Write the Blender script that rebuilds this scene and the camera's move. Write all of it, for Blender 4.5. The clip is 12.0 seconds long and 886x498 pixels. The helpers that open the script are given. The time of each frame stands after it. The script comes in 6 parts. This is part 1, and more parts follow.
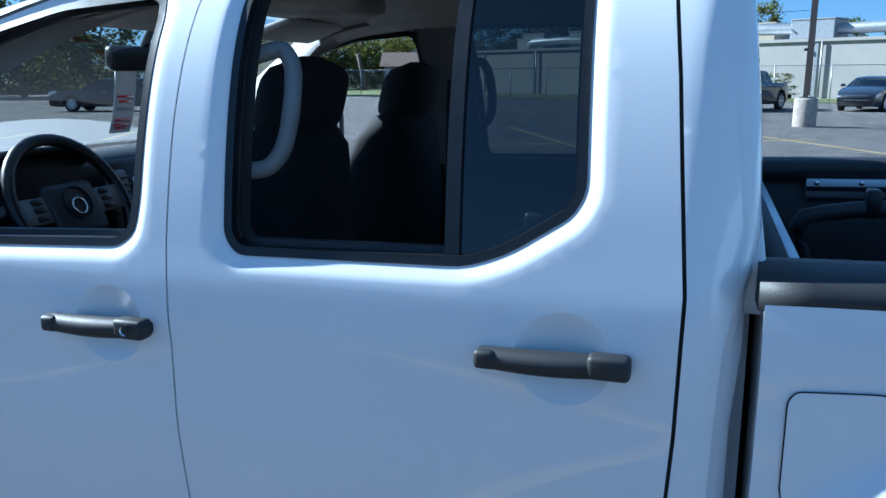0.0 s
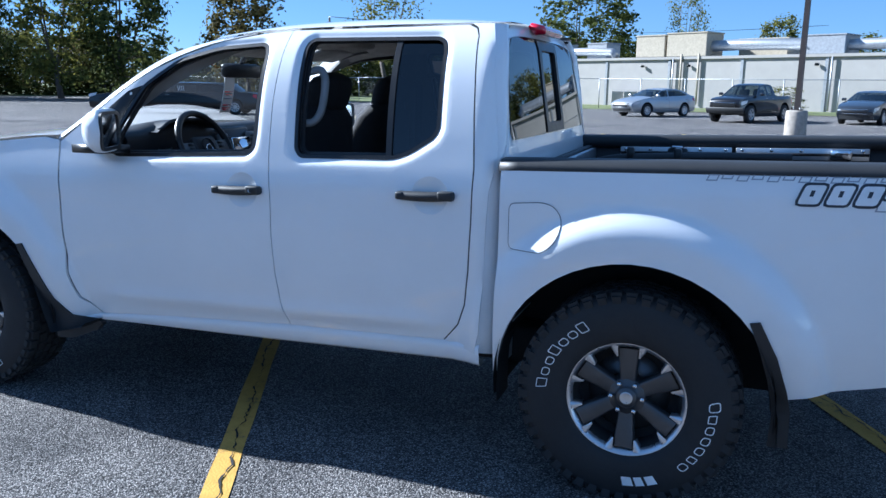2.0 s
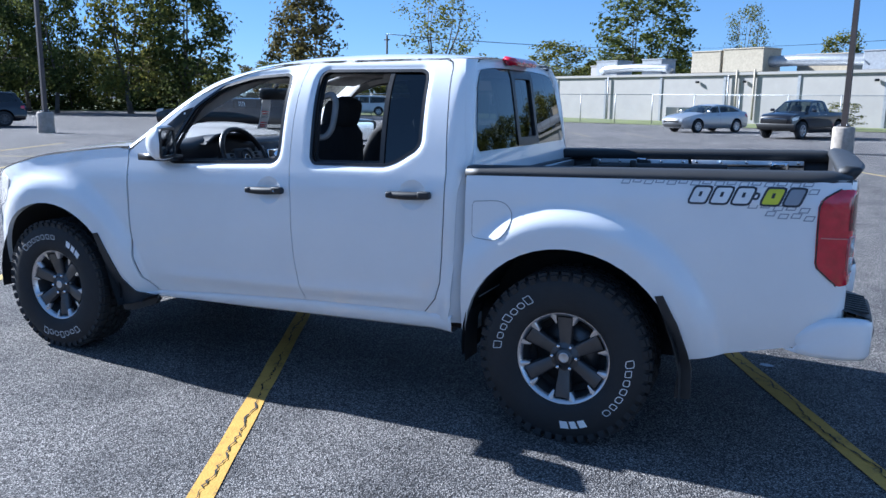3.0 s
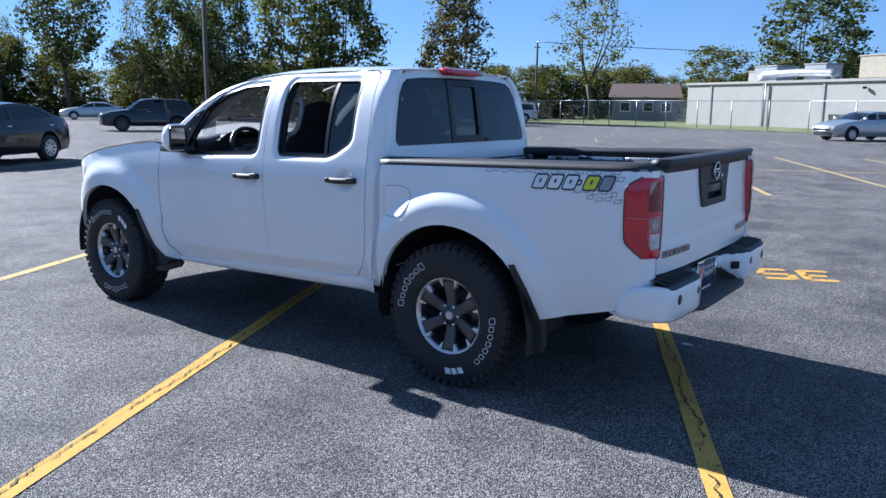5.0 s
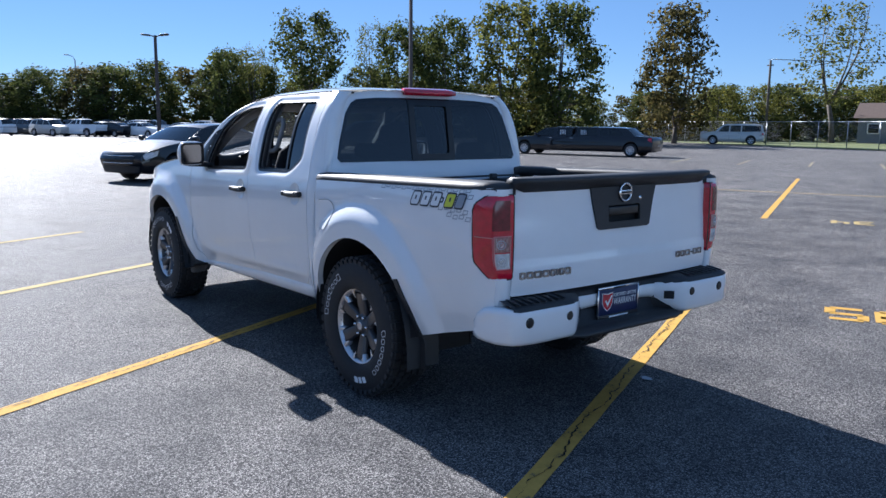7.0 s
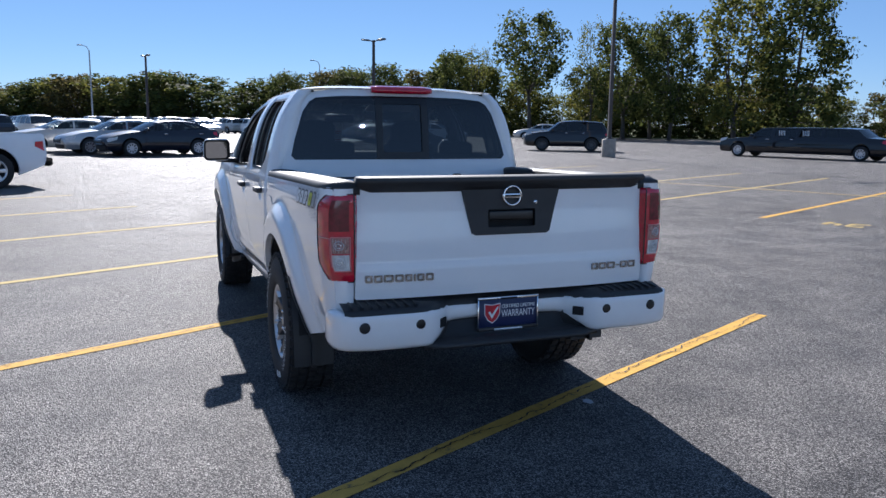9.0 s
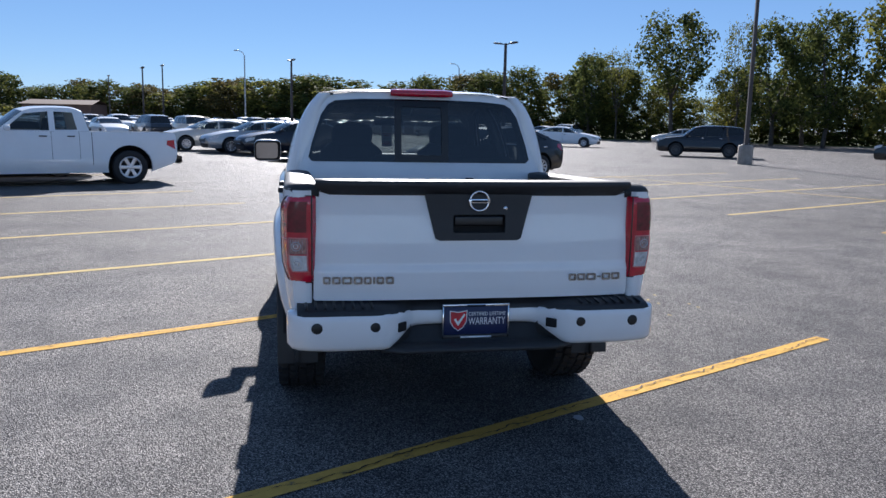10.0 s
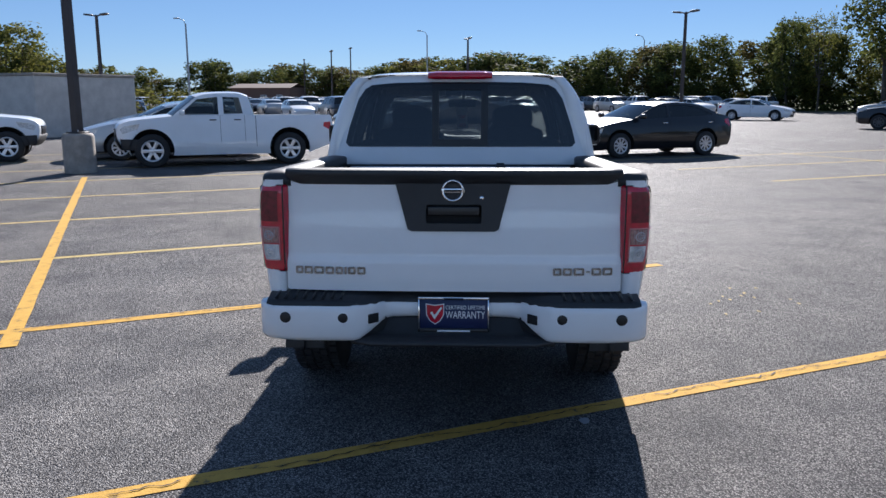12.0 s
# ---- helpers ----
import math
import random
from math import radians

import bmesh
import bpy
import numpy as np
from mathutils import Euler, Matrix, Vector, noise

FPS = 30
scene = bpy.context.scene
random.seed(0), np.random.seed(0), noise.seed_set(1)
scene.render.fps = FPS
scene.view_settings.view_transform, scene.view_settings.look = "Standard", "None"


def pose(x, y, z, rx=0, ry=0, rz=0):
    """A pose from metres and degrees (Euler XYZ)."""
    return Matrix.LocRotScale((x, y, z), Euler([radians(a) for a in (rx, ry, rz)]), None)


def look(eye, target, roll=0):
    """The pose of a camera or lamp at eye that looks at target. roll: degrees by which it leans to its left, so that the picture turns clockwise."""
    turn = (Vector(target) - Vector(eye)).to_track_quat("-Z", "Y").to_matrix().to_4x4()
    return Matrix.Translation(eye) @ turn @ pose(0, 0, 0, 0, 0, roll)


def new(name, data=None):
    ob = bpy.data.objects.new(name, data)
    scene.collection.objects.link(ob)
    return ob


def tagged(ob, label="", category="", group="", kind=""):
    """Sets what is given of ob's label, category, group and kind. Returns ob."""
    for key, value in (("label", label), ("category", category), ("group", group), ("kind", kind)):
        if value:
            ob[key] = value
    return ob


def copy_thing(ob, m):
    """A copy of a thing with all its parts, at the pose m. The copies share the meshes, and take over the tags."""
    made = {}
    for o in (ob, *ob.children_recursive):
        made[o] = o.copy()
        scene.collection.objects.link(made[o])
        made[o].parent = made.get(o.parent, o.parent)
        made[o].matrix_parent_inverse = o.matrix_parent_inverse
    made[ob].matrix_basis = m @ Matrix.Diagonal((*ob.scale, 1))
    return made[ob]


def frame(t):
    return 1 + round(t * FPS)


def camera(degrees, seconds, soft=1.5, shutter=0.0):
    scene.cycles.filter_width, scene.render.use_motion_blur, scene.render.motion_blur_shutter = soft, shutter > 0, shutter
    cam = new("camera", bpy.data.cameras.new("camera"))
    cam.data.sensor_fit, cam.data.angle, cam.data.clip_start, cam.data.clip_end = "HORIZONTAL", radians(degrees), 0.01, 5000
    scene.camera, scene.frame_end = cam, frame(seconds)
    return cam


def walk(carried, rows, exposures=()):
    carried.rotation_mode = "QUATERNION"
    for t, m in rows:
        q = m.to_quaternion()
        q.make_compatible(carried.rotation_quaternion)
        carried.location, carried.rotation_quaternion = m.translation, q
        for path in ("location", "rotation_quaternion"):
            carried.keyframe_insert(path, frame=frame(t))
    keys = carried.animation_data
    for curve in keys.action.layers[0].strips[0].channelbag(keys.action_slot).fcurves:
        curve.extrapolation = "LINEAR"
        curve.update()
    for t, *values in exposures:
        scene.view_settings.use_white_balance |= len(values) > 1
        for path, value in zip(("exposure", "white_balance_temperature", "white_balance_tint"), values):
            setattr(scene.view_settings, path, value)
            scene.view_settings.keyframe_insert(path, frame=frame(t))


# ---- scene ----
cam = camera(58.6, 12.0)
PATH = [
    (0, (-0.587, -2.019, 1.509), (-1.205, -0.165, 1.083), -0.2),
    (0.5, (-0.387, -2.426, 1.505), (-1.004, -0.575, 1.068), -0.1),
    (1, (-0.164, -2.86, 1.496), (-0.788, -1.006, 1.078), 0.4),
    (1.5, (0.014, -3.285, 1.511), (-0.626, -1.439, 1.085), 0.5),
    (2, (0.289, -3.671, 1.503), (-0.378, -1.83, 1.097), 0.7),
    (2.5, (0.575, -4.014, 1.524), (-0.151, -2.192, 1.137), 0.8),
    (3, (0.895, -4.264, 1.541), (0.094, -2.469, 1.17), 0.7),
    (3.5, (1.279, -4.429, 1.539), (0.391, -2.671, 1.189), 0.4),
    (3.7, (1.431, -4.47, 1.539), (0.502, -2.734, 1.189), 0.0),
    (5.3, (2.666, -4.268, 1.535), (1.458, -2.713, 1.186), 0.6),
    (5.5, (2.83, -4.148, 1.526), (1.57, -2.632, 1.186), 0.4),
    (6, (3.17, -3.871, 1.528), (1.801, -2.45, 1.198), 0.7),
    (6.5, (3.467, -3.576, 1.54), (2.004, -2.252, 1.216), 0.8),
    (7, (3.752, -3.229, 1.537), (2.195, -2.013, 1.226), 0.6),
    (7.2, (3.865, -3.108, 1.524), (2.278, -1.928, 1.224), 0.6),
    (9, (4.49, -1.66, 1.544), (2.651, -0.941, 1.227), 0.7),
    (9.5, (4.59, -1.265, 1.553), (2.696, -0.704, 1.237), 1.1),
    (10, (4.675, -0.869, 1.559), (2.738, -0.485, 1.244), 1.2),
    (10.5, (4.674, -0.5, 1.57), (2.712, -0.276, 1.255), 1.1),
    (11, (4.704, -0.198, 1.593), (2.733, -0.105, 1.266), 0.9),
    (11.5, (4.647, 0.052, 1.585), (2.675, 0.033, 1.252), 0.3),
    (12, (4.615, 0.096, 1.611), (2.653, 0.017, 1.234), -0.1),
]
EXPOSURES = [(0.0, 1.44, 4600, -2), (2.0, 1.58, 4850, 6), (5.5, 1.45, 5150, 10), (9.0, 1.28, 5550, 12), (12.0, 1.16, 5700, 12)]
walk(cam, [(row[0], look(row[1], row[2], row[3])) for row in PATH], EXPOSURES)

# ---- sky, sun, exposure ----
SUN_FROM = Vector((-1.70, 0.165, 1.0)).normalized()
sun_elev = math.asin(SUN_FROM.z)
sun_az = math.atan2(SUN_FROM.x, SUN_FROM.y)
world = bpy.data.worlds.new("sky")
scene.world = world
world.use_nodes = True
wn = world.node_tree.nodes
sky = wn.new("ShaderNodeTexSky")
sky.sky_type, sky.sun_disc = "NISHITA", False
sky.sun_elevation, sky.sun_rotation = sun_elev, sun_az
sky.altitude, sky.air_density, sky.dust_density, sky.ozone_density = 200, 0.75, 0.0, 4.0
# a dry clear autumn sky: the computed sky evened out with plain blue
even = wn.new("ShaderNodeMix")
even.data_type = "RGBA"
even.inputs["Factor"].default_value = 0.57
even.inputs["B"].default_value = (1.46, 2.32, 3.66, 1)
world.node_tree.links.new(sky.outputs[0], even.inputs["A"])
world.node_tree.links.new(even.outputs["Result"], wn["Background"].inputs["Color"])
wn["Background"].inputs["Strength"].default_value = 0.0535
sun = new("sun", bpy.data.lights.new("sun", "SUN"))
sun.data.energy, sun.data.angle, sun.data.color = 5.0, radians(0.53), (1.0, 0.89, 0.76)
sun.matrix_world = look(SUN_FROM * 50, (0, 0, 0))

# ---- materials ----
def nodes_of(name):
    m = bpy.data.materials.new(name)
    m.use_nodes = True
    return m, m.node_tree.nodes, m.node_tree.links, m.node_tree.nodes["Principled BSDF"]


def noise_tex(n, l, scale, detail=4, rough=0.6, coord="Object"):
    tc = n.new("ShaderNodeTexCoord")
    t = n.new("ShaderNodeTexNoise")
    t.inputs["Scale"].default_value, t.inputs["Detail"].default_value, t.inputs["Roughness"].default_value = scale, detail, rough
    l.new(tc.outputs[coord], t.inputs["Vector"])
    return t


def ramp(n, l, src, stops):
    r = n.new("ShaderNodeValToRGB")
    while len(r.color_ramp.elements) < len(stops):
        r.color_ramp.elements.new(0.5)
    for e, (p, c) in zip(r.color_ramp.elements, stops):
        e.position, e.color = p, (*c, 1) if len(c) == 3 else c
    l.new(src, r.inputs[0])
    return r


def bump(n, l, p, src, strength, dist):
    b = n.new("ShaderNodeBump")
    b.inputs["Strength"].default_value, b.inputs["Distance"].default_value = strength, dist
    l.new(src, b.inputs["Height"])
    l.new(b.outputs[0], p.inputs["Normal"])
    return b


def surface(name, colour, rough=0.5, metal=0.0, coat=0.0, var=0.15, scale=6.0, relief=0.0, fine=0.0, spec=0.5):
    """A plain surface with two scales of variation in colour and gloss."""
    m, n, l, p = nodes_of(name)
    a = noise_tex(n, l, scale, 5)
    lo, hi = [c * (1 - var) for c in colour], [min(1, c * (1 + var)) for c in colour]
    r = ramp(n, l, a.outputs["Fac"], [(0.3, lo), (0.7, hi)])
    l.new(r.outputs[0], p.inputs["Base Color"])
    g = noise_tex(n, l, scale * 9, 3)
    mr = n.new("ShaderNodeMapRange")
    mr.inputs["To Min"].default_value, mr.inputs["To Max"].default_value = max(0.02, rough - 0.08), min(1, rough + 0.08)
    l.new(g.outputs["Fac"], mr.inputs["Value"])
    l.new(mr.outputs[0], p.inputs["Roughness"])
    p.inputs["Metallic"].default_value = metal
    p.inputs["Coat Weight"].default_value = coat
    p.inputs["Coat Roughness"].default_value = 0.04
    p.inputs["Specular IOR Level"].default_value = spec
    if relief:
        bump(n, l, p, noise_tex(n, l, fine or scale * 20, 3).outputs["Fac"], 0.6, relief)
    return m


def paint(name, colour, flake=0.0, rough=0.35):
    m, n, l, p = nodes_of(name)
    a = noise_tex(n, l, 2.5, 6)
    r = ramp(n, l, a.outputs["Fac"], [(0.35, [c * 0.96 for c in colour]), (0.65, colour)])
    l.new(r.outputs[0], p.inputs["Base Color"])
    p.inputs["Metallic"].default_value = flake
    p.inputs["Roughness"].default_value = rough
    p.inputs["Coat Weight"].default_value, p.inputs["Coat Roughness"].default_value = 1.0, 0.03
    p.inputs["Specular IOR Level"].default_value = 0.15
    w = noise_tex(n, l, 30, 3)
    mr = n.new("ShaderNodeMapRange")
    mr.inputs["To Min"].default_value, mr.inputs["To Max"].default_value = 0.01, 0.03
    l.new(w.outputs["Fac"], mr.inputs["Value"])
    l.new(mr.outputs[0], p.inputs["Coat Roughness"])
    return m


def glass(name, tint, base=0.045):
    """A thin pane: tinted clear, with a gloss that grows towards grazing angles on both faces."""
    m = bpy.data.materials.new(name)
    m.use_nodes = True
    n, l = m.node_tree.nodes, m.node_tree.links
    n.clear()
    out, mix = n.new("ShaderNodeOutputMaterial"), n.new("ShaderNodeMixShader")
    tr, gl, lw = n.new("ShaderNodeBsdfTransparent"), n.new("ShaderNodeBsdfGlossy"), n.new("ShaderNodeLayerWeight")
    tr.inputs["Color"].default_value = (*tint, 1)
    gl.inputs["Roughness"].default_value = 0.01
    lw.inputs["Blend"].default_value = 0.5
    pw, mr = n.new("ShaderNodeMath"), n.new("ShaderNodeMapRange")
    pw.operation = "POWER"
    pw.inputs[1].default_value = 4.0
    mr.inputs["To Min"].default_value, mr.inputs["To Max"].default_value = base, 1.0
    l.new(lw.outputs["Facing"], pw.inputs[0])
    l.new(pw.outputs[0], mr.inputs["Value"])
    l.new(mr.outputs[0], mix.inputs[0])
    l.new(tr.outputs[0], mix.inputs[1])
    l.new(gl.outputs[0], mix.inputs[2])
    l.new(mix.outputs[0], out.inputs["Surface"])
    return m


def asphalt_material():
    m, n, l, p = nodes_of("asphalt")
    big = noise_tex(n, l, 0.16, 6, 0.6)
    mid = noise_tex(n, l, 1.3, 5, 0.65)
    vor = n.new("ShaderNodeTexVoronoi")
    tc = n.new("ShaderNodeTexCoord")
    l.new(tc.outputs["Object"], vor.inputs["Vector"])
    vor.inputs["Scale"].default_value = 140
    base = ramp(n, l, big.outputs["Fac"], [(0.3, (0.168, 0.164, 0.162)), (0.7, (0.255, 0.249, 0.246))])
    stain = ramp(n, l, mid.outputs["Fac"], [(0.36, (0.66, 0.66, 0.67)), (0.5, (0.95, 0.94, 0.93)), (0.66, (1.18, 1.16, 1.13))])
    mul = n.new("ShaderNodeMix")
    mul.data_type, mul.blend_type = "RGBA", "MULTIPLY"
    mul.inputs["Factor"].default_value = 1.0
    l.new(base.outputs[0], mul.inputs["A"])
    l.new(stain.outputs[0], mul.inputs["B"])
    chips = ramp(n, l, vor.outputs["Color"], [(0.2, (0.42, 0.42, 0.43)), (0.5, (0.95, 0.94, 0.93)), (0.82, (1.95, 1.92, 1.87))])
    mul2 = n.new("ShaderNodeMix")
    mul2.data_type, mul2.blend_type = "RGBA", "MULTIPLY"
    mul2.inputs["Factor"].default_value = 1.0
    l.new(mul.outputs["Result"], mul2.inputs["A"])
    l.new(chips.outputs[0], mul2.inputs["B"])
    # shade in the crevices between the stones, put into the colour
    crevice_shade = ramp(n, l, vor.outputs["Distance"], [(0.25, (1.12, 1.12, 1.12)), (0.66, (0.30, 0.30, 0.31))])
    mul3 = n.new("ShaderNodeMix")
    mul3.data_type, mul3.blend_type = "RGBA", "MULTIPLY"
    mul3.inputs["Factor"].default_value = 1.0
    l.new(mul2.outputs["Result"], mul3.inputs["A"])
    l.new(crevice_shade.outputs[0], mul3.inputs["B"])
    l.new(mul3.outputs["Result"], p.inputs["Base Color"])
    rr = ramp(n, l, mid.outputs["Fac"], [(0.3, (0.52, 0.52, 0.52)), (0.7, (0.70, 0.70, 0.70))])
    l.new(rr.outputs[0], p.inputs["Roughness"])
    p.inputs["Specular IOR Level"].default_value = 0.05
    bump(n, l, p, vor.outputs["Distance"], 1.0, 0.0075)
    return m


def worn_line(name, colour):
    m, n, l, p = nodes_of(name)
    a = noise_tex(n, l, 9, 8, 0.75)
    v = n.new("ShaderNodeTexVoronoi")
    tc = n.new("ShaderNodeTexCoord")
    l.new(tc.outputs["Object"], v.inputs["Vector"])
    v.inputs["Scale"].default_value = 95
    r = ramp(n, l, a.outputs["Fac"], [(0.33, (0.10, 0.095, 0.08)), (0.42, [c * 0.8 for c in colour]), (0.7, colour)])
    l.new(r.outputs[0], p.inputs["Base Color"])
    p.inputs["Roughness"].default_value = 0.8
    p.inputs["Specular IOR Level"].default_value = 0.06
    bump(n, l, p, v.outputs["Distance"], 0.5, 0.003)
    return m


def leaf_material(name, dark, light):
    m, n, l, p = nodes_of(name)
    oi = n.new("ShaderNodeNewGeometry")
    r = ramp(n, l, oi.outputs["Random Per Island"], [(0.0, dark), (0.75, light), (1.0, [light[0] * 1.3, light[1] * 1.15, light[2]])])
    l.new(r.outputs[0], p.inputs["Base Color"])
    p.inputs["Roughness"].default_value = 0.75
    p.inputs["Specular IOR Level"].default_value = 0.05
    out = n["Material Output"]
    tl, mix = n.new("ShaderNodeBsdfTranslucent"), n.new("ShaderNodeMixShader")
    l.new(r.outputs[0], tl.inputs["Color"])
    mix.inputs[0].default_value = 0.40
    l.new(p.outputs[0], mix.inputs[1])
    l.new(tl.outputs[0], mix.inputs[2])
    l.new(mix.outputs[0], out.inputs["Surface"])
    return m


WHITE = paint("white_car_paint", (0.84, 0.845, 0.85))
BLACKPAINT = paint("black_car_paint", (0.006, 0.006, 0.009))
SILVER = paint("silver_car_paint", (0.42, 0.43, 0.44), 0.6)
CHAMPAGNE = paint("champagne_car_paint", (0.56, 0.53, 0.48), 0.35)
BLUEGREY = paint("blue_grey_car_paint", (0.035, 0.042, 0.055), 0.4)
DARKBLUE = paint("dark_blue_car_paint", (0.007, 0.010, 0.020), 0.1)
REDPAINT = paint("red_car_paint", (0.22, 0.02, 0.02))
PLASTIC = surface("black_textured_plastic", (0.022, 0.023, 0.025), 0.55, relief=0.0006, fine=400)
TRIM = surface("black_satin_trim", (0.008, 0.008, 0.009), 0.35, scale=3)
RUBBER = surface("tyre_rubber", (0.018, 0.018, 0.019), 0.75, scale=9, relief=0.001, fine=160)
DARK = surface("dark_underbody", (0.008, 0.008, 0.009), 0.8)
LINER = surface("black_bed_liner", (0.016, 0.016, 0.018), 0.6, relief=0.001, fine=150)
CHROME = surface("chrome", (0.75, 0.75, 0.76), 0.12, 1.0, var=0.05)
ALLOY = surface("machined_alloy", (0.62, 0.62, 0.64), 0.3, 0.9, var=0.06)
GUNMETAL = surface("gunmetal_alloy", (0.10, 0.10, 0.105), 0.35, 0.7)
ALU = surface("brushed_aluminium", (0.55, 0.56, 0.58), 0.35, 0.9)
CLOTH = surface("charcoal_seat_cloth", (0.022, 0.022, 0.025), 0.9, scale=30, relief=0.001, fine=250)
GREYPLASTIC = surface("grey_interior_plastic", (0.20, 0.20, 0.20), 0.6)
HEADLINER = surface("light_grey_headliner", (0.42, 0.40, 0.37), 0.95, scale=20)
DASH = surface("dark_dashboard_plastic", (0.02, 0.02, 0.022), 0.5, relief=0.0005, fine=300)
REDLENS = surface("red_lamp_lens", (0.50, 0.004, 0.026), 0.08, coat=1.0, var=0.2, scale=25)
CLEARLENS = surface("clear_lamp_lens", (0.60, 0.58, 0.56), 0.1, coat=1.0, var=0.4, scale=30)
DEEPRED = surface("deep_red_lamp_lens", (0.13, 0.003, 0.014), 0.10, coat=0.6, var=0.35, scale=45)
ROSELENS = surface("rose_lamp_lens", (0.34, 0.17, 0.15), 0.12, coat=1.0, var=0.6, scale=70)
PALERED = surface("pale_red_lens_edge", (0.62, 0.22, 0.22), 0.2, coat=0.6)
SMOKEDCHROME = surface("dark_chrome", (0.30, 0.305, 0.32), 0.16, 1.0, var=0.5, scale=40)
CLEARGLASS = glass("clear_glass", (0.86, 0.9, 0.88))
TINTGLASS = glass("tinted_glass", (0.075, 0.09, 0.095), 0.07)
CARGLASS = glass("car_glass", (0.34, 0.38, 0.38), 0.06)
MIRROR = surface("mirror_glass", (0.85, 0.86, 0.88), 0.02, 1.0, var=0.01)
DECAL_DARK = surface("dark_decal_vinyl", (0.03, 0.034, 0.045), 0.4)
DECAL_GREY = surface("grey_decal_vinyl", (0.30, 0.32, 0.36), 0.4)
DECAL_WHITE = surface("white_decal_vinyl", (0.8, 0.8, 0.8), 0.4)
DECAL_YELLOW = surface("lime_yellow_decal_vinyl", (0.62, 0.62, 0.03), 0.4)
ASPHALT = asphalt_material()
YELLOW = worn_line("worn_yellow_line_paint", (0.62, 0.375, 0.09))
PALEYELLOW = worn_line("faded_line_paint", (0.50, 0.39, 0.17))
FAINT = worn_line("nearly_worn_off_line_paint", (0.33, 0.29, 0.20))
CONCRETE = surface("weathered_concrete", (0.31, 0.275, 0.235), 0.85, scale=5, var=0.25, relief=0.004, fine=40)
GRASS = surface("mown_grass", (0.13, 0.15, 0.045), 0.9, scale=0.7, var=0.45, relief=0.03, fine=14)
STEELBROWN = surface("brown_painted_steel", (0.052, 0.040, 0.036), 0.5)
GALV = surface("galvanised_steel", (0.36, 0.37, 0.38), 0.45, 0.6)
SIDING = surface("white_metal_siding", (0.36, 0.34, 0.315), 0.6, scale=0.9, var=0.06)
BEIGE = surface("beige_metal_housing", (0.40, 0.345, 0.25), 0.6)
BRICKWALL = surface("brown_brick_far", (0.17, 0.10, 0.075), 0.85, scale=8)
ROOFTILE = surface("brown_shingle_roof", (0.11, 0.075, 0.06), 0.9, scale=6)
BLOCKWALL = surface("pale_block_wall", (0.55, 0.53, 0.49), 0.85, scale=2, relief=0.01, fine=9)
SIDINGGREY = surface("blue_grey_house_siding", (0.16, 0.175, 0.19), 0.8, scale=3, var=0.1)
BOUNCEBLUE = surface("pale_blue_bounce_wall", (0.30, 0.40, 0.50), 0.8, scale=1.5, var=0.05)
BARK = surface("tree_bark", (0.10, 0.085, 0.07), 0.95, scale=7, var=0.35, relief=0.02, fine=22)
LEAF_A = leaf_material("leaves_deep_green", (0.030, 0.041, 0.014), (0.108, 0.126, 0.036))
LEAF_B = leaf_material("leaves_mid_green", (0.048, 0.057, 0.016), (0.176, 0.178, 0.042))
LEAF_C = leaf_material("leaves_autumn_brown", (0.044, 0.040, 0.016), (0.130, 0.112, 0.040))

# ---- mesh tools ----
from mathutils.geometry import delaunay_2d_cdt


def part(name, bm, material, parent=None, label="", smooth=True):
    """Links a bmesh as one mesh object, under a thing or a part."""
    me = bpy.data.meshes.new(name)
    bm.to_mesh(me)
    bm.free()
    me.materials.append(material)
    if smooth:
        me.polygons.foreach_set("use_smooth", [True] * len(me.polygons))
    ob = new(name, me)
    ob.cycles.shadow_terminator_geometry_offset, ob.cycles.shadow_terminator_offset = 0.1, 0.35
    if parent:
        ob.parent = parent
    if label:
        ob["label"] = label
    return ob


def thing(name, label, category, group="", kind="", m=None):
    ob = new(name)
    ob.empty_display_size = 0.1
    if m:
        ob.matrix_basis = m
    return tagged(ob, label, category, group, kind)


def curve(xs, ys):
    """A smooth monotone curve through the given knots."""
    xs, ys = list(xs), list(ys)
    d = [(ys[i + 1] - ys[i]) / (xs[i + 1] - xs[i]) for i in range(len(xs) - 1)]
    s = [d[0]] + [0 if d[i - 1] * d[i] <= 0 else 2 * d[i - 1] * d[i] / (d[i - 1] + d[i]) for i in range(1, len(d))] + [d[-1]]

    def f(x):
        if x <= xs[0]:
            return ys[0]
        if x >= xs[-1]:
            return ys[-1]
        i = max(k for k in range(len(xs) - 1) if xs[k] <= x)
        h = xs[i + 1] - xs[i]
        t = (x - xs[i]) / h
        return ((1 + 2 * t) * (1 - t) ** 2 * ys[i] + t * (1 - t) ** 2 * h * s[i] + t * t * (3 - 2 * t) * ys[i + 1] + t * t * (t - 1) * h * s[i + 1])
    return f


def smooth_step(a, b, x):
    t = min(1, max(0, (x - a) / (b - a)))
    return t * t * (3 - 2 * t)


def dense(poly, step):
    out = []
    for (x0, y0), (x1, y1) in zip(poly, poly[1:] + poly[:1]):
        k = max(1, math.ceil(math.hypot(x1 - x0, y1 - y0) / step))
        out += [(x0 + (x1 - x0) * i / k, y0 + (y1 - y0) * i / k) for i in range(k)]
    return out


def inside(poly, x, y):
    hit = False
    for (x0, y0), (x1, y1) in zip(poly, poly[1:] + poly[:1]):
        if (y0 > y) != (y1 > y) and x < x0 + (x1 - x0) * (y - y0) / (y1 - y0):
            hit = not hit
    return hit


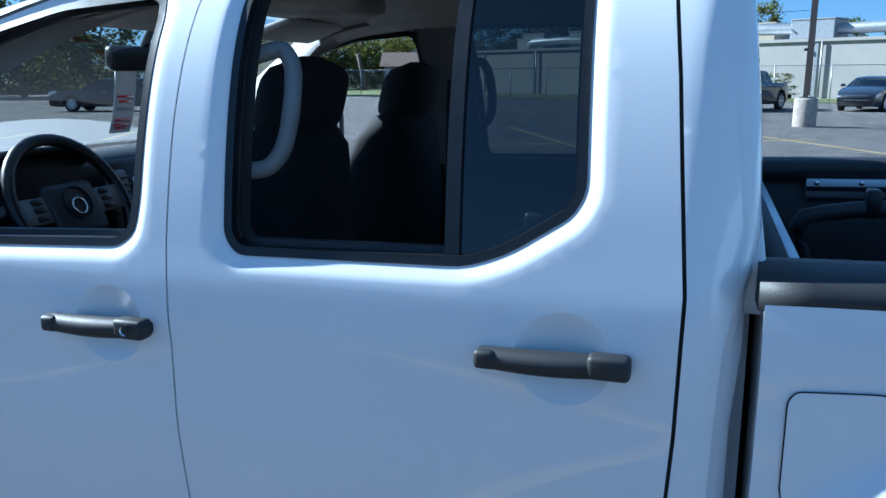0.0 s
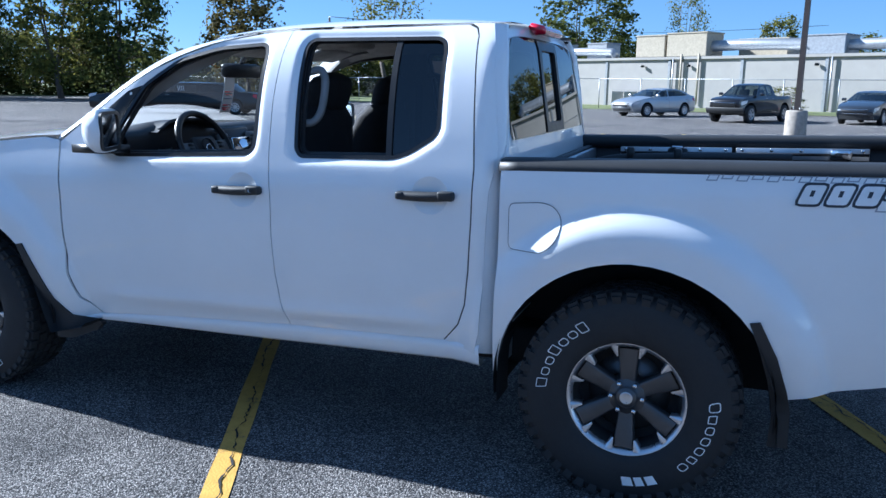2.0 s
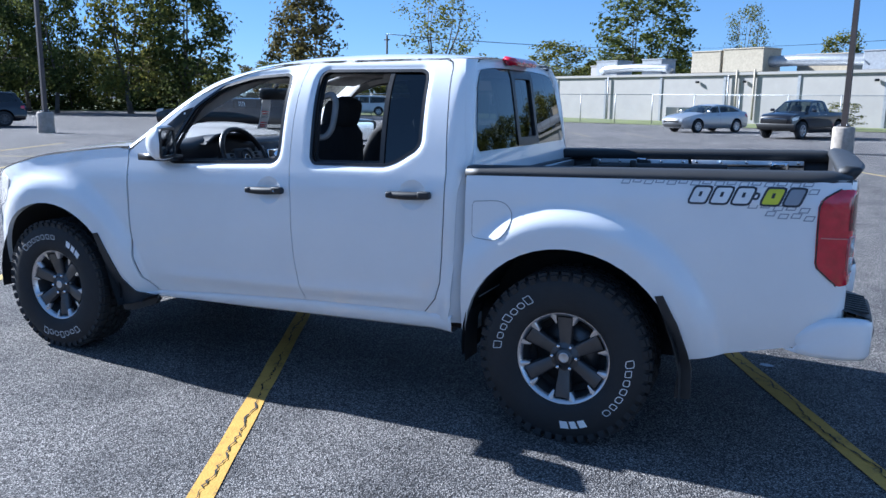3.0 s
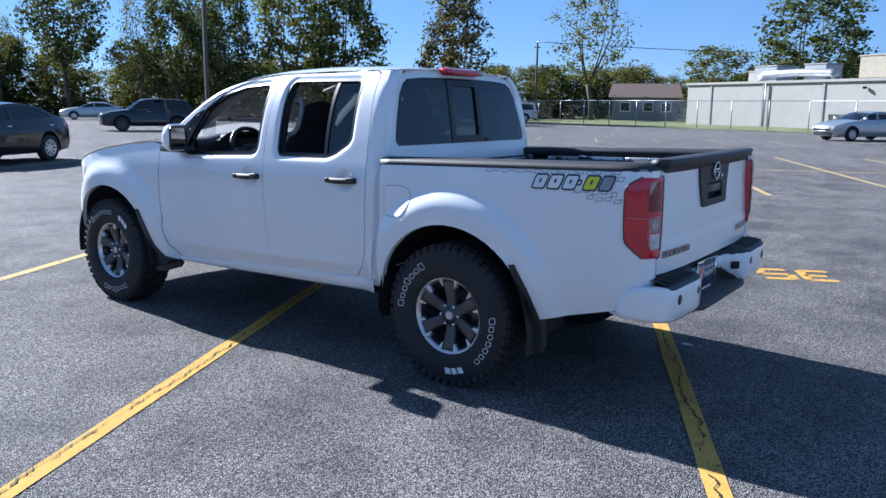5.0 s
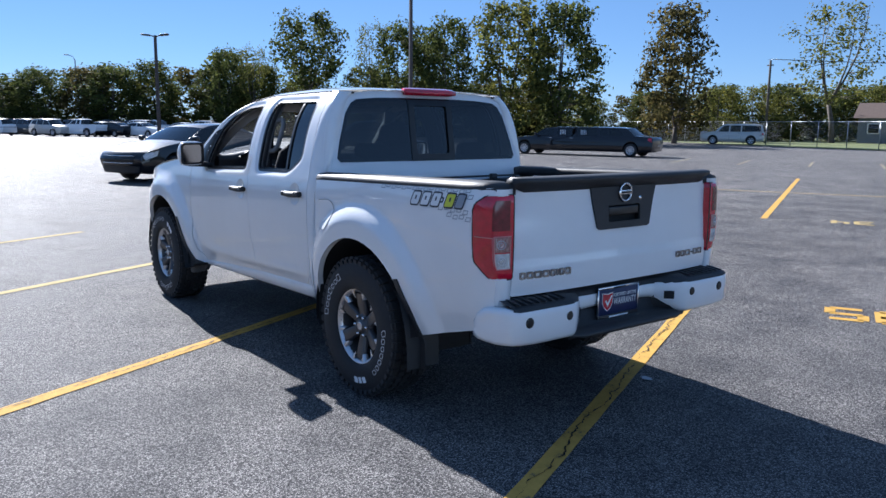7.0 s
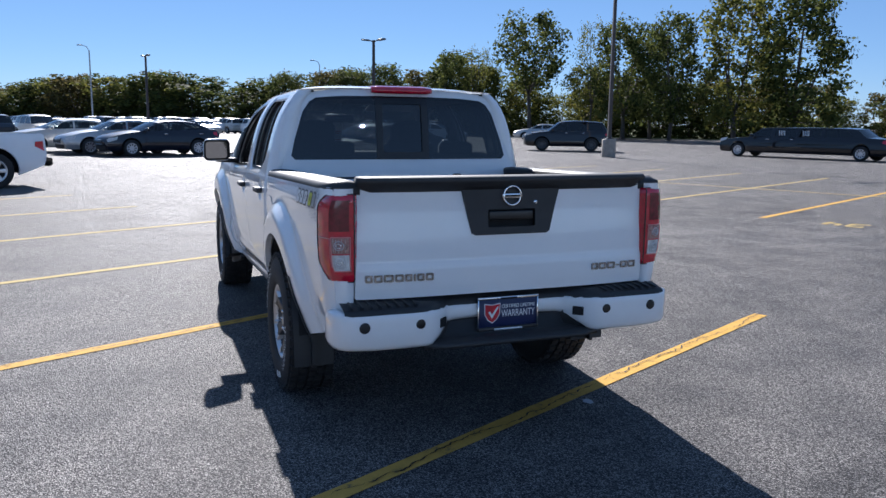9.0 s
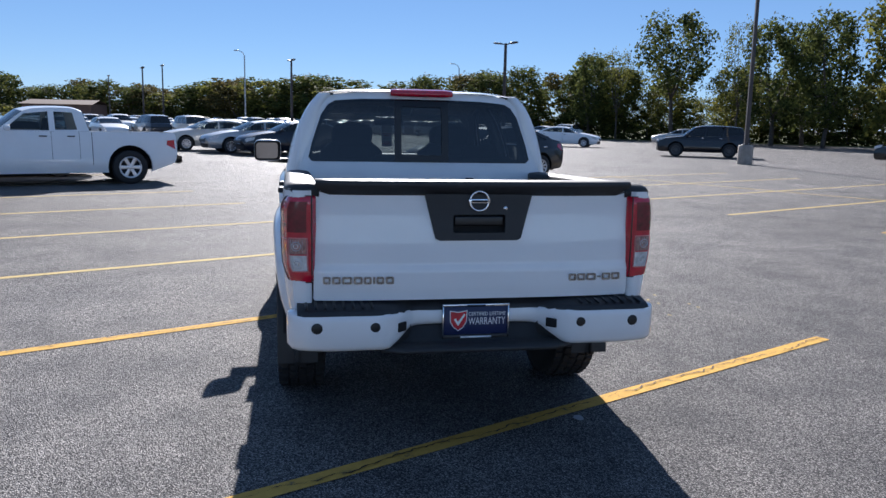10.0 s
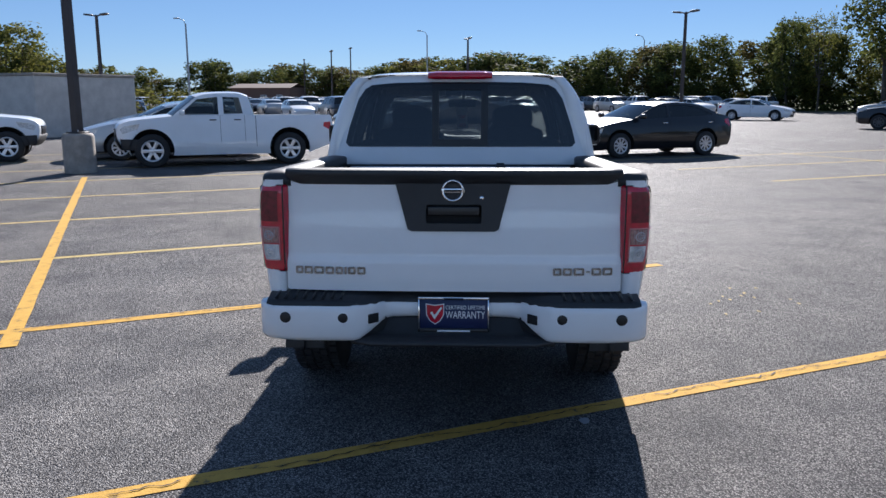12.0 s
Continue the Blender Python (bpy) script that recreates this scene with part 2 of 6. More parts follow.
def area(poly):
    return sum(x0 * y1 - x1 * y0 for (x0, y0), (x1, y1) in zip(poly, poly[1:] + poly[:1])) / 2


def inset(poly, d):
    """The outline drawn in by d (out, where d is negative)."""
    s = 1 if area(poly) > 0 else -1
    out = []
    for i, (x, y) in enumerate(poly):
        (ax, ay), (bx, by) = poly[i - 1], poly[(i + 1) % len(poly)]
        n1 = Vector((-(y - ay), x - ax)).normalized()
        n2 = Vector((-(by - y), bx - x)).normalized()
        n = n1 + n2
        n = n / max(0.5, n.dot(n1)) if n.length > 1e-6 else n1
        out.append((x + s * d * n.x, y + s * d * n.y))
    return out


def rounded(poly, r, k=4):
    """The outline with its corners rounded."""
    out = []
    for i, p in enumerate(poly):
        p = Vector(p)
        a, b = Vector(poly[i - 1]), Vector(poly[(i + 1) % len(poly)])
        q = min(r, (a - p).length * 0.45, (b - p).length * 0.45)
        a, b = p + (a - p).normalized() * q, p + (b - p).normalized() * q
        for j in range(k + 1):
            t = j / k
            v = a * (1 - t) ** 2 + p * 2 * t * (1 - t) + b * t * t
            out.append((v.x, v.y))
    return out


def mirrored(pts):
    """A closed outline from its right half, given from bottom to top."""
    return list(pts) + [(-x, y) for x, y in reversed(pts)]


def sheet(outline, step, place, holes=(), rim=None, rings=()):
    """A curved panel: the flat outline, less its holes, filled with a fine grid and set in space by place(u, v).
    rim: a vector by which its borders are turned in, which gives the panel thickness; rings: lines that the grid follows."""
    loops = [dense(list(outline), step)] + [dense(list(h), step) for h in holes]
    pts, edges = [], []
    for lp in loops:
        k = len(pts)
        pts += lp
        edges += [(k + i, k + (i + 1) % len(lp)) for i in range(len(lp))]
    for lp in rings:
        lp = [q for q in dense(list(lp), step * .8)]
        keep = [inside(loops[0], *q) and not any(inside(h, *q) for h in loops[1:]) and min((q[0] - r[0]) ** 2 + (q[1] - r[1]) ** 2 for r in loops[0]) > (.3 * step) ** 2 for q in lp]
        k, at = len(pts), {}
        for i, q in enumerate(lp):
            if keep[i]:
                at[i] = len(pts)
                pts.append(q)
        edges += [(at[i], at[(i + 1) % len(lp)]) for i in at if (i + 1) % len(lp) in at]
    border = np.array(pts)
    x0, y0 = border[:len(loops[0])].min(0)
    x1, y1 = border[:len(loops[0])].max(0)
    gx, gy = max(1, round((x1 - x0) / step)), max(1, round((y1 - y0) / step))
    for i in range(gx + 1):
        for j in range(gy + 1):
            x, y = x0 + (x1 - x0) * i / gx, y0 + (y1 - y0) * j / gy
            if np.min((border[:, 0] - x) ** 2 + (border[:, 1] - y) ** 2) > (0.45 * step) ** 2 and inside(loops[0], x, y):
                if not any(inside(h, x, y) for h in loops[1:]):
                    pts.append((x, y))
    vs, _, fs, _, _, _ = delaunay_2d_cdt([Vector(p) for p in pts], edges, [], 0, 1e-5)
    bm = bmesh.new()
    bv = [bm.verts.new(place(v.x, v.y)) for v in vs]
    for f in fs:
        if abs(area([tuple(vs[i]) for i in f])) < 3e-7:
            continue
        c = sum((vs[i] for i in f), Vector((0, 0))) / len(f)
        if inside(loops[0], c.x, c.y) and not any(inside(h, c.x, c.y) for h in loops[1:]):
            bm.faces.new([bv[i] for i in f])
    bmesh.ops.delete(bm, geom=[v for v in bm.verts if not v.link_faces], context="VERTS")
    if rim is not None:
        turn_in(bm, rim)
    return bm


def turn_in(bm, rim):
    """Adds the turned-in border as a strip of its own, so that the panel's shading stays clean up to its edge."""
    pairs, near, far = [tuple(e.verts) for e in bm.edges if e.is_boundary], {}, {}
    for pair in pairs:
        for v in pair:
            if v not in near:
                near[v], far[v] = bm.verts.new(v.co), bm.verts.new(v.co + rim)
    for v, w in pairs:
        bm.faces.new((near[v], near[w], far[w], far[v]))


def loft(rows, close=False, caps=False):
    """A skin through rows of points, all of one length. close: the rows are rings."""
    bm = bmesh.new()
    vs = [[bm.verts.new(p) for p in r] for r in rows]
    n = len(rows[0])
    for a, b in zip(vs, vs[1:]):
        for j in range(n if close else n - 1):
            bm.faces.new((a[j], a[(j + 1) % n], b[(j + 1) % n], b[j]))
    if caps:
        bm.faces.new(list(reversed(vs[0])))
        bm.faces.new(vs[-1])
    return bm


def lathe(profile, n, axis="y"):
    """A ring turned about the y axis from (y, radius) pairs."""
    rows = []
    for i in range(n):
        a = 2 * math.pi * i / n
        rows.append([(r * math.cos(a), y, r * math.sin(a)) for y, r in profile])
    rows.append(rows[0])
    bm = loft(rows)
    bmesh.ops.remove_doubles(bm, verts=bm.verts, dist=1e-5)
    return bm


def box(sx, sy, sz, bevel=0.0, seg=2, m=None):
    bm = bmesh.new()
    bmesh.ops.create_cube(bm, size=1)
    bmesh.ops.scale(bm, vec=(sx, sy, sz), verts=bm.verts)
    if bevel:
        bmesh.ops.bevel(bm, geom=list(bm.edges), offset=bevel, segments=seg, affect="EDGES", profile=0.5)
    if m:
        bmesh.ops.transform(bm, matrix=m, verts=bm.verts)
    return bm


def tube(path, radius, n=8, closed=False):
    """A round bar along a path; radius may be a number or one for each point."""
    path = [Vector(p) for p in path]
    rows = []
    up = Vector((0, 0, 1))
    for i, p in enumerate(path):
        a = path[i - 1] if i or closed else p
        b = path[(i + 1) % len(path)] if i < len(path) - 1 or closed else p
        t = (b - a).normalized()
        s = t.cross(up)
        s = s.normalized() if s.length > 0.05 else t.cross(Vector((1, 0, 0))).normalized()
        w = s.cross(t)
        r = radius[i] if isinstance(radius, (list, tuple)) else radius
        rows.append([p + r * (s * math.cos(2 * math.pi * j / n) + w * math.sin(2 * math.pi * j / n)) for j in range(n)])
    if closed:
        rows.append(rows[0])
        bm = loft(rows, close=True)
        bmesh.ops.remove_doubles(bm, verts=bm.verts, dist=1e-6)
        return bm
    return loft(rows, close=True, caps=True)


def join(*bms):
    out = bmesh.new()
    for b in bms:
        me = bpy.data.meshes.new("join")
        b.to_mesh(me)
        b.free()
        out.from_mesh(me)
        bpy.data.meshes.remove(me)
    return out


def moved(bm, m):
    bmesh.ops.transform(bm, matrix=m, verts=bm.verts)
    return bm


def strip(stations, n=16, power=4.0):
    """Rows from side to side: each station is x at the edge, x at the middle, half width, z at the edge, z at the middle."""
    rows = []
    for xe, xm, w, ze, zm in stations:
        row = []
        for i in range(n + 1):
            s = -math.cos(math.pi * i / n)
            q = abs(s) ** power
            row.append((xm + (xe - xm) * s * s, w * s, zm + (ze - zm) * q))
        rows.append(row)
    return loft(rows)

# ---- ground and markings ----
bm = bmesh.new()
cuts = sorted(set([-2500, -900, -400, -200, -120, -80, -50, -30, -15, 0, 15, 30, 60, 120, 250, 600, 2500]))
gv = [[bm.verts.new((x, y, 0)) for y in cuts] for x in cuts]
for i in range(len(cuts) - 1):
    for j in range(len(cuts) - 1):
        bm.faces.new((gv[i][j], gv[i + 1][j], gv[i + 1][j + 1], gv[i][j + 1]))
tagged(part("ground", bm, ASPHALT, smooth=False), "dark grey weathered asphalt car park", "ground", kind="structure")

BAY_O, BAY_U, BAY_V = Vector((-.487, 3.119, 0)), Vector((-.431, .902, 0)), Vector((-.902, -.431, 0))


def bay(u, v, z=0.0):
    p = BAY_O + BAY_U * u + BAY_V * v
    return Vector((p.x, p.y, z))


def road_line(p, q, width, mat, name="bay_line", label="worn yellow painted parking bay line", z=.004, wobble=.006):
    p, q = Vector(p), Vector(q)
    d = (q - p)
    n = max(2, int(d.length / .12))
    s = Vector((-d.y, d.x, 0)).normalized()
    rows = []
    for i in range(n + 1):
        c = p + d * i / n
        a, b = (noise.noise((c.x * 3, c.y * 3, k)) * wobble for k in (0.3, 7.7))
        rows.append([c + s * (width / 2 + a) + Vector((0, 0, z)), c - s * (width / 2 + b) + Vector((0, 0, z))])
    return tagged(part(name, loft(rows), mat, smooth=False), label, "road marking", "parking bay lines", "structure")


for k in range(-1, 9):
    v = 2.775 * k
    if k >= 0:
        m = YELLOW if k < 2 else PALEYELLOW
        v += .025 * (k == 1)
        road_line(bay(0, v), bay(-5.7, v), .105, m)
        if k > 0:
            road_line(bay(-5.7, v), bay(-11.2, v), .105, m)
road_line(bay(-5.60, 2.4), bay(-5.30, 14.6), .115, YELLOW, z=.0065)
for k in range(-3, 6):
    v = 2.75 * k
    road_line(bay(7.0, v), bay(19.2, v), .105, YELLOW if k in (0, 1) else PALEYELLOW, z=.004)
road_line(bay(13.2, -9), bay(13.2, 14), .10, PALEYELLOW, z=.0065)
for k in range(-3, 3):
    road_line(bay(28, 2.75 * k), bay(33, 2.75 * k), .10, FAINT)

# a crack runs along the painted line and on through the asphalt
def crack(p, q, seed, amp=.05, width=.006):
    rng = random.Random(seed)
    p, q = Vector(p), Vector(q)
    d = q - p
    s = Vector((-d.y, d.x, 0)).normalized()
    n, off, rows = int(d.length / .022), 0, []
    for i in range(n + 1):
        off = off * .90 + rng.uniform(-1, 1) * amp * .30
        w = width * rng.uniform(.15, 1.5) * (.25 if noise.noise((i * .05, seed, 0)) < -.22 else 1)
        c = p + d * i / n + s * (off + rng.uniform(-1, 1) * amp * .10)
        rows.append([c + s * w + Vector((0, 0, .0085)), c - s * w + Vector((0, 0, .0085))])
    return tagged(part("asphalt_crack", loft(rows), DARK, smooth=False), "narrow dark crack in the asphalt", "crack", "asphalt cracks", "structure")


crack(bay(.0, .0), bay(-5.6, .0), 3, .04, .0040)
crack(bay(-.5, 2.80), bay(-5.6, 2.80), 4, .035, .0040)
crack(bay(-1, 5.2), bay(4.5, -1.2), 5, .07, .004)
crack(bay(2.0, 9), bay(4.2, 0), 6, .09, .004)
crack(bay(-9, 3.2), bay(-3, 9.5), 7, .08, .004)
crack(bay(-2, 16), bay(-12, 3), 8, .08, .005)
crack(bay(3, 22), bay(4, -8), 9, .10, .005)


def digit_strokes(bars, at_u, at_v, w, h, mat):
    """A painted digit from bars on a unit square, read from the aisle."""
    for (x0, y0, x1, y1) in bars:
        a = bay(at_u + h * (.5 - y0), at_v + w * (x0 - .5))
        b = bay(at_u + h * (.5 - y1), at_v + w * (x1 - .5))
        yield road_line(a, b, .085, mat, "stall_number", "painted yellow stall number", .0045, .003)


THREE = [(0, 1, 1, 1), (.2, .52, 1, .52), (0, 0, 1, 0), (1, 0, 1, 1)]
FIVE = [(0, 1, 1, 1), (0, 1, 0, .52), (0, .52, 1, .52), (1, .52, 1, 0), (0, 0, 1, 0)]
FOUR = [(0, 1, 0, .45), (0, .45, 1, .45), (.75, 1, .75, 0)]
for bars, du, dv in ((THREE, -.26, -1.62), (FIVE, -.26, -1.24)):
    list(digit_strokes(bars, du, dv, .25, .42, YELLOW))
for bars, du, dv in ((THREE, 7.1, -1.55), (FOUR, 7.1, -1.15), (THREE, 7.1, 1.25), (FOUR, 7.1, 1.65)):
    list(digit_strokes(bars, du, dv, .25, .42, PALEYELLOW))
for k in range(14):
    r = random.Random(40 + k)
    c = Vector((-1.65, 2.35, 0)) + Vector((r.uniform(-.45, .45), r.uniform(-.4, .4), 0))
    bm = bmesh.new()
    bm.faces.new([bm.verts.new(c + Vector((math.cos(a) * r.uniform(.01, .035), math.sin(a) * r.uniform(.006, .018), .004 + .0002 * k))) for a in [i * .7 for i in range(9)]])
    tagged(part("paint_patch", bm, PALEYELLOW, smooth=False), "faded yellow paint spatter", "paint patch", "paint spatters", "structure")
bm = bmesh.new()
rs = random.Random(8)
bm.faces.new([bm.verts.new(Vector((.83 + .07 * math.cos(a) * rs.uniform(.5, 1), .66 + .035 * math.sin(a) * rs.uniform(.5, 1), .005))) for a in [i * .42 for i in range(15)]])
tagged(part("paint_patch", bm, DECAL_GREY, smooth=False), "pale spilled paint spot", "paint patch", kind="structure")

# grass verge behind the fence and far ground under the trees
def verge(pts, z, name, label):
    bm = bmesh.new()
    bm.faces.new([bm.verts.new((x, y, z)) for x, y in pts])
    return tagged(part(name, bm, GRASS, smooth=False), label, "grass", kind="structure")


verge([(-120, 91.5), (-60, 70), (-33, 60.5), (-9, 52.5), (40, 36), (80, 30), (120, 300), (-200, 300)], .03, "grass_verge", "dry mown grass strip along the fence")
verge([(-46, 80), (-50, 67), (-60, 58), (-70, 51), (-78, 43), (-86, 34), (-95, 22), (-112, 6), (-150, -30), (-260, -120), (-500, 100), (-300, 300), (-60, 120)], .04, "wood_floor", "rough grass under the trees")


# ---- other vehicles ----
def simple_wheel(car, x, y, r, side, rim_mat, fine=True):
    n = 28 if fine else 14
    wh = part("wheel", moved(lathe([(-.10, r * .62), (-.11, r * .72), (-.105, r * .93), (-.085, r), (.085, r), (.10, r * .9), (.09, r * .6)], n), pose(x, y, r) @ Matrix.Diagonal((1, -side, 1, 1))), RUBBER, car)
    M = pose(x, y, r) @ Matrix.Diagonal((1, -side, 1, 1))
    bms = [lathe([(-.085, r * .55), (-.105, r * .60), (-.107, r * .64), (-.095, r * .66)], n), lathe([(-.075, .09), (-.09, .05), (-.092, 0)], 14)]
    count, wide = (6, 1.5) if r > .385 else (5, 1.6) if rim_mat is ALU else (9, 1.0)
    for k in range(count):
        bms.append(moved(loft([[(rr, y0, -w * wide), (rr, y0 - .006, 0), (rr, y0, w * wide)] for rr, y0, w in ((.05, -.085, .022), (r * .62, -.092, .030))]), pose(0, 0, 0, 0, 360 / count * k, 0)))
    part("rim", moved(join(*bms), M), rim_mat, wh)
    if fine:
        part("wheel_disc", moved(lathe([(-.05, r * .62), (-.048, 0)], 24), M), DARK, wh)


CARS = {
    "sedan": dict(w=.93, r=.335, wb=(-1.42, 1.42), low=.22,
        top=[(2.36, .40), (2.44, .56), (2.40, .68), (2.22, .79), (1.65, .93), (1.02, 1.02)], roof=[(.24, 1.37), (-.05, 1.435), (-.5, 1.465), (-1.0, 1.435), (-1.38, 1.37)], tail=[(-2.0, 1.13), (-2.30, 1.09), (-2.42, 1.00), (-2.46, .74), (-2.40, .42)],
        wins=[[(.86, 1.04), (.24, 1.345), (-.16, 1.385), (-.14, 1.04)], [(-.22, 1.04), (-.24, 1.388), (-.85, 1.385), (-1.25, 1.32), (-1.72, 1.13), (-1.55, 1.07)]], belt=1.03),
    "suv": dict(w=.95, r=.37, wb=(-1.38, 1.40), low=.28,
        top=[(2.38, .60), (2.36, .84), (2.15, .96), (1.55, 1.06), (1.02, 1.12)], roof=[(.42, 1.60), (.1, 1.67), (-.5, 1.70), (-1.3, 1.68), (-1.95, 1.62)], tail=[(-2.26, 1.12), (-2.36, 1.05), (-2.40, .75), (-2.36, .48)],
        wins=[[(.90, 1.14), (.40, 1.55), (-.10, 1.60), (-.08, 1.14)], [(-.16, 1.14), (-.18, 1.60), (-1.05, 1.60), (-1.02, 1.15)], [(-1.12, 1.16), (-1.14, 1.60), (-1.80, 1.56), (-2.02, 1.22)]], belt=1.14),
    "van_suv": dict(w=.99, r=.39, wb=(-1.65, 1.65), low=.32,
        top=[(2.75, .62), (2.73, .98), (2.5, 1.08), (1.9, 1.12), (1.42, 1.16)], roof=[(.80, 1.78), (.5, 1.84), (-.5, 1.87), (-1.9, 1.86), (-2.55, 1.80)], tail=[(-2.72, 1.16), (-2.78, 1.05), (-2.80, .80), (-2.78, .52)],
        wins=[[(1.22, 1.18), (.74, 1.72), (.25, 1.75), (.27, 1.18)], [(.17, 1.18), (.15, 1.75), (-.75, 1.75), (-.75, 1.18)], [(-.85, 1.18), (-.85, 1.75), (-2.42, 1.72), (-2.50, 1.22)]], belt=1.18),
    "limousine": dict(w=.98, r=.34, wb=(-3.05, 3.05), low=.24,
        top=[(4.15, .50), (4.12, .72), (3.9, .84), (3.3, .92), (2.55, .99)], roof=[(1.95, 1.40), (1.6, 1.46), (0, 1.48), (-2.2, 1.47), (-2.75, 1.43)], tail=[(-3.20, 1.06), (-3.9, 1.02), (-4.12, .95), (-4.16, .7), (-4.14, .45)],
        wins=[[(2.35, 1.02), (1.92, 1.36), (1.35, 1.40), (1.35, 1.02)], [(1.15, 1.02), (1.15, 1.40), (.10, 1.41), (.10, 1.02)], [(-.02, 1.02), (-.02, 1.41), (-1.15, 1.41), (-1.15, 1.02)], [(-1.30, 1.02), (-1.30, 1.41), (-2.30, 1.39), (-2.70, 1.08)]], belt=1.02),
    "pickup": dict(w=.94, r=.39, wb=(-1.56, 1.64), low=.42,
        top=[(2.30, .50), (2.38, .66), (2.40, .89), (2.32, 1.01), (2.08, 1.09), (1.65, 1.14), (1.16, 1.19)], roof=[(.60, 1.63), (.36, 1.70), (-.1, 1.725), (-.42, 1.71), (-.60, 1.64)], tail=[(-.72, 1.21), (-.78, 1.19), (-2.60, 1.19), (-2.66, 1.16), (-2.68, .75), (-2.66, .60)],
        wins=[[(1.00, 1.22), (.58, 1.58), (.10, 1.635), (.10, 1.22)], [(-.02, 1.23), (-.02, 1.635), (-.40, 1.62), (-.47, 1.24)]], belt=1.205),
}


def flowing(pts, k=3):
    """The same points with a smooth run of further points between them."""
    out = []
    for i in range(len(pts) - 1):
        p0, p1, p2, p3 = (Vector(pts[max(0, min(len(pts) - 1, j))]) for j in (i - 1, i, i + 1, i + 2))
        for j in range(k):
            t = j / k
            q = p1 + (p2 - p0) * (.4 * t * (1 - t) ** 2) + (p2 - p1) * (t * t * (3 - 2 * t)) + (p3 - p1) * (.4 * t * t * (t - 1))
            out.append((q.x, q.y))
    return out + [tuple(pts[-1])]


def build_car(kind, body, label, name="car", detail=True, m=None, group="", glass_mat=None, rims=None, beds=True):
    """A parked car of one of the types above; x points to its nose."""
    c = CARS[kind]
    rims = rims or ALLOY
    gm = glass_mat or CARGLASS
    car = thing(name, label, {"pickup": "pickup truck", "suv": "suv", "van_suv": "suv", "limousine": "limousine"}.get(kind, "car"), group, m=m)
    nose, tail = c["top"][0][0], c["tail"][-1][0]
    mid, hl = (nose + tail) / 2, (nose - tail) / 2
    belt = c["belt"]

    def hw(x, z):
        s = abs(x - mid) / hl
        w = c["w"] - .16 * s ** 5 - .10 * max(0, (.55 - z) / .4) ** 2 - .10 * max(0, min(z, belt) - .48) - .04 * smooth_step(belt - .16, belt, z) + .012 * math.exp(-((z - belt + .20) / .03) ** 2)
        if z >= belt:
            w -= .42 * (z - belt)
        return w

    pile = {}

    def put(pname, bm, mat, owner, plabel=""):
        """Fine cars keep their pieces apart; far ones have one piece for each material."""
        if detail:
            return part(pname, bm, mat, owner, plabel)
        pile.setdefault(mat.name, []).append(bm)

    bottom, ra = [], c["r"] + (.10 if kind == "pickup" else .075)
    for xc in c["wb"]:
        bottom += [(xc + ra * math.cos(radians(a)), c["r"] + .02 + ra * math.sin(radians(a))) for a in np.linspace(196, -16, 15)]
    base = [(tail + .02, c["low"] + .14), (tail + .06, c["low"] + .06)] + bottom + [(nose - .12, c["low"]), (nose - .02, c["low"] + .08)]
    top, roof, tl = flowing(c["top"]), flowing(c["roof"]), c["tail"] if kind == "pickup" else flowing(c["tail"])
    upper = top + ([(-.74, belt)] + tl[1:] if kind == "pickup" else tl)
    side_poly = base + upper
    green = [(top[-1][0], top[-1][1])] + roof + [tl[0]]
    step = .12 if detail else .34
    for s in (-1, 1):
        place = lambda x, z, s=s: (x, s * hw(x, z), z)
        put("body_side", sheet(side_poly, step, place, rim=Vector((0, -s * .012, 0))), body, car)
        gp = inset(green, .0)
        put("window_frame", sheet(gp, step, lambda x, z, s=s: (x, s * hw(x, max(z, belt + .001)), z), c["wins"], Vector((0, -s * .03, 0))), body, car)
        for wpoly in c["wins"]:
            put("side_window", sheet(inset(wpoly, -.004), .3, lambda x, z, s=s: (x, s * (hw(x, max(z, belt + .001)) - .012), z)), gm, car)
        if detail:
            zh = c["top"][2][1]
            hp = [(nose - .03, zh - .10), (nose + .02, zh + .0), (nose - .06, zh + .07), (nose - .42, zh + .13), (nose - .36, zh - .0)]
            put("headlamp", sheet(hp, .06, lambda x, z, s=s: (x, s * (hw(x, z) + .006), z), rim=Vector((0, -s * .02, 0))), CLEARLENS, car)
            zt = c["tail"][-2][1]
            tp = [(tail + .03, zt + .05), (tail + .24, zt + .16), (tail + .22, zt + .26), (tail + .05, zt + .27)]
            put("tail_lamp", sheet(tp, .1, lambda x, z, s=s: (x, s * (hw(x, z) + .008), z), rim=Vector((0, -s * .02, 0))), REDLENS, car)
            mx, mz = c["wins"][0][0][0] - .06, belt + .07
            put("door_mirror", box(.12, .20, .13, .04, 3, pose(mx, s * (c["w"] + .07), mz)), body, car)
            for wpoly in c["wins"][:2]:
                xs = [p[0] for p in wpoly]
                put("door_handle", box(.16, .03, .028, .008, 2, pose(min(xs) + .14, s * (hw(min(xs) + .14, belt - .1) + .012), belt - .11)), CHROME if body is not WHITE else TRIM, car)
                xl = min(xs) - .03
                put("door_gap", sheet([(xl, c["low"] + .16), (xl + .008, c["low"] + .16), (xl + .008, belt), (xl, belt)], .15, lambda x, z, s=s: (x, s * (hw(x, z) + .003), z)), DARK, car)
            put("sill", box((c["wb"][1] - c["wb"][0]) - 2 * ra, .06, .10, .02, 2, pose((c["wb"][0] + c["wb"][1]) / 2, s * (c["w"] - .09), c["low"] + .06)), TRIM, car)
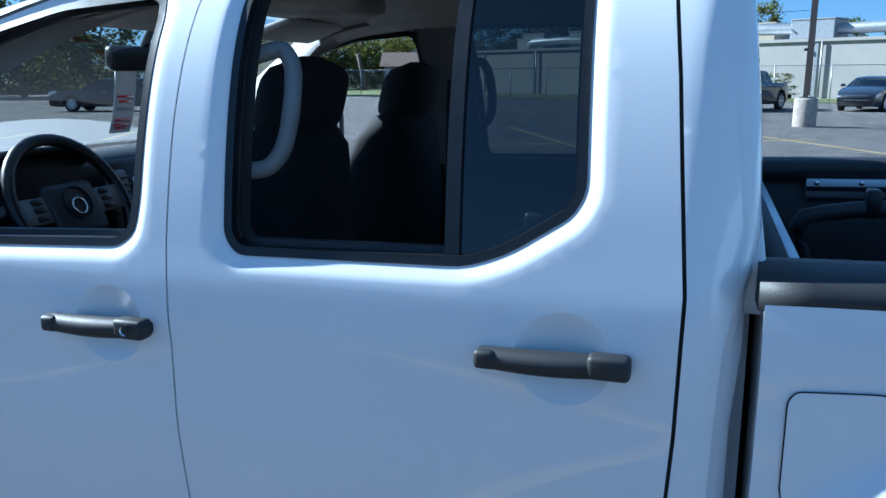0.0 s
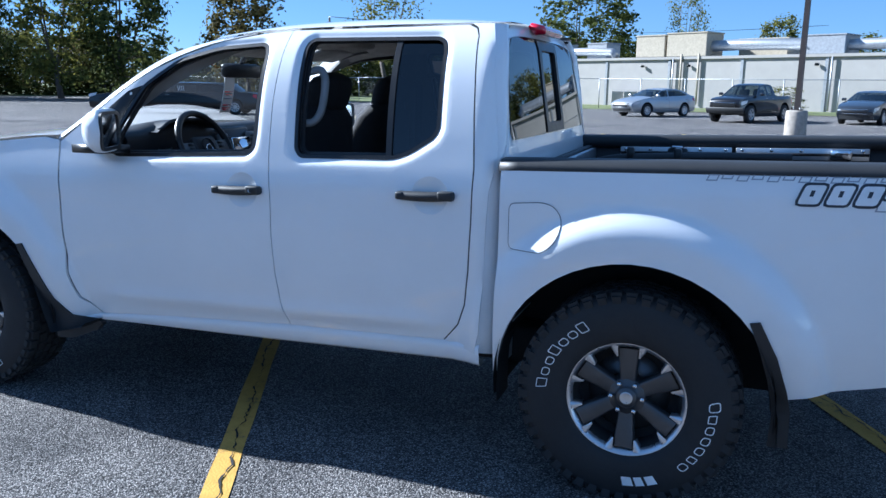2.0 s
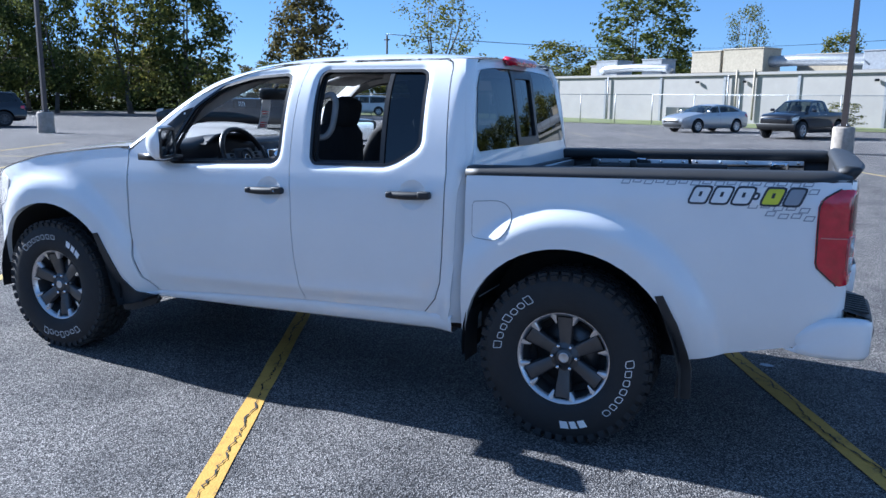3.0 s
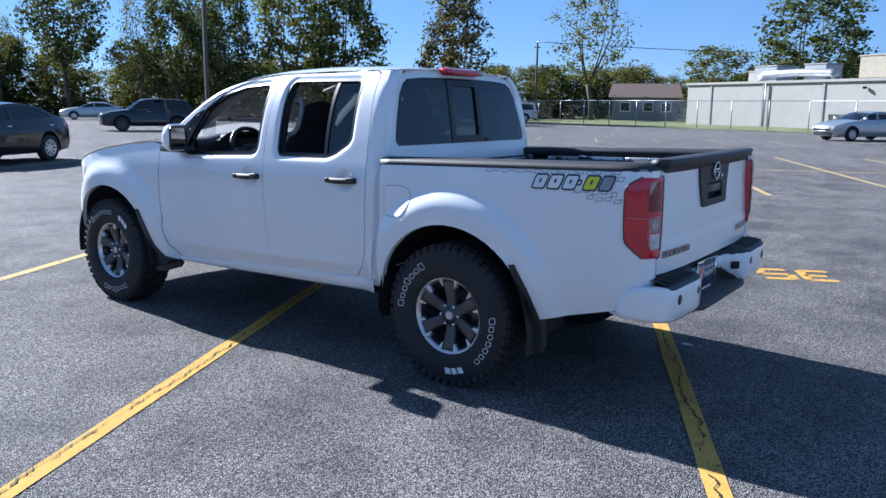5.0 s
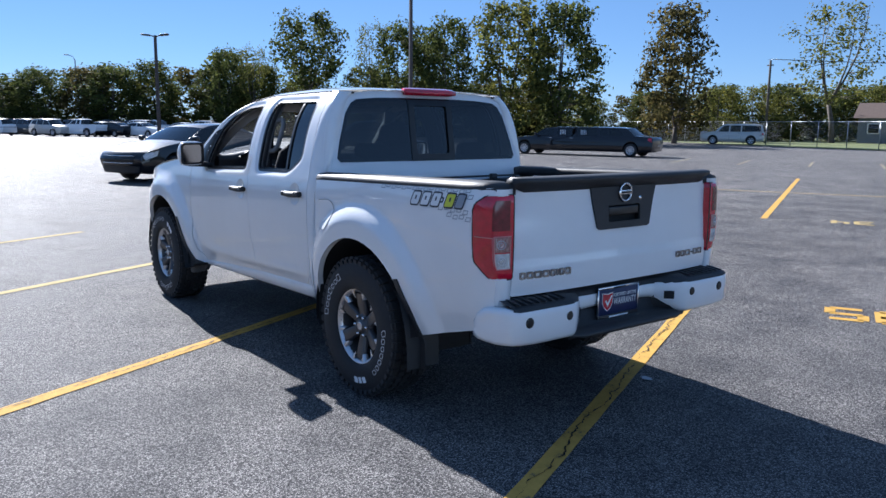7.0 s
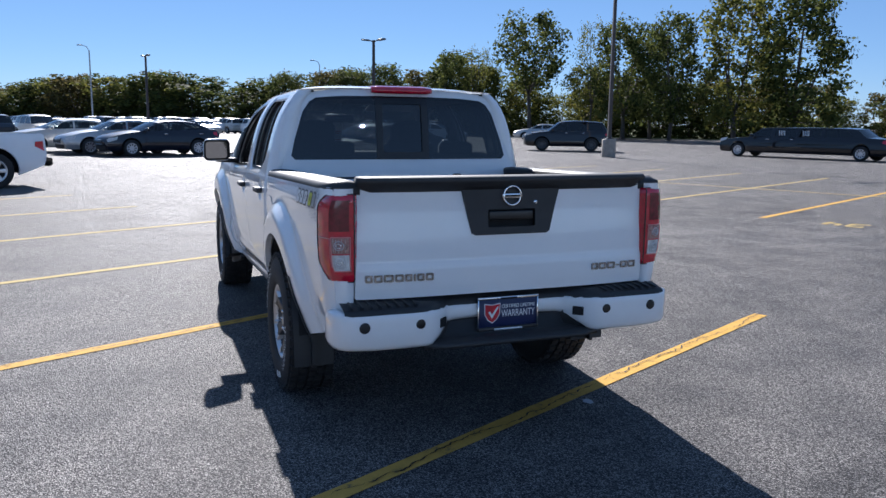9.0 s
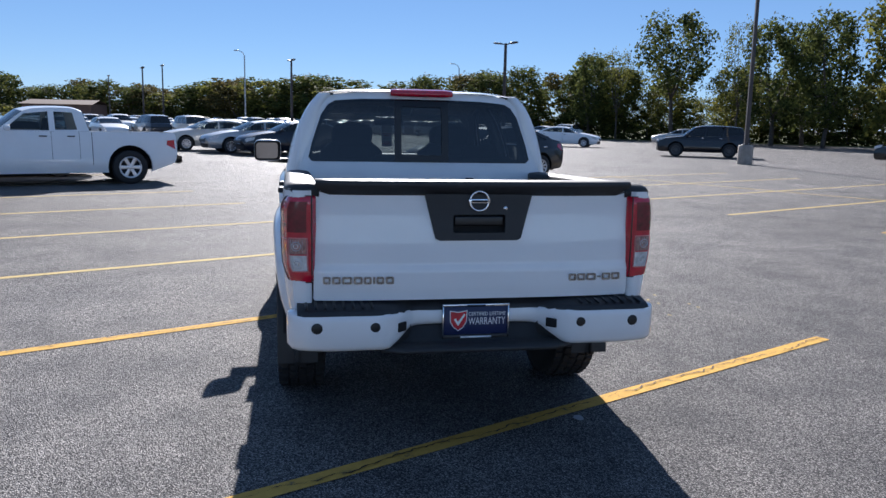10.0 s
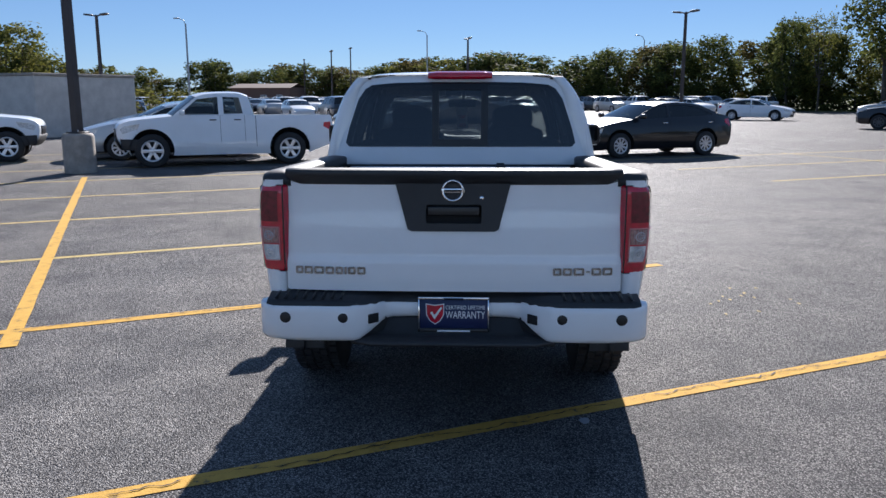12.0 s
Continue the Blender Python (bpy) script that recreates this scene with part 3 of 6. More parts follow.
        for xc in c["wb"]:
            if detail:
                put("wheel_well", loft([[(xc + ra * 1.02 * math.cos(radians(a)), s * y, c["r"] + .02 + ra * 1.02 * math.sin(radians(a))) for y in (hw(xc, .6) - .012, c["w"] - .34)] + [(xc, s * (c["w"] - .36), c["r"])] for a in np.linspace(-10, 190, 17)]), DARK, car)
            simple_wheel(car, xc, s * (c["w"] - .12), c["r"], s, rims, detail)

    def rows(pts, crown, bow):
        return strip([(x, x + b, hw(x, z if z < belt else max(z, belt + .001)) - .001, z, z + k) for (x, z), k, b in zip(pts, crown, bow)], 10, 2.6)
    z_n = c["top"][0][1]
    nose_pts = [(top[0][0] - .03, c["low"] + .02)] + top
    bows = .07 if kind == "pickup" else .13
    put("hood", rows(nose_pts, [.045 * smooth_step(z_n, c["top"][3][1], z) for x, z in nose_pts], [bows + .03 * smooth_step(1.7, 1.1, x) for x, z in nose_pts]), body, car)
    put("windshield", rows([top[-1], roof[0]], [.045, .045], [bows + .03, .10]), gm, car)
    put("roof", rows(roof, [.045 - .01 * i / (len(roof) - 1) for i in range(len(roof))], [.10 - .16 * i / (len(roof) - 1) for i in range(len(roof))]), body, car)
    put("rear_window", rows([roof[-1], tl[0]], [.035, .04], [-.06, -.08]), gm, car)
    if kind == "pickup":
        put("bed_inside", sheet([(tl[2][0] + .06, -.80), (tl[1][0] - .02, -.80), (tl[1][0] - .02, .80), (tl[2][0] + .06, .80)], .5, lambda x, y: (x, y, .95)), DARK, car)
        for s in (-1, 1):
            put("bed_rail", loft([[(x, s * (hw(x, 1.13) + .002), 1.128), (x, s * (hw(x, 1.13) - .03), 1.15), (x, s * (hw(x, 1.13) - .10), 1.145), (x, s * (hw(x, 1.13) - .10), .95)] for x in (tl[1][0], -1.2, -1.8, tl[2][0])]), body, car)
        put("tailgate", rows(tl[2:], [0, 0, 0, 0], [-.02, -.03, -.04, -.03]), body, car)
        put("cab_back", rows(tl[:2] + [(tl[1][0], .95)], [0, 0, 0], [-.02, -.02, -.02]), body, car)
    else:
        put("rear_deck", rows(tl + [(tl[-1][0] + .05, c["low"] + .05)], [.04 * max(0, 1 - i / len(tl) * 1.6) for i in range(len(tl) + 1)], [-.08] * (len(tl) + 1)), body, car)
    put("underbody", box(2 * hl - .5, 2 * c["w"] - .42, .22, .04, 1, pose(mid, 0, c["low"] + .10)), DARK, car)
    put("cabin_floor", box(roof[0][0] - roof[-1][0] + 1.1, 2 * c["w"] - .24, .04, 0, 1, pose((roof[0][0] + roof[-1][0]) / 2, 0, belt - .28)), DARK, car)
    for mname, bms in pile.items():
        mat = bpy.data.materials[mname]
        part("underbody" if mat is DARK else "glazing" if mat is gm else "body", join(*bms), mat, car)
    if detail:
        for sx in ((.05, .35), (.05, -.35), (-.85, .35), (-.85, -.35)) if kind != "limousine" else ((1.2, .35), (1.2, -.35)):
            if kind == "pickup" and sx[0] < 0:
                continue
            part("seat_back", box(.16, .48, .62, .06, 3, pose(sx[0], sx[1], belt - .02, 0, -12, 0)), CLOTH, car)
        gx, zg = nose + bows, z_n
        up = c["top"][2][1]
        front_x = lambda z: float(np.interp(z, [p[1] for p in nose_pts], [p[0] for p in nose_pts]))
        face = lambda y, z: (front_x(z) + bows - bows * (y / (c["w"] - .1)) ** 2 + .006, y, z)
        part("grille", sheet(rounded([(-.50, zg + .09), (.50, zg + .09), (.58, up + .02), (-.58, up + .02)], .03), .08, face, rim=Vector((-.03, 0, 0))), TRIM, car)
        part("lower_grille", sheet(rounded([(-.60, c["low"] + .04), (.60, c["low"] + .04), (.66, zg + .02), (-.66, zg + .02)], .03), .08, face, rim=Vector((-.03, 0, 0))), PLASTIC, car)
        for zb in (zg + .10, up):
            part("grille_bar", tube([(front_x(zb) + bows - bows * (y / (c["w"] - .1)) ** 2 + .012, y, zb) for y in np.linspace(-.52, .52, 11)], .012, 6), CHROME, car)
        if kind == "pickup":
            for s in (-1, 1):
                part("bed_gap", sheet([(-.765, c["low"] + .04), (-.75, c["low"] + .04), (-.75, 1.185), (-.765, 1.185)], .15, lambda x, z, s=s: (x, s * (hw(x, z) + .003), z)), DARK, car)
            part("front_bumper", loft([[(front_x(z) + o + bows - bows * (y / (c["w"] - .06)) ** 2, y, z) for z, o in ((.68, .02), (.64, .055), (.46, .055), (.40, .0))] for y in np.linspace(-.90, .90, 15)]), PLASTIC, car, "dark plastic front bumper")
            for s in (-1, 1):
                part("bumper_end", sheet([(nose - .45, .40), (nose + .02, .42), (nose + .03, .67), (nose - .42, .66)], .08, lambda x, z, s=s: (x, s * (hw(x, z) + .01), z), rim=Vector((0, -s * .03, 0))), PLASTIC, car)
            part("rear_bumper", loft([[(tail + .02 - o, y, z) for z, o in ((.66, .02), (.64, .12), (.50, .12), (.46, .04))] for y in np.linspace(-.86, .86, 9)]), TRIM, car, "dark rear bumper")
        part("number_plate", box(.012, .31, .15, .004, 1, pose(tail - .085, 0, c["tail"][-1][1] + .18)), DECAL_WHITE, car)
    return car


def parked(x, y, fx, fy):
    return pose(x, y, 0, 0, 0, math.degrees(math.atan2(fy, fx)))


build_car("sedan", BLACKPAINT, "shiny black sedan parked in a bay facing the low sun", "sedan", m=parked(-18.2, 4.9, .42, -.91), glass_mat=TINTGLASS)
build_car("pickup", WHITE, "white extended-cab pickup truck in the shade of its own side", "pickup", m=parked(-15.1, -6.25, .38, -.925))
build_car("pickup", WHITE, "white pickup truck beside the concrete lamp base", "pickup", m=parked(-15.4, -13.7, -.40, .92))
limo = build_car("limousine", BLACKPAINT, "long black stretch limousine with dark windows", "limousine", m=parked(-25.6, 29.2, -.95, -.31), glass_mat=TINTGLASS)
for x0 in (.62, -.58):
    for k in range(4):
        x = x0 + .09 * k
        for sd in (-1, 1):
            part("window_stripe", sheet([(x, 1.10), (x + .03, 1.10), (x + .09, 1.34), (x + .06, 1.34)], .1, lambda u, v, sd=sd: (u, sd * (.905 - .42 * (v - 1.02)), v), rim=Vector((0, -sd * .006, 0))), DECAL_WHITE, limo, "white slanted window stripe")
build_car("suv", BLACKPAINT, "shiny black family suv parked near the lamp pole", "suv", m=parked(-36.0, 21.8, -.50, -.87), glass_mat=TINTGLASS, rims=GUNMETAL)
build_car("sedan", SILVER, "silver sedan parked near the grass verge", "sedan", m=parked(-3.9, 41.3, -.61, -.79))
build_car("pickup", BLACKPAINT, "black pickup truck parked before the white building", "pickup", m=parked(.94, 36.6, -.47, -.88))
build_car("sedan", BLUEGREY, "blue-grey sedan facing the car park aisle", "sedan", m=parked(6.2, 37.8, -.40, -.92))
build_car("van_suv", CHAMPAGNE, "champagne full-size suv by the chain-link fence", "suv", m=parked(-38.2, 63.5, -.88, -.48))
build_car("sedan", WHITE, "small white sedan at the edge of the rows", "sedan", m=parked(-52.5, 19.8, .50, .86))
build_car("sedan", SILVER, "silver sedan beyond the black sedan", "sedan", m=parked(-62.0, 34.0, -.5, -.87))
build_car("sedan", DARKBLUE, "dark blue sedan in the parked row", "sedan", m=parked(-31.9, -.65, .32, -.947))
build_car("sedan", SILVER, "silver sedan in the parked row", "sedan", m=parked(-33.7, -2.3, .32, -.947))
build_car("sedan", CHAMPAGNE, "champagne sedan in the parked row", "sedan", m=parked(-36.3, -4.6, .36, -.93))
for k, (mt, lab) in enumerate(((SILVER, "silver sedan beside the white extended-cab pickup"), (BLACKPAINT, "black sedan in the row by the block wall"), (BLUEGREY, "dark grey sedan in the row by the block wall"), (BLACKPAINT, "black sedan at the end of the row by the wall"))):
    build_car("sedan", mt, lab, "sedan", m=parked(-17.2 - 2.6 * k, -8.2 - 1.0 * k, .38, -.925), glass_mat=TINTGLASS)

# rows of parked cars across the far lot
kinds = [("sedan", SILVER, "silver sedan in a far row"), ("suv", WHITE, "white suv in a far row"), ("sedan", BLACKPAINT, "black sedan in a far row"), ("suv", BLUEGREY, "grey suv in a far row"), ("pickup", WHITE, "white pickup in a far row"), ("sedan", REDPAINT, "red sedan in a far row"), ("sedan", WHITE, "white sedan in a far row"), ("suv", CHAMPAGNE, "champagne suv in a far row")]
protos = []
rng = random.Random(12)
slots = []
for row in range(9):
    for k in range(30):
        x = -44 - 11.5 * row - (0.478 * 2.8) * 0
        y = 16 - 3.1 * k + row * 1.5
        if row < 3 and y > 2 - 2.0 * row:
            continue
        if row < 2 and y < -34:
            continue
        if rng.random() < .28:
            continue
        if y > 8 and row < 5:
            continue
        if x > -50 and y > -8:
            continue
        slots.append((x + rng.uniform(-.5, .5), y + rng.uniform(-.25, .25)))
for k in range(34):
    for row in range(3):
        if rng.random() < .75:
            slots.append((-84 - 2.0 * k + 6.5 * row * .5 + rng.uniform(-.4, .4), 34 - 2.25 * k - 6.0 * row + rng.uniform(-.3, .3)))
slots = [q for q in slots if math.hypot(q[0] + 52.5, q[1] - 19.8) > 7]
for i, (x, y) in enumerate(slots[:260]):
    k = rng.choice([0, 0, 0, 1, 1, 2, 2, 3, 3, 4, 4, 6, 6, 7]) if i >= 8 else i
    f = 1 if rng.random() < .5 else -1
    m = parked(x, y, .90 * f, .43 * f)
    if i < 8:
        protos.append(build_car(kinds[k][0], kinds[k][1], kinds[k][2], kinds[k][0], detail=False, m=m, group="cars in the far rows", glass_mat=TINTGLASS))
    else:
        copy_thing(protos[k], m)


# ---- lamp poles ----
def lamp_pole(x, y, h, base=True, arm="twin", mat=None, label="", turn=75):
    p = thing("lamp_pole", label or "brown steel lamp pole on a round concrete base", "lamp pole", "car park lamp poles", m=pose(x, y, 0, 0, 0, turn))
    mat = mat or STEELBROWN
    z0 = 0
    if base:
        part("concrete_base", lathe_z([(.0, .335), (.0, .335), (.79, .33), (.85, .30), (.86, 0)], 28), CONCRETE, p, "weathered round concrete base")
        z0 = .86
        part("base_plate", box(.34, .34, .03, .005, 1, pose(0, 0, z0 + .015)), mat, p)
        for a in range(4):
            part("anchor_bolt", tube([(.13 * math.cos(a * math.pi / 2 + .78), .13 * math.sin(a * math.pi / 2 + .78), z0), (.13 * math.cos(a * math.pi / 2 + .78), .13 * math.sin(a * math.pi / 2 + .78), z0 + .08)], .014, 6), GALV, p)
    part("shaft", loft([[(sx * w, sy * w, z) for sx, sy in ((-1, -1), (1, -1), (1, 1), (-1, 1))] for z, w in ((z0, .085), (h * .5, .075), (h, .06))], close=True, caps=True), mat, p, smooth=False)
    if arm == "twin":
        for s in (-1, 1):
            part("arm", tube([(0, 0, h - .1), (s * .2, 0, h - .03), (s * .32, 0, h)], .035, 6), mat, p)
            part("lamp_head", box(.48, .28, .10, .03, 2, pose(s * .54, 0, h + .02, 0, -s * 6, 0)), mat, p)
    else:
        part("arm", tube([(0, 0, h - .1), (.2, 0, h + .35), (.7, 0, h + .55)], .04, 6), mat, p)
        part("lamp_head", box(.55, .22, .12, .04, 2, pose(.95, 0, h + .55)), mat, p)
    return p


def lathe_z(profile, n):
    bm = lathe([(z, r) for z, r in profile], n)
    return moved(bm, Matrix.Rotation(radians(90), 4, "X"))


lamp_pole(2.15, 24.3, 9.0)
lamp_pole(-27.9, 19.4, 9.5)
lamp_pole(-12.48, -8.58, 9.0)
lamp_pole(-41.9, 11.9, 6.3, True, turn=45)
lamp_pole(-40.6, -21.2, 6.2, True)


def toward(az, d, eye=(4.63, .1)):
    return eye[0] + d * math.cos(radians(az)), eye[1] + d * math.sin(radians(az))


for px, d, h, arm in ((832, 65, 6.2, "twin"), (597, 83, 6.2, "twin"), (630, 95, 7.2, "twin"), (350, 87, 9.0, "cobra"), (762, 99, 9.0, "cobra"), (1135, 110, 9, "cobra"), (550, 120, 7, "twin")):
    x, y = toward(182.5 - math.degrees(math.atan((px - 784) / 1397)), d)
    lamp_pole(x, y, h, False, arm, GALV if arm == "cobra" else None, "tall galvanised street lamp" if arm == "cobra" else "", turn=-95 if arm == "cobra" else 15)


# ---- chain-link fence, white building, houses ----
def fence(pts, h=2.1):
    f = thing("chain_link_fence", "galvanised chain-link fence along the grass verge", "fence")
    wires = []
    for (x0, y0), (x1, y1) in zip(pts, pts[1:]):
        L = math.hypot(x1 - x0, y1 - y0)
        n = max(1, round(L / 3.0))
        part("top_rail", tube([(x0, y0, h), (x1, y1, h)], .025, 6), GALV, f)
        for i in range(n):
            x, y = x0 + (x1 - x0) * i / n, y0 + (y1 - y0) * i / n
            part("post", tube([(x, y, 0), (x, y, h + .04)], .035, 6), GALV, f)
        d = Vector((x1 - x0, y1 - y0, 0)).normalized()
        step = .16
        for i in range(int(L / step)):
            a = Vector((x0, y0, 0)) + d * (i * step)
            for s in (1, -1):
                b = a + d * (s * h)
                if 0 <= (b - Vector((x0, y0, 0))).dot(d) <= L:
                    wires.append((a + Vector((0, 0, .04)), b + Vector((0, 0, h))))
    bm = bmesh.new()
    for a, b in wires:
        w = .0045
        vs = [bm.verts.new(a + Vector((0, 0, w))), bm.verts.new(a - Vector((0, 0, w))), bm.verts.new(b - Vector((0, 0, w))), bm.verts.new(b + Vector((0, 0, w)))]
        bm.faces.new(vs)
    part("wire_mesh", bm, GALV, f, smooth=False)
    return f


fence([(-75, 77), (-60, 72), (-32, 62.5), (-9, 54.5), (15, 46.5), (40, 38)])

WA, WB = Vector((-23.6, 72.7, 0)), Vector((30.0, 43.3, 0))


def building():
    b = thing("white_industrial_building", "low white metal-clad industrial building with rooftop ducts", "building")
    d = (WB - WA).normalized()
    n = Vector((-d.y, d.x, 0))
    L, H, D = (WB - WA).length, 3.8, 20.0

    def at(s, q, z):
        p = WA + d * s + n * q
        return (p.x, p.y, z)
    part("wall", loft([[at(0, D, z), at(0, 0, z), at(L, 0, z), at(L, D, z)] for z in (0, H)]), SIDING, b, smooth=False)
    for s in np.arange(3.0, L, 6.1):
        part("pilaster", loft([[at(s, 0, z), at(s, -.07, z), at(s + .22, -.07, z), at(s + .22, 0, z)] for z in (.02, H - .12)]), GALV, b, smooth=False)
    part("roof", loft([[at(-.1, D, H + .05), at(-.1, D / 2, H + .35), at(-.1, -.12, H + .05)], [at(L, D, H + .05), at(L, D / 2, H + .35), at(L, -.12, H + .05)]]), GALV, b, smooth=False)
    part("eave", loft([[at(s, -.16, H + .10), at(s, -.16, H - .10), at(s, -.02, H - .12), at(s, -.02, H + .1)] for s in (-.15, L)], close=True, caps=True), SIDING, b, smooth=False)
    for s in np.arange(9.6, L, 12.2):
        part("downpipe", tube([at(s, -.16, .1), at(s, -.16, H - .1)], .07, 6), GALV, b)
    for s, q, lx, ly, lz, mt in ((4.6, 4, .9, 1.2, .9, SIDING), (6.6, 4, 2.6, 2.2, 1.3, GALV), (11.8, 4, 2.2, 2.0, 1.3, GALV), (18.0, 3.4, 2.8, 2.5, 1.7, BEIGE), (21.4, 3.4, 3.6, 2.5, 1.8, BEIGE), (26.5, 6, 4.0, 2.5, 1.3, BEIGE), (32, 4, 3.0, 2.4, 1.3, GALV), (38, 5, 2.6, 2.2, 1.6, BEIGE)):
        x, y, _ = at(s, q, 0)
        u = part("rooftop_unit", box(lx, ly, lz, .05, 1, pose(x, y, H + .2 + lz / 2, 0, 0, math.degrees(math.atan2(d.y, d.x)))), mt, b, "box-shaped rooftop air unit", smooth=False)
        part("unit_cap", box(lx + .1, ly + .1, .1, .02, 1, pose(x, y, H + .24 + lz, 0, 0, math.degrees(math.atan2(d.y, d.x)))), mt, u, smooth=False)
    for s0, s1, q, z, r in ((6, 14, 3.0, .75, .35), (20, 31, 3.2, .95, .42), (31, 44, 3.6, .8, .38)):
        part("roof_duct", tube([at(s0, q, H + z - .3), at(s0 + .5, q, H + z), at((s0 + s1) / 2, q, H + z + .1), at(s1 - .5, q, H + z), at(s1, q, H + z - .4)], r, 12), GALV, b, "galvanised round roof duct")
    for s in (22.5, 24.0):
        part("wall_pipe", tube([at(s, -.15, .3), at(s, -.15, H + .3)], .09, 6), BEIGE, b)
    for s in (19.0, 23.2, 33.0):
        part("wall_lamp", box(.3, .25, .18, .04, 1, pose(*at(s, -.2, H - .6))), TRIM, b)
    for s in (17.2, 18.4):
        x, y, _ = at(s, -.8, 0)
        part("ground_unit", box(1.0, .9, 1.2, .04, 1, pose(x, y, .62)), SIDING, b, smooth=False)
    return b


building()


def house(x, y, w, d, rot, wall, label, eave=2.8, ridge=4.4):
    h = thing("house", label, "house", m=pose(x, y, 0, 0, 0, rot))
    part("wall", box(w, d, eave, 0, 1, pose(0, 0, eave / 2)), wall, h, smooth=False)
    part("roof", loft([[(sx * (w / 2 + .5), -d / 2 - .5, eave - .1), (sx * (w / 2 + .2), 0, ridge), (sx * (w / 2 + .5), d / 2 + .5, eave - .1)] for sx in (-1, 1)]), ROOFTILE, h, smooth=False)
    part("gable", loft([[(sx * w / 2 * .99, -d / 2, eave), (sx * w / 2 * .99, 0, ridge - .1), (sx * w / 2 * .99, d / 2, eave)] for sx in (-1, -.98)]), wall, h, smooth=False)
    for k in (-.3, .05, .32):
        wd = part("window", box(1.2, .06, 1.1, .02, 1, pose(k * w, -d / 2 - .02, 1.6)), DECAL_WHITE, h)
        part("pane", box(1.0, .02, .9, 0, 1, pose(k * w, -d / 2 - .06, 1.6)), TINTGLASS, wd)
    return h


house(-40, 112, 10, 8, 20, BLOCKWALL, "pale bungalow with a brown roof beyond the fence")
house(-34.5, 89.5, 7.5, 8, 22, SIDINGGREY, "pale bungalow beyond the fence")
house(-150, -40, 12, 7, 80, BRICKWALL, "low brick building beyond the far rows", 3.55, 4.3)

bw = thing("block_wall_building", "low pale block-walled building at the lot's edge", "building", m=pose(-31.5, -21, 0, 0, 0, 64))
part("wall", box(10, 5, 2.5, .02, 1, pose(0, 0, 1.25)), BLOCKWALL, bw, smooth=False)
part("coping", box(10.1, 5.1, .12, .02, 1, pose(0, 0, 2.56)), CONCRETE, bw, smooth=False)
ow = thing("office_building", "low brown office building behind the rows", "building", m=pose(-122, -64, 0, 0, 0, 75))
part("wall", box(10, 8, 2.6, .02, 1, pose(0, 0, 1.3)), BRICKWALL, ow, smooth=False)
part("flat_roof", box(10.4, 8.4, .3, .02, 1, pose(0, 0, 2.7)), ROOFTILE, ow, smooth=False)


# ---- trees ----
def leaf_clump(verts, faces, rng, c, rx, rz, n, size, axis):
    """Leaves spread through a flattened clump, most of them near its skin and facing outwards."""
    for _ in range(n):
        d = Vector((rng.gauss(0, 1), rng.gauss(0, 1), rng.gauss(0, 1))).normalized()
        q = rng.random() ** .5 * rng.uniform(.8, 1.25)
        p = c + Vector((d.x * rx * q, d.y * rx * q, d.z * rz * q))
        f = (d * .9 + axis * .25 + Vector((rng.gauss(0, .55), rng.gauss(0, .55), rng.gauss(0, .55)))).normalized()
        u = f.cross(Vector((rng.gauss(0, 1), rng.gauss(0, 1), rng.gauss(0, 1)))).normalized()
        v = f.cross(u)
        w = size * rng.uniform(.55, 1.3)
        k = len(verts)
        verts += [tuple(p - u * w * .6), tuple(p + v * w * .36), tuple(p + u * w * .6), tuple(p - v * w * .36)]
        faces.append((k, k + 1, k + 2, k + 3))


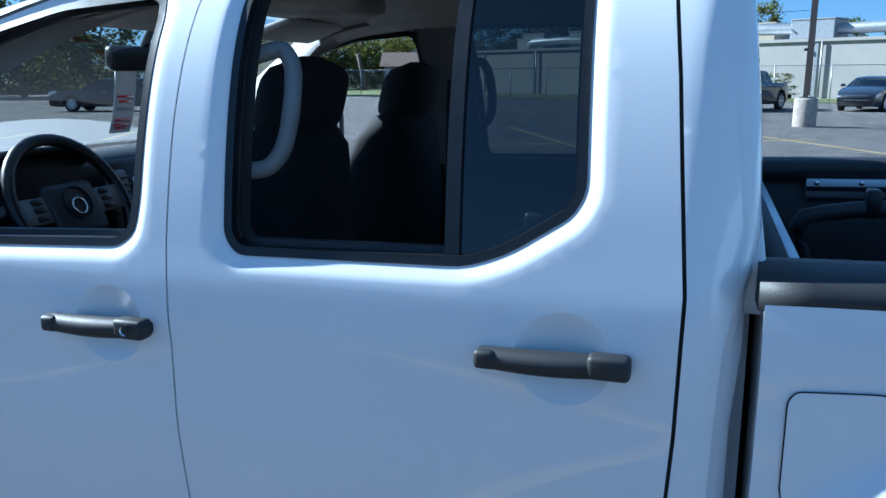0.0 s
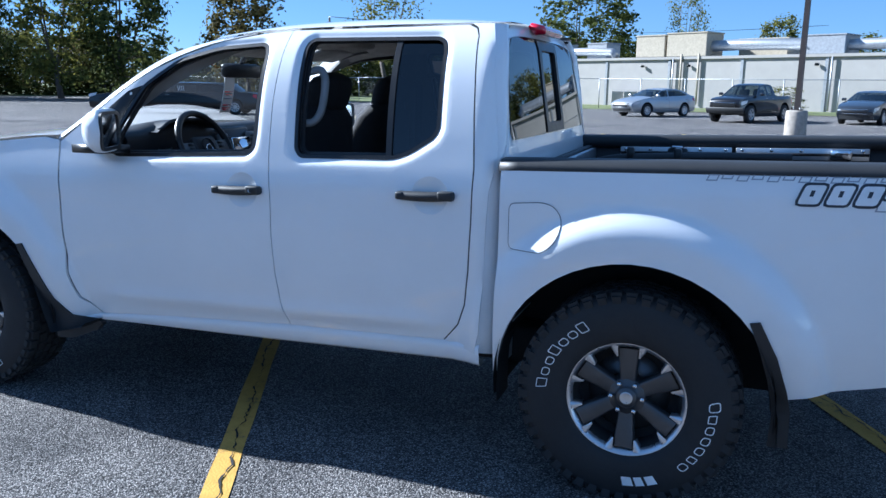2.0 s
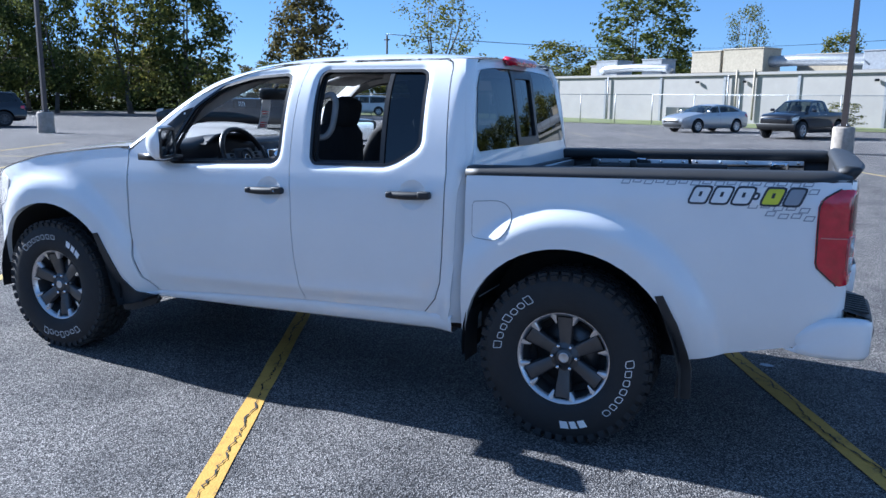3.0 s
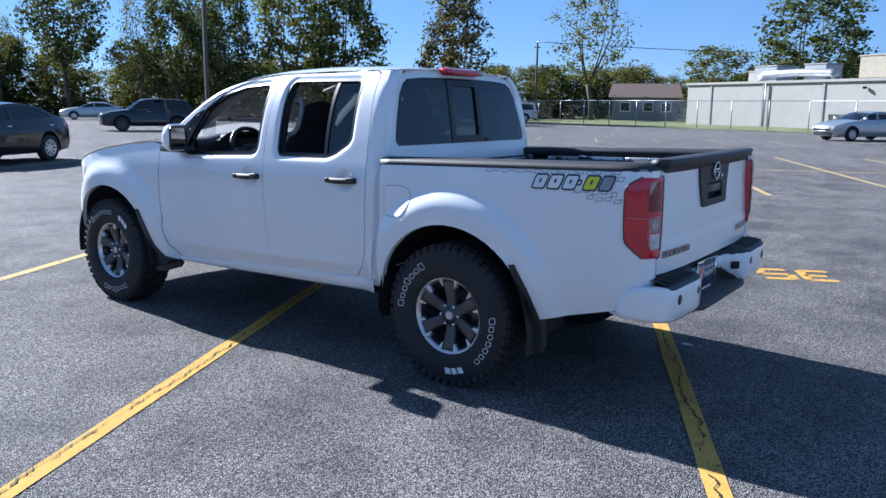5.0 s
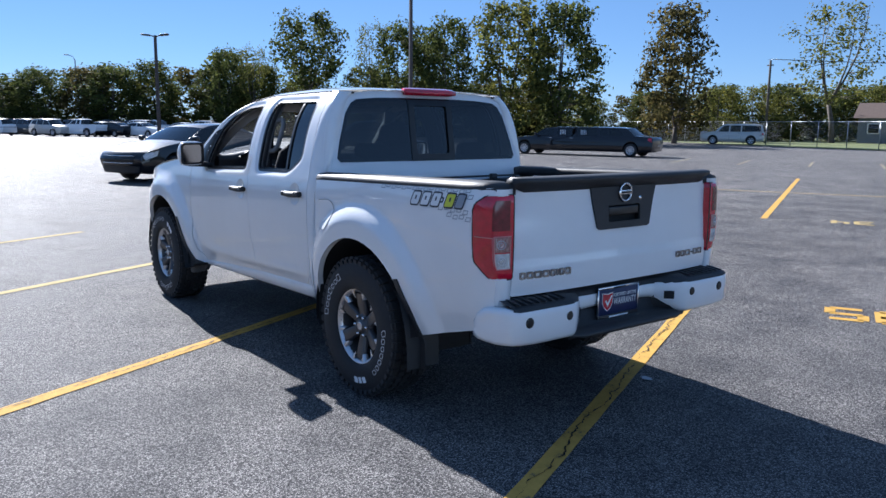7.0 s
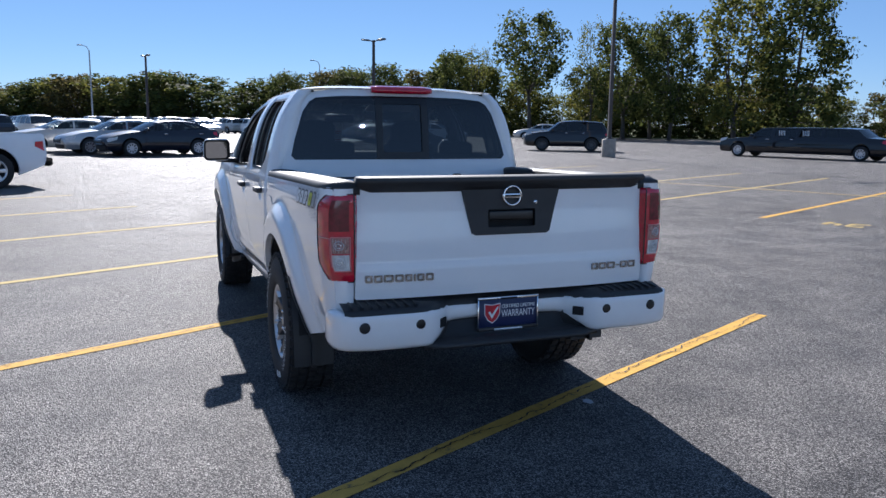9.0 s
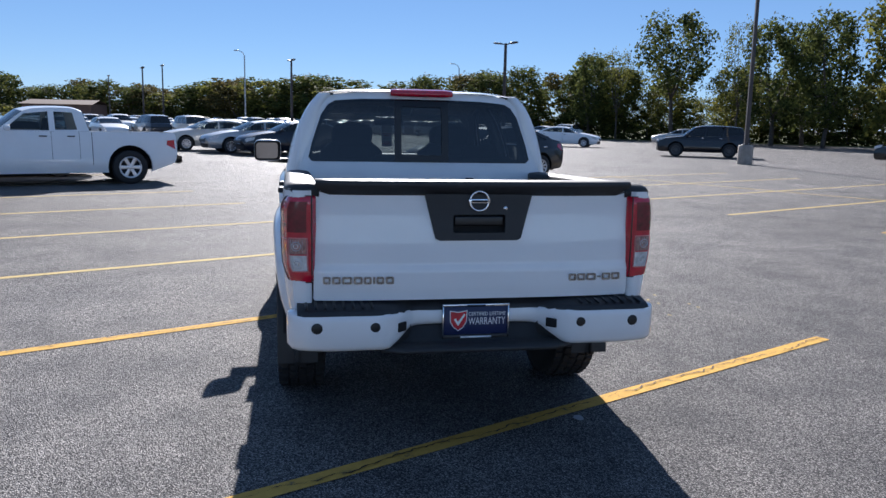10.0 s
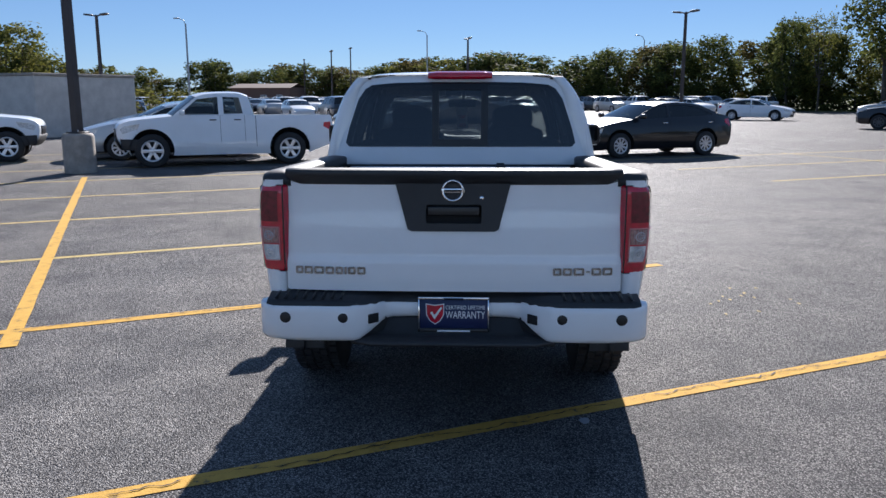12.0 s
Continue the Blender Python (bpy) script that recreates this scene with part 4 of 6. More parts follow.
def tree_mesh(seed, height, spread, leaf, clumps, leaves, fork, base, leaf_size, taper):
    """A forked trunk whose leaders climb into a crown of leaf clumps. base: where the crown begins; taper: how far it narrows to the top."""
    rng = random.Random(seed)
    r0 = height * .016
    crotch = Vector((rng.uniform(-.03, .03) * height, rng.uniform(-.03, .03) * height, fork * height))
    limbs = [tube([(0, 0, -.1), crotch * .5 + Vector((rng.uniform(-.1, .1), rng.uniform(-.1, .1), 0)), crotch], [r0 * 1.25, r0, r0 * .85], 7)]
    leaders, k0 = [], rng.uniform(0, 6)
    for i in range(4):
        a, reach = k0 + i * 1.7 + rng.uniform(-.3, .3), spread * rng.uniform(.15, .55)
        e = Vector((math.cos(a) * reach, math.sin(a) * reach, height * rng.uniform(.78, .97)))
        pts = [crotch.lerp(e, t) + Vector((math.cos(a), math.sin(a), 0)) * (spread * .16 * math.sin(math.pi * t)) for t in (0, .25, .5, .75, 1)]
        limbs.append(tube(pts, [r0 * .62, r0 * .46, r0 * .32, r0 * .2, .02], 5))
        leaders += [crotch.lerp(e, t) + Vector((math.cos(a), math.sin(a), 0)) * (spread * .16 * math.sin(math.pi * t)) for t in [q / 12 for q in range(13)]]
    leaders.append(crotch)
    verts, faces = [], []
    for i in range(clumps):
        t = (i + rng.random()) / clumps
        a = i * 2.399 + rng.uniform(-.5, .5)
        girth = (1 - abs(2 * (.10 + .82 * t) - 1) ** 2.4) ** .5 * (1 - taper * t)
        lump = 1 + .55 * noise.noise((math.cos(a) * 1.3, math.sin(a) * 1.3, t * 3 + seed))
        r = spread * girth * lump * rng.uniform(.35, 1) ** .6 * .88
        c = Vector((math.cos(a) * r, math.sin(a) * r, height * (base + (1 - base) * t * .96)))
        rc = spread * rng.uniform(.22, .42)
        out = Vector((c.x, c.y, .6 * spread)).normalized()
        leaf_clump(verts, faces, rng, c, rc, rc * .72, int(leaves * rng.uniform(.6, 1.35)), leaf_size, out)
        if c.z > fork * height * .8:
            b = min(leaders, key=lambda p: (p - c).length + max(0, p.z - c.z) * 2)
            limbs.append(tube([b, b.lerp(c, .5) - Vector((0, 0, .06 * spread)), c], [r0 * .20, r0 * .13, .012], 3))
    wood = join(*limbs)
    me = bpy.data.meshes.new("crown")
    me.from_pydata(verts, [], faces)
    me.materials.append(leaf)
    return wood, me


def plant_tree(proto_args, label, m):
    wood, me = tree_mesh(*proto_args)
    t = thing("tree", label, "tree", "trees round the car park", m=m)
    part("trunk", wood, BARK, t)
    crown = new("crown", me)
    crown.parent = t
    return t


def tree_pose(x, y, h, r, turn):
    """Every tree is modelled 12 m high with a crown of 3.6 m radius."""
    return pose(x, y, 0, 0, 0, turn) @ Matrix.Diagonal((r / 3.6, r / 3.6, h / 12, 1))


TREES = [
    plant_tree((1, 12, 3.6, LEAF_A, 66, 92, .22, .18, .31, .10), "tall dark green broadleaf tree", tree_pose(-65.0, 45.1, 11.8, 3.7, 20)),
    plant_tree((2, 12, 3.6, LEAF_B, 50, 46, .28, .30, .25, .0), "tall sparse tree with pale olive leaves and bare limbs", tree_pose(-38.0, 82.0, 14.6, 4.8, 140)),
    plant_tree((3, 12, 3.6, LEAF_B, 66, 90, .18, .12, .31, .05), "broad mid-green broadleaf tree", tree_pose(-53.7, 49.5, 13.4, 4.2, 60)),
    plant_tree((4, 12, 3.6, LEAF_A, 68, 98, .15, .10, .31, .08), "tall dense dark tree with an uneven crown", tree_pose(-50.1, 53.2, 13.2, 4.5, 10)),
    plant_tree((5, 12, 3.6, LEAF_B, 60, 80, .06, .04, .31, .15), "rounded bushy broadleaf tree", tree_pose(-28.1, 96.4, 9.2, 5.3, 0)),
    plant_tree((6, 12, 3.6, LEAF_C, 68, 86, .12, .12, .31, .42), "dark brownish-green tree with a tapering crown", tree_pose(-42.5, 60.6, 13.0, 4.3, 75)),
    plant_tree((7, 12, 3.6, LEAF_A, 56, 86, .34, .42, .30, .0), "tall open-crowned tree on a clear forked trunk", tree_pose(-79.8, 42.2, 13.9, 4.6, 30)),
    plant_tree((8, 12, 3.6, LEAF_A, 64, 88, .12, .16, .31, .0), "broad round dark green tree behind the white building", tree_pose(-17.7, 98.8, 14.9, 6.4, 0)),
]
FAR_TREES = [
    plant_tree((21, 12, 3.6, LEAF_A, 44, 64, .10, .06, .46, .15), "dark green tree in the far wood", tree_pose(-126, 1, 8.5, 5.2, 0)),
    plant_tree((22, 12, 3.6, LEAF_B, 44, 60, .10, .06, .46, .10), "mid-green tree in the far wood", tree_pose(-131, -4, 8.0, 5.2, 0)),
    plant_tree((23, 12, 3.6, LEAF_C, 42, 57, .10, .06, .46, .25), "olive-brown tree in the far wood", tree_pose(-136, -9, 8.0, 5.0, 0)),
]
UNDER = plant_tree((11, 12, 3.6, LEAF_A, 26, 36, .05, .02, .62, .25), "dense green undergrowth shrub below the trees", tree_pose(-60, 62, 3.2, 2.6, 0))
UNDER.name = "shrub"
tagged(UNDER, category="shrub", group="shrubs under the trees")
rng = random.Random(77)


def copy_tree(k, x, y, h, r, turn=None, kinds_of=TREES):
    t = copy_thing(kinds_of[k], Matrix.Identity(4))
    t.matrix_basis = tree_pose(x, y, h, r, rng.uniform(0, 360) if turn is None else turn)
    return t


def shrub(x, y, h, r):
    t = copy_thing(UNDER, Matrix.Identity(4))
    t.matrix_basis = tree_pose(x, y, h, r, rng.uniform(0, 360))


# single trees that stand out before the wood and beyond the fence
for k, x, y, h, r in ((1, -85.4, 37.8, 10.5, 2.0), (0, -88.5, 35.6, 10.2, 2.4), (1, -68.6, 43.4, 12.0, 2.2), (0, -59.8, 46.9, 12.0, 3.2), (0, -67.2, 50, 11.2, 3.6),
                      (1, -5.5, 95.3, 12.7, 2.6), (4, 4.2, 95.5, 9.6, 3.2), (4, -45.9, 73, 6.0, 3.4), (2, -75.5, 47, 8.2, 3.0), (4, 12, 92, 7.4, 3.6), (2, -47.4, -30.5, 6.4, 3.0)):
    copy_tree(k, x, y, h, r)

# the wood along the far side of the lot: its skyline rises and falls with the bearing from the middle of the lot
EDGE = [(-12, 118), (-38, 112), (-46, 84), (-53, 72), (-62, 63), (-72, 56), (-80, 48), (-88, 39), (-97, 26), (-106, 14), (-122, 2), (-146, -16), (-170, -40), (-185, -70), (-150, -95), (-120, -100), (-90, -95)]
BEARING = [60, 92, 104, 111, 118, 126, 131, 135, 140, 146, 149, 151, 153, 157, 159, 162, 166, 168, 171, 174, 178, 180, 182, 186, 188, 192, 194, 196.5, 198.4, 200.6, 203, 206, 208.4, 211, 225]
SKYLINE = [.065, .060, .056, .047, .050, .046, .046, .052, .066, .072, .046, .042, .052, .078, .080, .068, .065, .058, .052, .044, .058, .050, .051, .041, .036, .040, .042, .034, .046, .030, .037, .040, .052, .066, .060]
skyline = curve(BEARING, SKYLINE)
for (x0, y0), (x1, y1) in zip(EDGE, EDGE[1:]):
    L = math.hypot(x1 - x0, y1 - y0)
    nx, ny = -(y1 - y0) / L, (x1 - x0) / L
    if nx * (x0 + x1) / 2 + ny * (y0 + y1) / 2 < 0:
        nx, ny = -nx, -ny
    far = x0 < -104
    n = max(2, int(L / (2.6 if far else 2.3)))
    for i in range(n):
        t, depth = (i + rng.random()) / n, (1.5, 5.5, 3.0, 9.0)[i % 4]
        x, y = x0 + (x1 - x0) * t + nx * depth, y0 + (y1 - y0) * t + ny * depth
        az = math.degrees(math.atan2(y + 1, x - 4)) % 360
        h = 1.5 + skyline(az) * math.hypot(x - 4, y + 1) * rng.uniform(.70, 1.08)
        if far or depth > 5:
            copy_tree(rng.choice([0, 0, 1, 0, 2]), x, y, h, rng.uniform(3.6, 5.6) if far else h * .5, kinds_of=FAR_TREES)
        else:
            copy_tree(rng.choice([0, 2, 3, 4, 4, 5, 2, 3]), x, y, h, max(2.8, h * rng.uniform(.38, .55)))
        if i % 2:
            shrub(x0 + (x1 - x0) * t, y0 + (y1 - y0) * t, rng.uniform(2.0, 3.6), rng.uniform(2.4, 3.4))
# far side of the lot, unseen: reflection trees and an added sunlight-bouncing block
for i in range(40):
    a = radians(-132 + 176 * i / 39)
    d = rng.uniform(72, 84)
    copy_tree(rng.choice([0, 0, 1, 1, 2]), d * math.cos(a), d * math.sin(a), rng.uniform(6.5, 10), rng.uniform(3.2, 4.6), kinds_of=FAR_TREES)
for i in range(16):
    a, d = radians(38 + 2.6 * i), rng.uniform(88, 98)
    copy_tree(rng.choice([0, 2, 3, 4]), d * math.cos(a), d * math.sin(a), rng.uniform(9, 13), rng.uniform(4.0, 5.2))
# added out of view: its pale blue face throws cool light onto the tailgate
bouncer = thing("bounce_block", "unseen long pale blue block added to bounce light onto the truck", "building", m=pose(46, 8, 0, 0, 0, 92))
part("wall", box(76, 10, 5.6, .02, 1, pose(0, 0, 2.8)), BOUNCEBLUE, bouncer, smooth=False)
part("roof_edge", box(76.4, 10.4, .35, .02, 1, pose(0, 0, 5.7)), ROOFTILE, bouncer, smooth=False)

bush = plant_tree((9, 12, 3.6, LEAF_B, 30, 60, .05, .02, .46, .2), "low green bush by the wall", tree_pose(-33, -15.5, 2.1, 1.6, 0))
tagged(bush, category="bush")
for x, y, h, r in ((3.2, 52.0, 1.7, 1.4), (-34.8, -14.0, 2.0, 1.5)):
    copy_thing(bush, Matrix.Identity(4)).matrix_basis = tree_pose(x, y, h, r, x * 40)

# a long ragged hedge along the edge of the wood
hv, hf = [], []
rh = random.Random(31)
for (x0, y0), (x1, y1) in zip(EDGE[2:], EDGE[3:]):
    L = math.hypot(x1 - x0, y1 - y0)
    for i in range(int(L * 170)):
        t, q = rh.random(), rh.gauss(0, .8)
        x, y = x0 + (x1 - x0) * t + q, y0 + (y1 - y0) * t + q
        top = 1.7 + .9 * noise.noise((x * .35, y * .35, 2.0))
        c0 = Vector((x, y, max(.03, top * rh.random() ** 1.25) if rh.random() < .6 else rh.uniform(.03, .75)))
        s = rh.uniform(.14, .34)
        u = Vector((rh.gauss(0, 1), rh.gauss(0, 1), rh.gauss(0, .8))).normalized()
        v = u.cross(Vector((rh.gauss(0, 1), rh.gauss(0, 1), rh.gauss(0, 1)))).normalized()
        k = len(hv)
        hv += [tuple(c0 - u * s * .6), tuple(c0 + v * s * .4), tuple(c0 + u * s * .6), tuple(c0 - v * s * .4)]
        hf.append((k, k + 1, k + 2, k + 3))
hm = bpy.data.meshes.new("hedge")
hm.from_pydata(hv, [], hf)
hm.materials.append(LEAF_A)
tagged(new("hedge", hm), "ragged dark green hedge below the trees", "hedge", kind="stuff")

# utility pole with wires
up = thing("utility_pole", "grey wooden utility pole", "utility pole", m=pose(-41, 74, 0))
part("shaft", tube([(0, 0, 0), (0, 0, 8.4)], [.15, .11], 8), BARK, up)
part("crossarm", box(.7, .12, .12, .01, 1, pose(0, 0, 7.9)), BARK, up)
for k in (-.3, 0, .3):
    pts = [(k, 0, 8.5)] + [(k + 50 * t, 22 * t, 8.5 - 1.2 * math.sin(math.pi * t)) for t in np.linspace(.05, 1, 12)]
    part("wire", tube(pts, .012, 4), TRIM, up)

# ---- the white pickup truck ----
# x runs to the tail, y to the passenger side; the rear axle is over the origin
RAKE = 0.03
BASE = curve([.36, .44, .52, .60, .75, .95, 1.09, 1.150, 1.235, 1.34, 1.45, 1.55, 1.64, 1.70, 1.76], [.775, .812, .838, .862, .886, .900, .899, .892, .875, .852, .822, .786, .738, .690, .632])
AXLES = (0.0, -3.198)


def half(x, z, where="door"):
    """Half the width of the body at (x, z)."""
    zl = z - RAKE * (x + 1)
    w = BASE(zl)
    for xc in AXLES:
        r = math.hypot(x - xc, z - 0.405)
        u = min(1, max(0, (0.690 - r) / (0.11 + 0.07 * smooth_step(-.15, -.55, x - xc))))
        u = u * 1.16 * u / (u + 0.16)
        w += 0.052 * (1 - (1 - u) ** 2.2)
    w += 0.010 * math.exp(-((zl - 0.575) / 0.035) ** 2) * smooth_step(-2.5, -2.2, x) * smooth_step(-0.62, -0.85, x)
    if where == "door" and z > 1.12 and -2.4 < x < -0.62:
        g = 0 if inside(FRONT_WINDOW, x, z) or inside(REAR_WINDOW, x, z) else min(gap_to(FRONT_WINDOW, x, z), gap_to(REAR_WINDOW, x, z))
        w -= 0.015 * smooth_step(0.032, 0.0, g)
    if where == "cab" and x > -0.60:
        w -= 0.085 * ((x + 0.60) / 0.10) ** 2
    if x < -3.35:
        w -= 0.22 * ((-3.35 - x) / 0.6) ** 2.2
    if where == "bed":
        w += max(0.0, 0.872 - BASE(zl)) * smooth_step(1.0, 1.12, zl)
        if x > 0.95:
            w -= 0.035 * ((x - 0.95) / 0.15) ** 2
    return w


def gap_to(poly, x, z):
    """The distance from (x, z) to an outline."""
    best = 9.0
    for (x0, z0), (x1, z1) in zip(poly, poly[1:] + poly[:1]):
        dx, dz = x1 - x0, z1 - z0
        t = min(1, max(0, ((x - x0) * dx + (z - z0) * dz) / (dx * dx + dz * dz)))
        best = min(best, math.hypot(x - x0 - t * dx, z - z0 - t * dz))
    return best


def on_side(side, where="door", off=0.0):
    return lambda x, z: (x, side * (half(x, z, where) + off), z)


def arch(xc, a0, a1, r=0.50, zc=0.405, n=22):
    return [(xc + r * math.cos(radians(a0 + (a1 - a0) * i / n)), zc + r * math.sin(radians(a0 + (a1 - a0) * i / n))) for i in range(n + 1)]


SPLIT = [(-1.484, 1.722), (-1.487, 1.616), (-1.490, 1.43), (-1.486, 1.225), (-1.472, 1.045), (-1.473, .879), (-1.469, .732), (-1.458, .606), (-1.431, .487)]
DOOR_TOP = [(-2.585, 1.235), (-2.45, 1.335), (-2.30, 1.445), (-2.13, 1.555), (-1.99, 1.622), (-1.82, 1.677), (-1.62, 1.710)]
DOOR_FRONT = [(-2.456, .424), (-2.542, .50), (-2.578, .626), (-2.586, .791), (-2.581, .977), (-2.584, 1.105)]
REAR_EDGE = [(-.70, 1.735), (-.665, 1.72), (-.65, 1.69), (-.63, 1.51), (-.604, 1.20), (-.608, .991), (-.618, .813), (-.635, .672), (-.667, .584), (-.733, .506)]
FRONT_DOOR = DOOR_TOP + SPLIT + [(-1.916, .461)] + DOOR_FRONT
REAR_DOOR = SPLIT[:1] + REAR_EDGE + list(reversed(SPLIT[1:]))
FRONT_WINDOW = [(-2.266, 1.181), (-1.60, 1.212), (-1.57, 1.235), (-1.562, 1.29), (-1.567, 1.62), (-1.578, 1.655), (-1.605, 1.668), (-1.819, 1.652), (-2.01, 1.600), (-2.166, 1.491), (-2.29, 1.286), (-2.31, 1.235), (-2.30, 1.195)]
REAR_WINDOW = [(-1.372, 1.241), (-1.347, 1.213), (-.934, 1.222), (-.868, 1.246), (-.775, 1.306), (-.757, 1.34), (-.769, 1.638), (-.782, 1.672), (-.811, 1.686), (-1.365, 1.686), (-1.390, 1.668), (-1.394, 1.64)]
FRONT_WINDOW, REAR_WINDOW = rounded(FRONT_WINDOW, .03, 3), rounded(REAR_WINDOW, .03, 3)
FENDER = list(reversed([(x - .006, z) for x, z in DOOR_FRONT])) + [(-2.56, .386), (-2.698, .386)] + arch(-3.198, 2, 176) + [(-3.76, .40), (-3.93, .45), (-3.97, .65), (-3.95, .85), (-3.88, .98), (-3.70, 1.075), (-3.5, 1.13), (-3.3, 1.178), (-3.0, 1.22), (-2.68, 1.252), (-2.592, 1.240)]
CORNER = [(-.692, 1.740), (-.660, 1.724), (-.646, 1.69), (-.626, 1.51), (-.600, 1.20), (-.604, .991), (-.614, .813), (-.631, .672), (-.663, .584), (-.729, .506), (-.600, .474), (-.575, .56), (-.560, .75), (-.553, 1.0), (-.547, 1.12), (-.532, 1.20), (-.528, 1.28), (-.548, 1.45), (-.575, 1.66), (-.600, 1.738)]
BEDSIDE = [(-.497, 1.20), (-.497, .95), (-.505, .65), (-.520, .41), (-.497, .41)] + arch(0, 178, 4) + [(.52, .448), (.79, .52), (1.0, .577), (1.075, .61), (1.098, .80), (1.10, 1.0), (1.092, 1.255), (.35, 1.232)]
ROOF_EDGE = curve([-2.60, -2.45, -2.30, -2.13, -1.99, -1.82, -1.62, -1.484, -.70, -.56], [1.243, 1.343, 1.453, 1.563, 1.630, 1.685, 1.718, 1.730, 1.742, 1.742])
FENDER_TOP = curve([-3.93, -3.88, -3.70, -3.5, -3.3, -3.0, -2.68, -2.55], [.93, .985, 1.08, 1.135, 1.183, 1.225, 1.257, 1.262])


CUPS = [[(x0 + .13 + .075 * math.cos(a), zz + .072 * math.sin(a)) for a in [2 * math.pi * i / 32 for i in range(32)]] for x0, zz in ((-1.737, 1.069), (-.903, 1.093))]
FLAP = [(-.458, .916), (-.330, .916), (-.296, .940), (-.272, .975), (-.262, 1.016), (-.272, 1.055), (-.298, 1.083), (-.338, 1.093), (-.448, 1.084), (-.458, 1.07)]
FLAP = rounded(FLAP, .022, 3)


def build_truck():
    truck = thing("pickup_truck", "white crew-cab pickup truck with open windows, parked across the bay line", "pickup truck")
    for side in (-1, 1):
        inn = Vector((0, -side * 0.022, 0))
        P = on_side(side)
        part("front_fender", sheet(inset(FENDER, .002), .04, P, rim=inn * 1.5), WHITE, truck)
        fd = part("front_door", sheet(inset(FRONT_DOOR, .0020), .017, P, [FRONT_WINDOW, CUPS[0]], inn, [inset(FRONT_WINDOW, -k) for k in (.006, .013, .020, .027, .034)]), WHITE, truck, "white front door with its window down")
        rd = part("rear_door", sheet(inset(REAR_DOOR, .0020), .017, P, [REAR_WINDOW, CUPS[1]], inn, [inset(REAR_WINDOW, -k) for k in (.006, .013, .020, .027, .034)]), WHITE, truck, "white rear door with its window down")
        for door, line in ((fd, DOOR_FRONT), (rd, SPLIT), (rd, REAR_EDGE)):
            part("door_gap", loft([[(x + dx, side * (half(x, z) - .007), z) for dx in (-.007, .007)] for x, z in flowing(line, 3)]), DARK, door, "dark door shut line")
        part("cab_corner", sheet(inset(CORNER, .0), .018, on_side(side, "cab"), rim=inn), WHITE, truck)
        rows = []
        for z, xe in ((.47, -.60), (.56, -.575), (.75, -.560), (1.0, -.553), (1.12, -.547), (1.20, -.530), (1.25, -.515)):
            w = half(xe, z, "cab")
            rows.append([(xe - .004, side * (w - .001), z), (xe + .010, side * (w - .020), z), (-.530 + .01 * (z > 1.1), side * (w - .034), z), (-.528, side * (w - .15), z), (-.505, side * (w - .16), z)])
        part("cab_return", loft(rows), WHITE, truck)
        rows = []
        for z in (.60, .72, .85, 1.0, 1.12, 1.20, 1.25):
            w = half(1.09, z, "bed")
            rows.append([(1.088, side * (w - .001), z), (1.106, side * (w - .012), z), (1.114, side * (w - .035), z), (1.116, side * .80, z), (1.112, side * .768, z), (1.06, side * .764, z)])
        part("bed_post", loft(rows), WHITE, truck)
        rows = []
        for x in np.linspace(-2.555, -.575, 30):
            zt = float(np.interp(x, [-2.555, -2.456, -1.92, -1.43, -.733, -.575], [.400, .419, .455, .481, .501, .500]))
            zb = float(np.interp(x, [-2.555, -1.79, -.575], [.380, .393, .420]))
            w = half(x, (zt + zb) / 2)
            rows.append([(x, side * (half(x, zt) - .020), zt + .012), (x, side * half(x, zt), zt), (x, side * (w + .004), zt - .35 * (zt - zb)), (x, side * (w + .001), zb + .2 * (zt - zb)), (x, side * (w - .02), zb), (x, side * (w - .09), zb + .004)])
        part("rocker_panel", loft(rows), WHITE, truck)
        part("bed_front", loft([[(-.495, side * (half(-.49, z, "bed") - .008), z), (-.495, side * .66, z)] for z in (.42, .65, .85, 1.05, 1.19)]), WHITE, truck)
        part("bedside", sheet(BEDSIDE, .024, on_side(side, "bed"), rim=inn * 1.6), WHITE, truck)
        for door, win in ((fd, FRONT_WINDOW), (rd, REAR_WINDOW)):
            part("window_seal", sheet(inset(win, -.004), .012, on_side(side, off=.003), [inset(win, .011)], inn * 0.8), TRIM, door, "black rubber window seal")
            part("inner_frame", sheet(inset(win, .006), .012, on_side(side, off=-.030), [inset(win, .019)], inn * 0.7), DASH, door)
        part("mirror_sail", sheet([(-2.300, 1.195), (-2.312, 1.24), (-2.295, 1.290), (-2.175, 1.487), (-2.235, 1.462), (-2.36, 1.362), (-2.43, 1.285), (-2.44, 1.215), (-2.36, 1.190)], .03, on_side(side, off=.004), rim=inn * .3), TRIM, fd)
        # a bar parts the open pane from the fixed pane of the rear door
        part("division_bar", sheet([(-.990, 1.676), (-.966, 1.676), (-.948, 1.228), (-.972, 1.228)], .012, on_side(side, off=-.004), rim=inn * .8), TRIM, rd)
        part("fixed_pane", sheet([(-.968, 1.67), (-.950, 1.232), (-.93, 1.232), (-.868, 1.250), (-.779, 1.310), (-.764, 1.345), (-.776, 1.63), (-.79, 1.672), (-.815, 1.680)], .02, on_side(side, off=-.012)), TINTGLASS, rd, "dark tinted fixed pane")
        for door, x0, x1, zz, key in ((fd, -1.737, -1.509, 1.069, True), (rd, -.903, -.671, 1.093, False)):
            y = half((x0 + x1) / 2, zz)
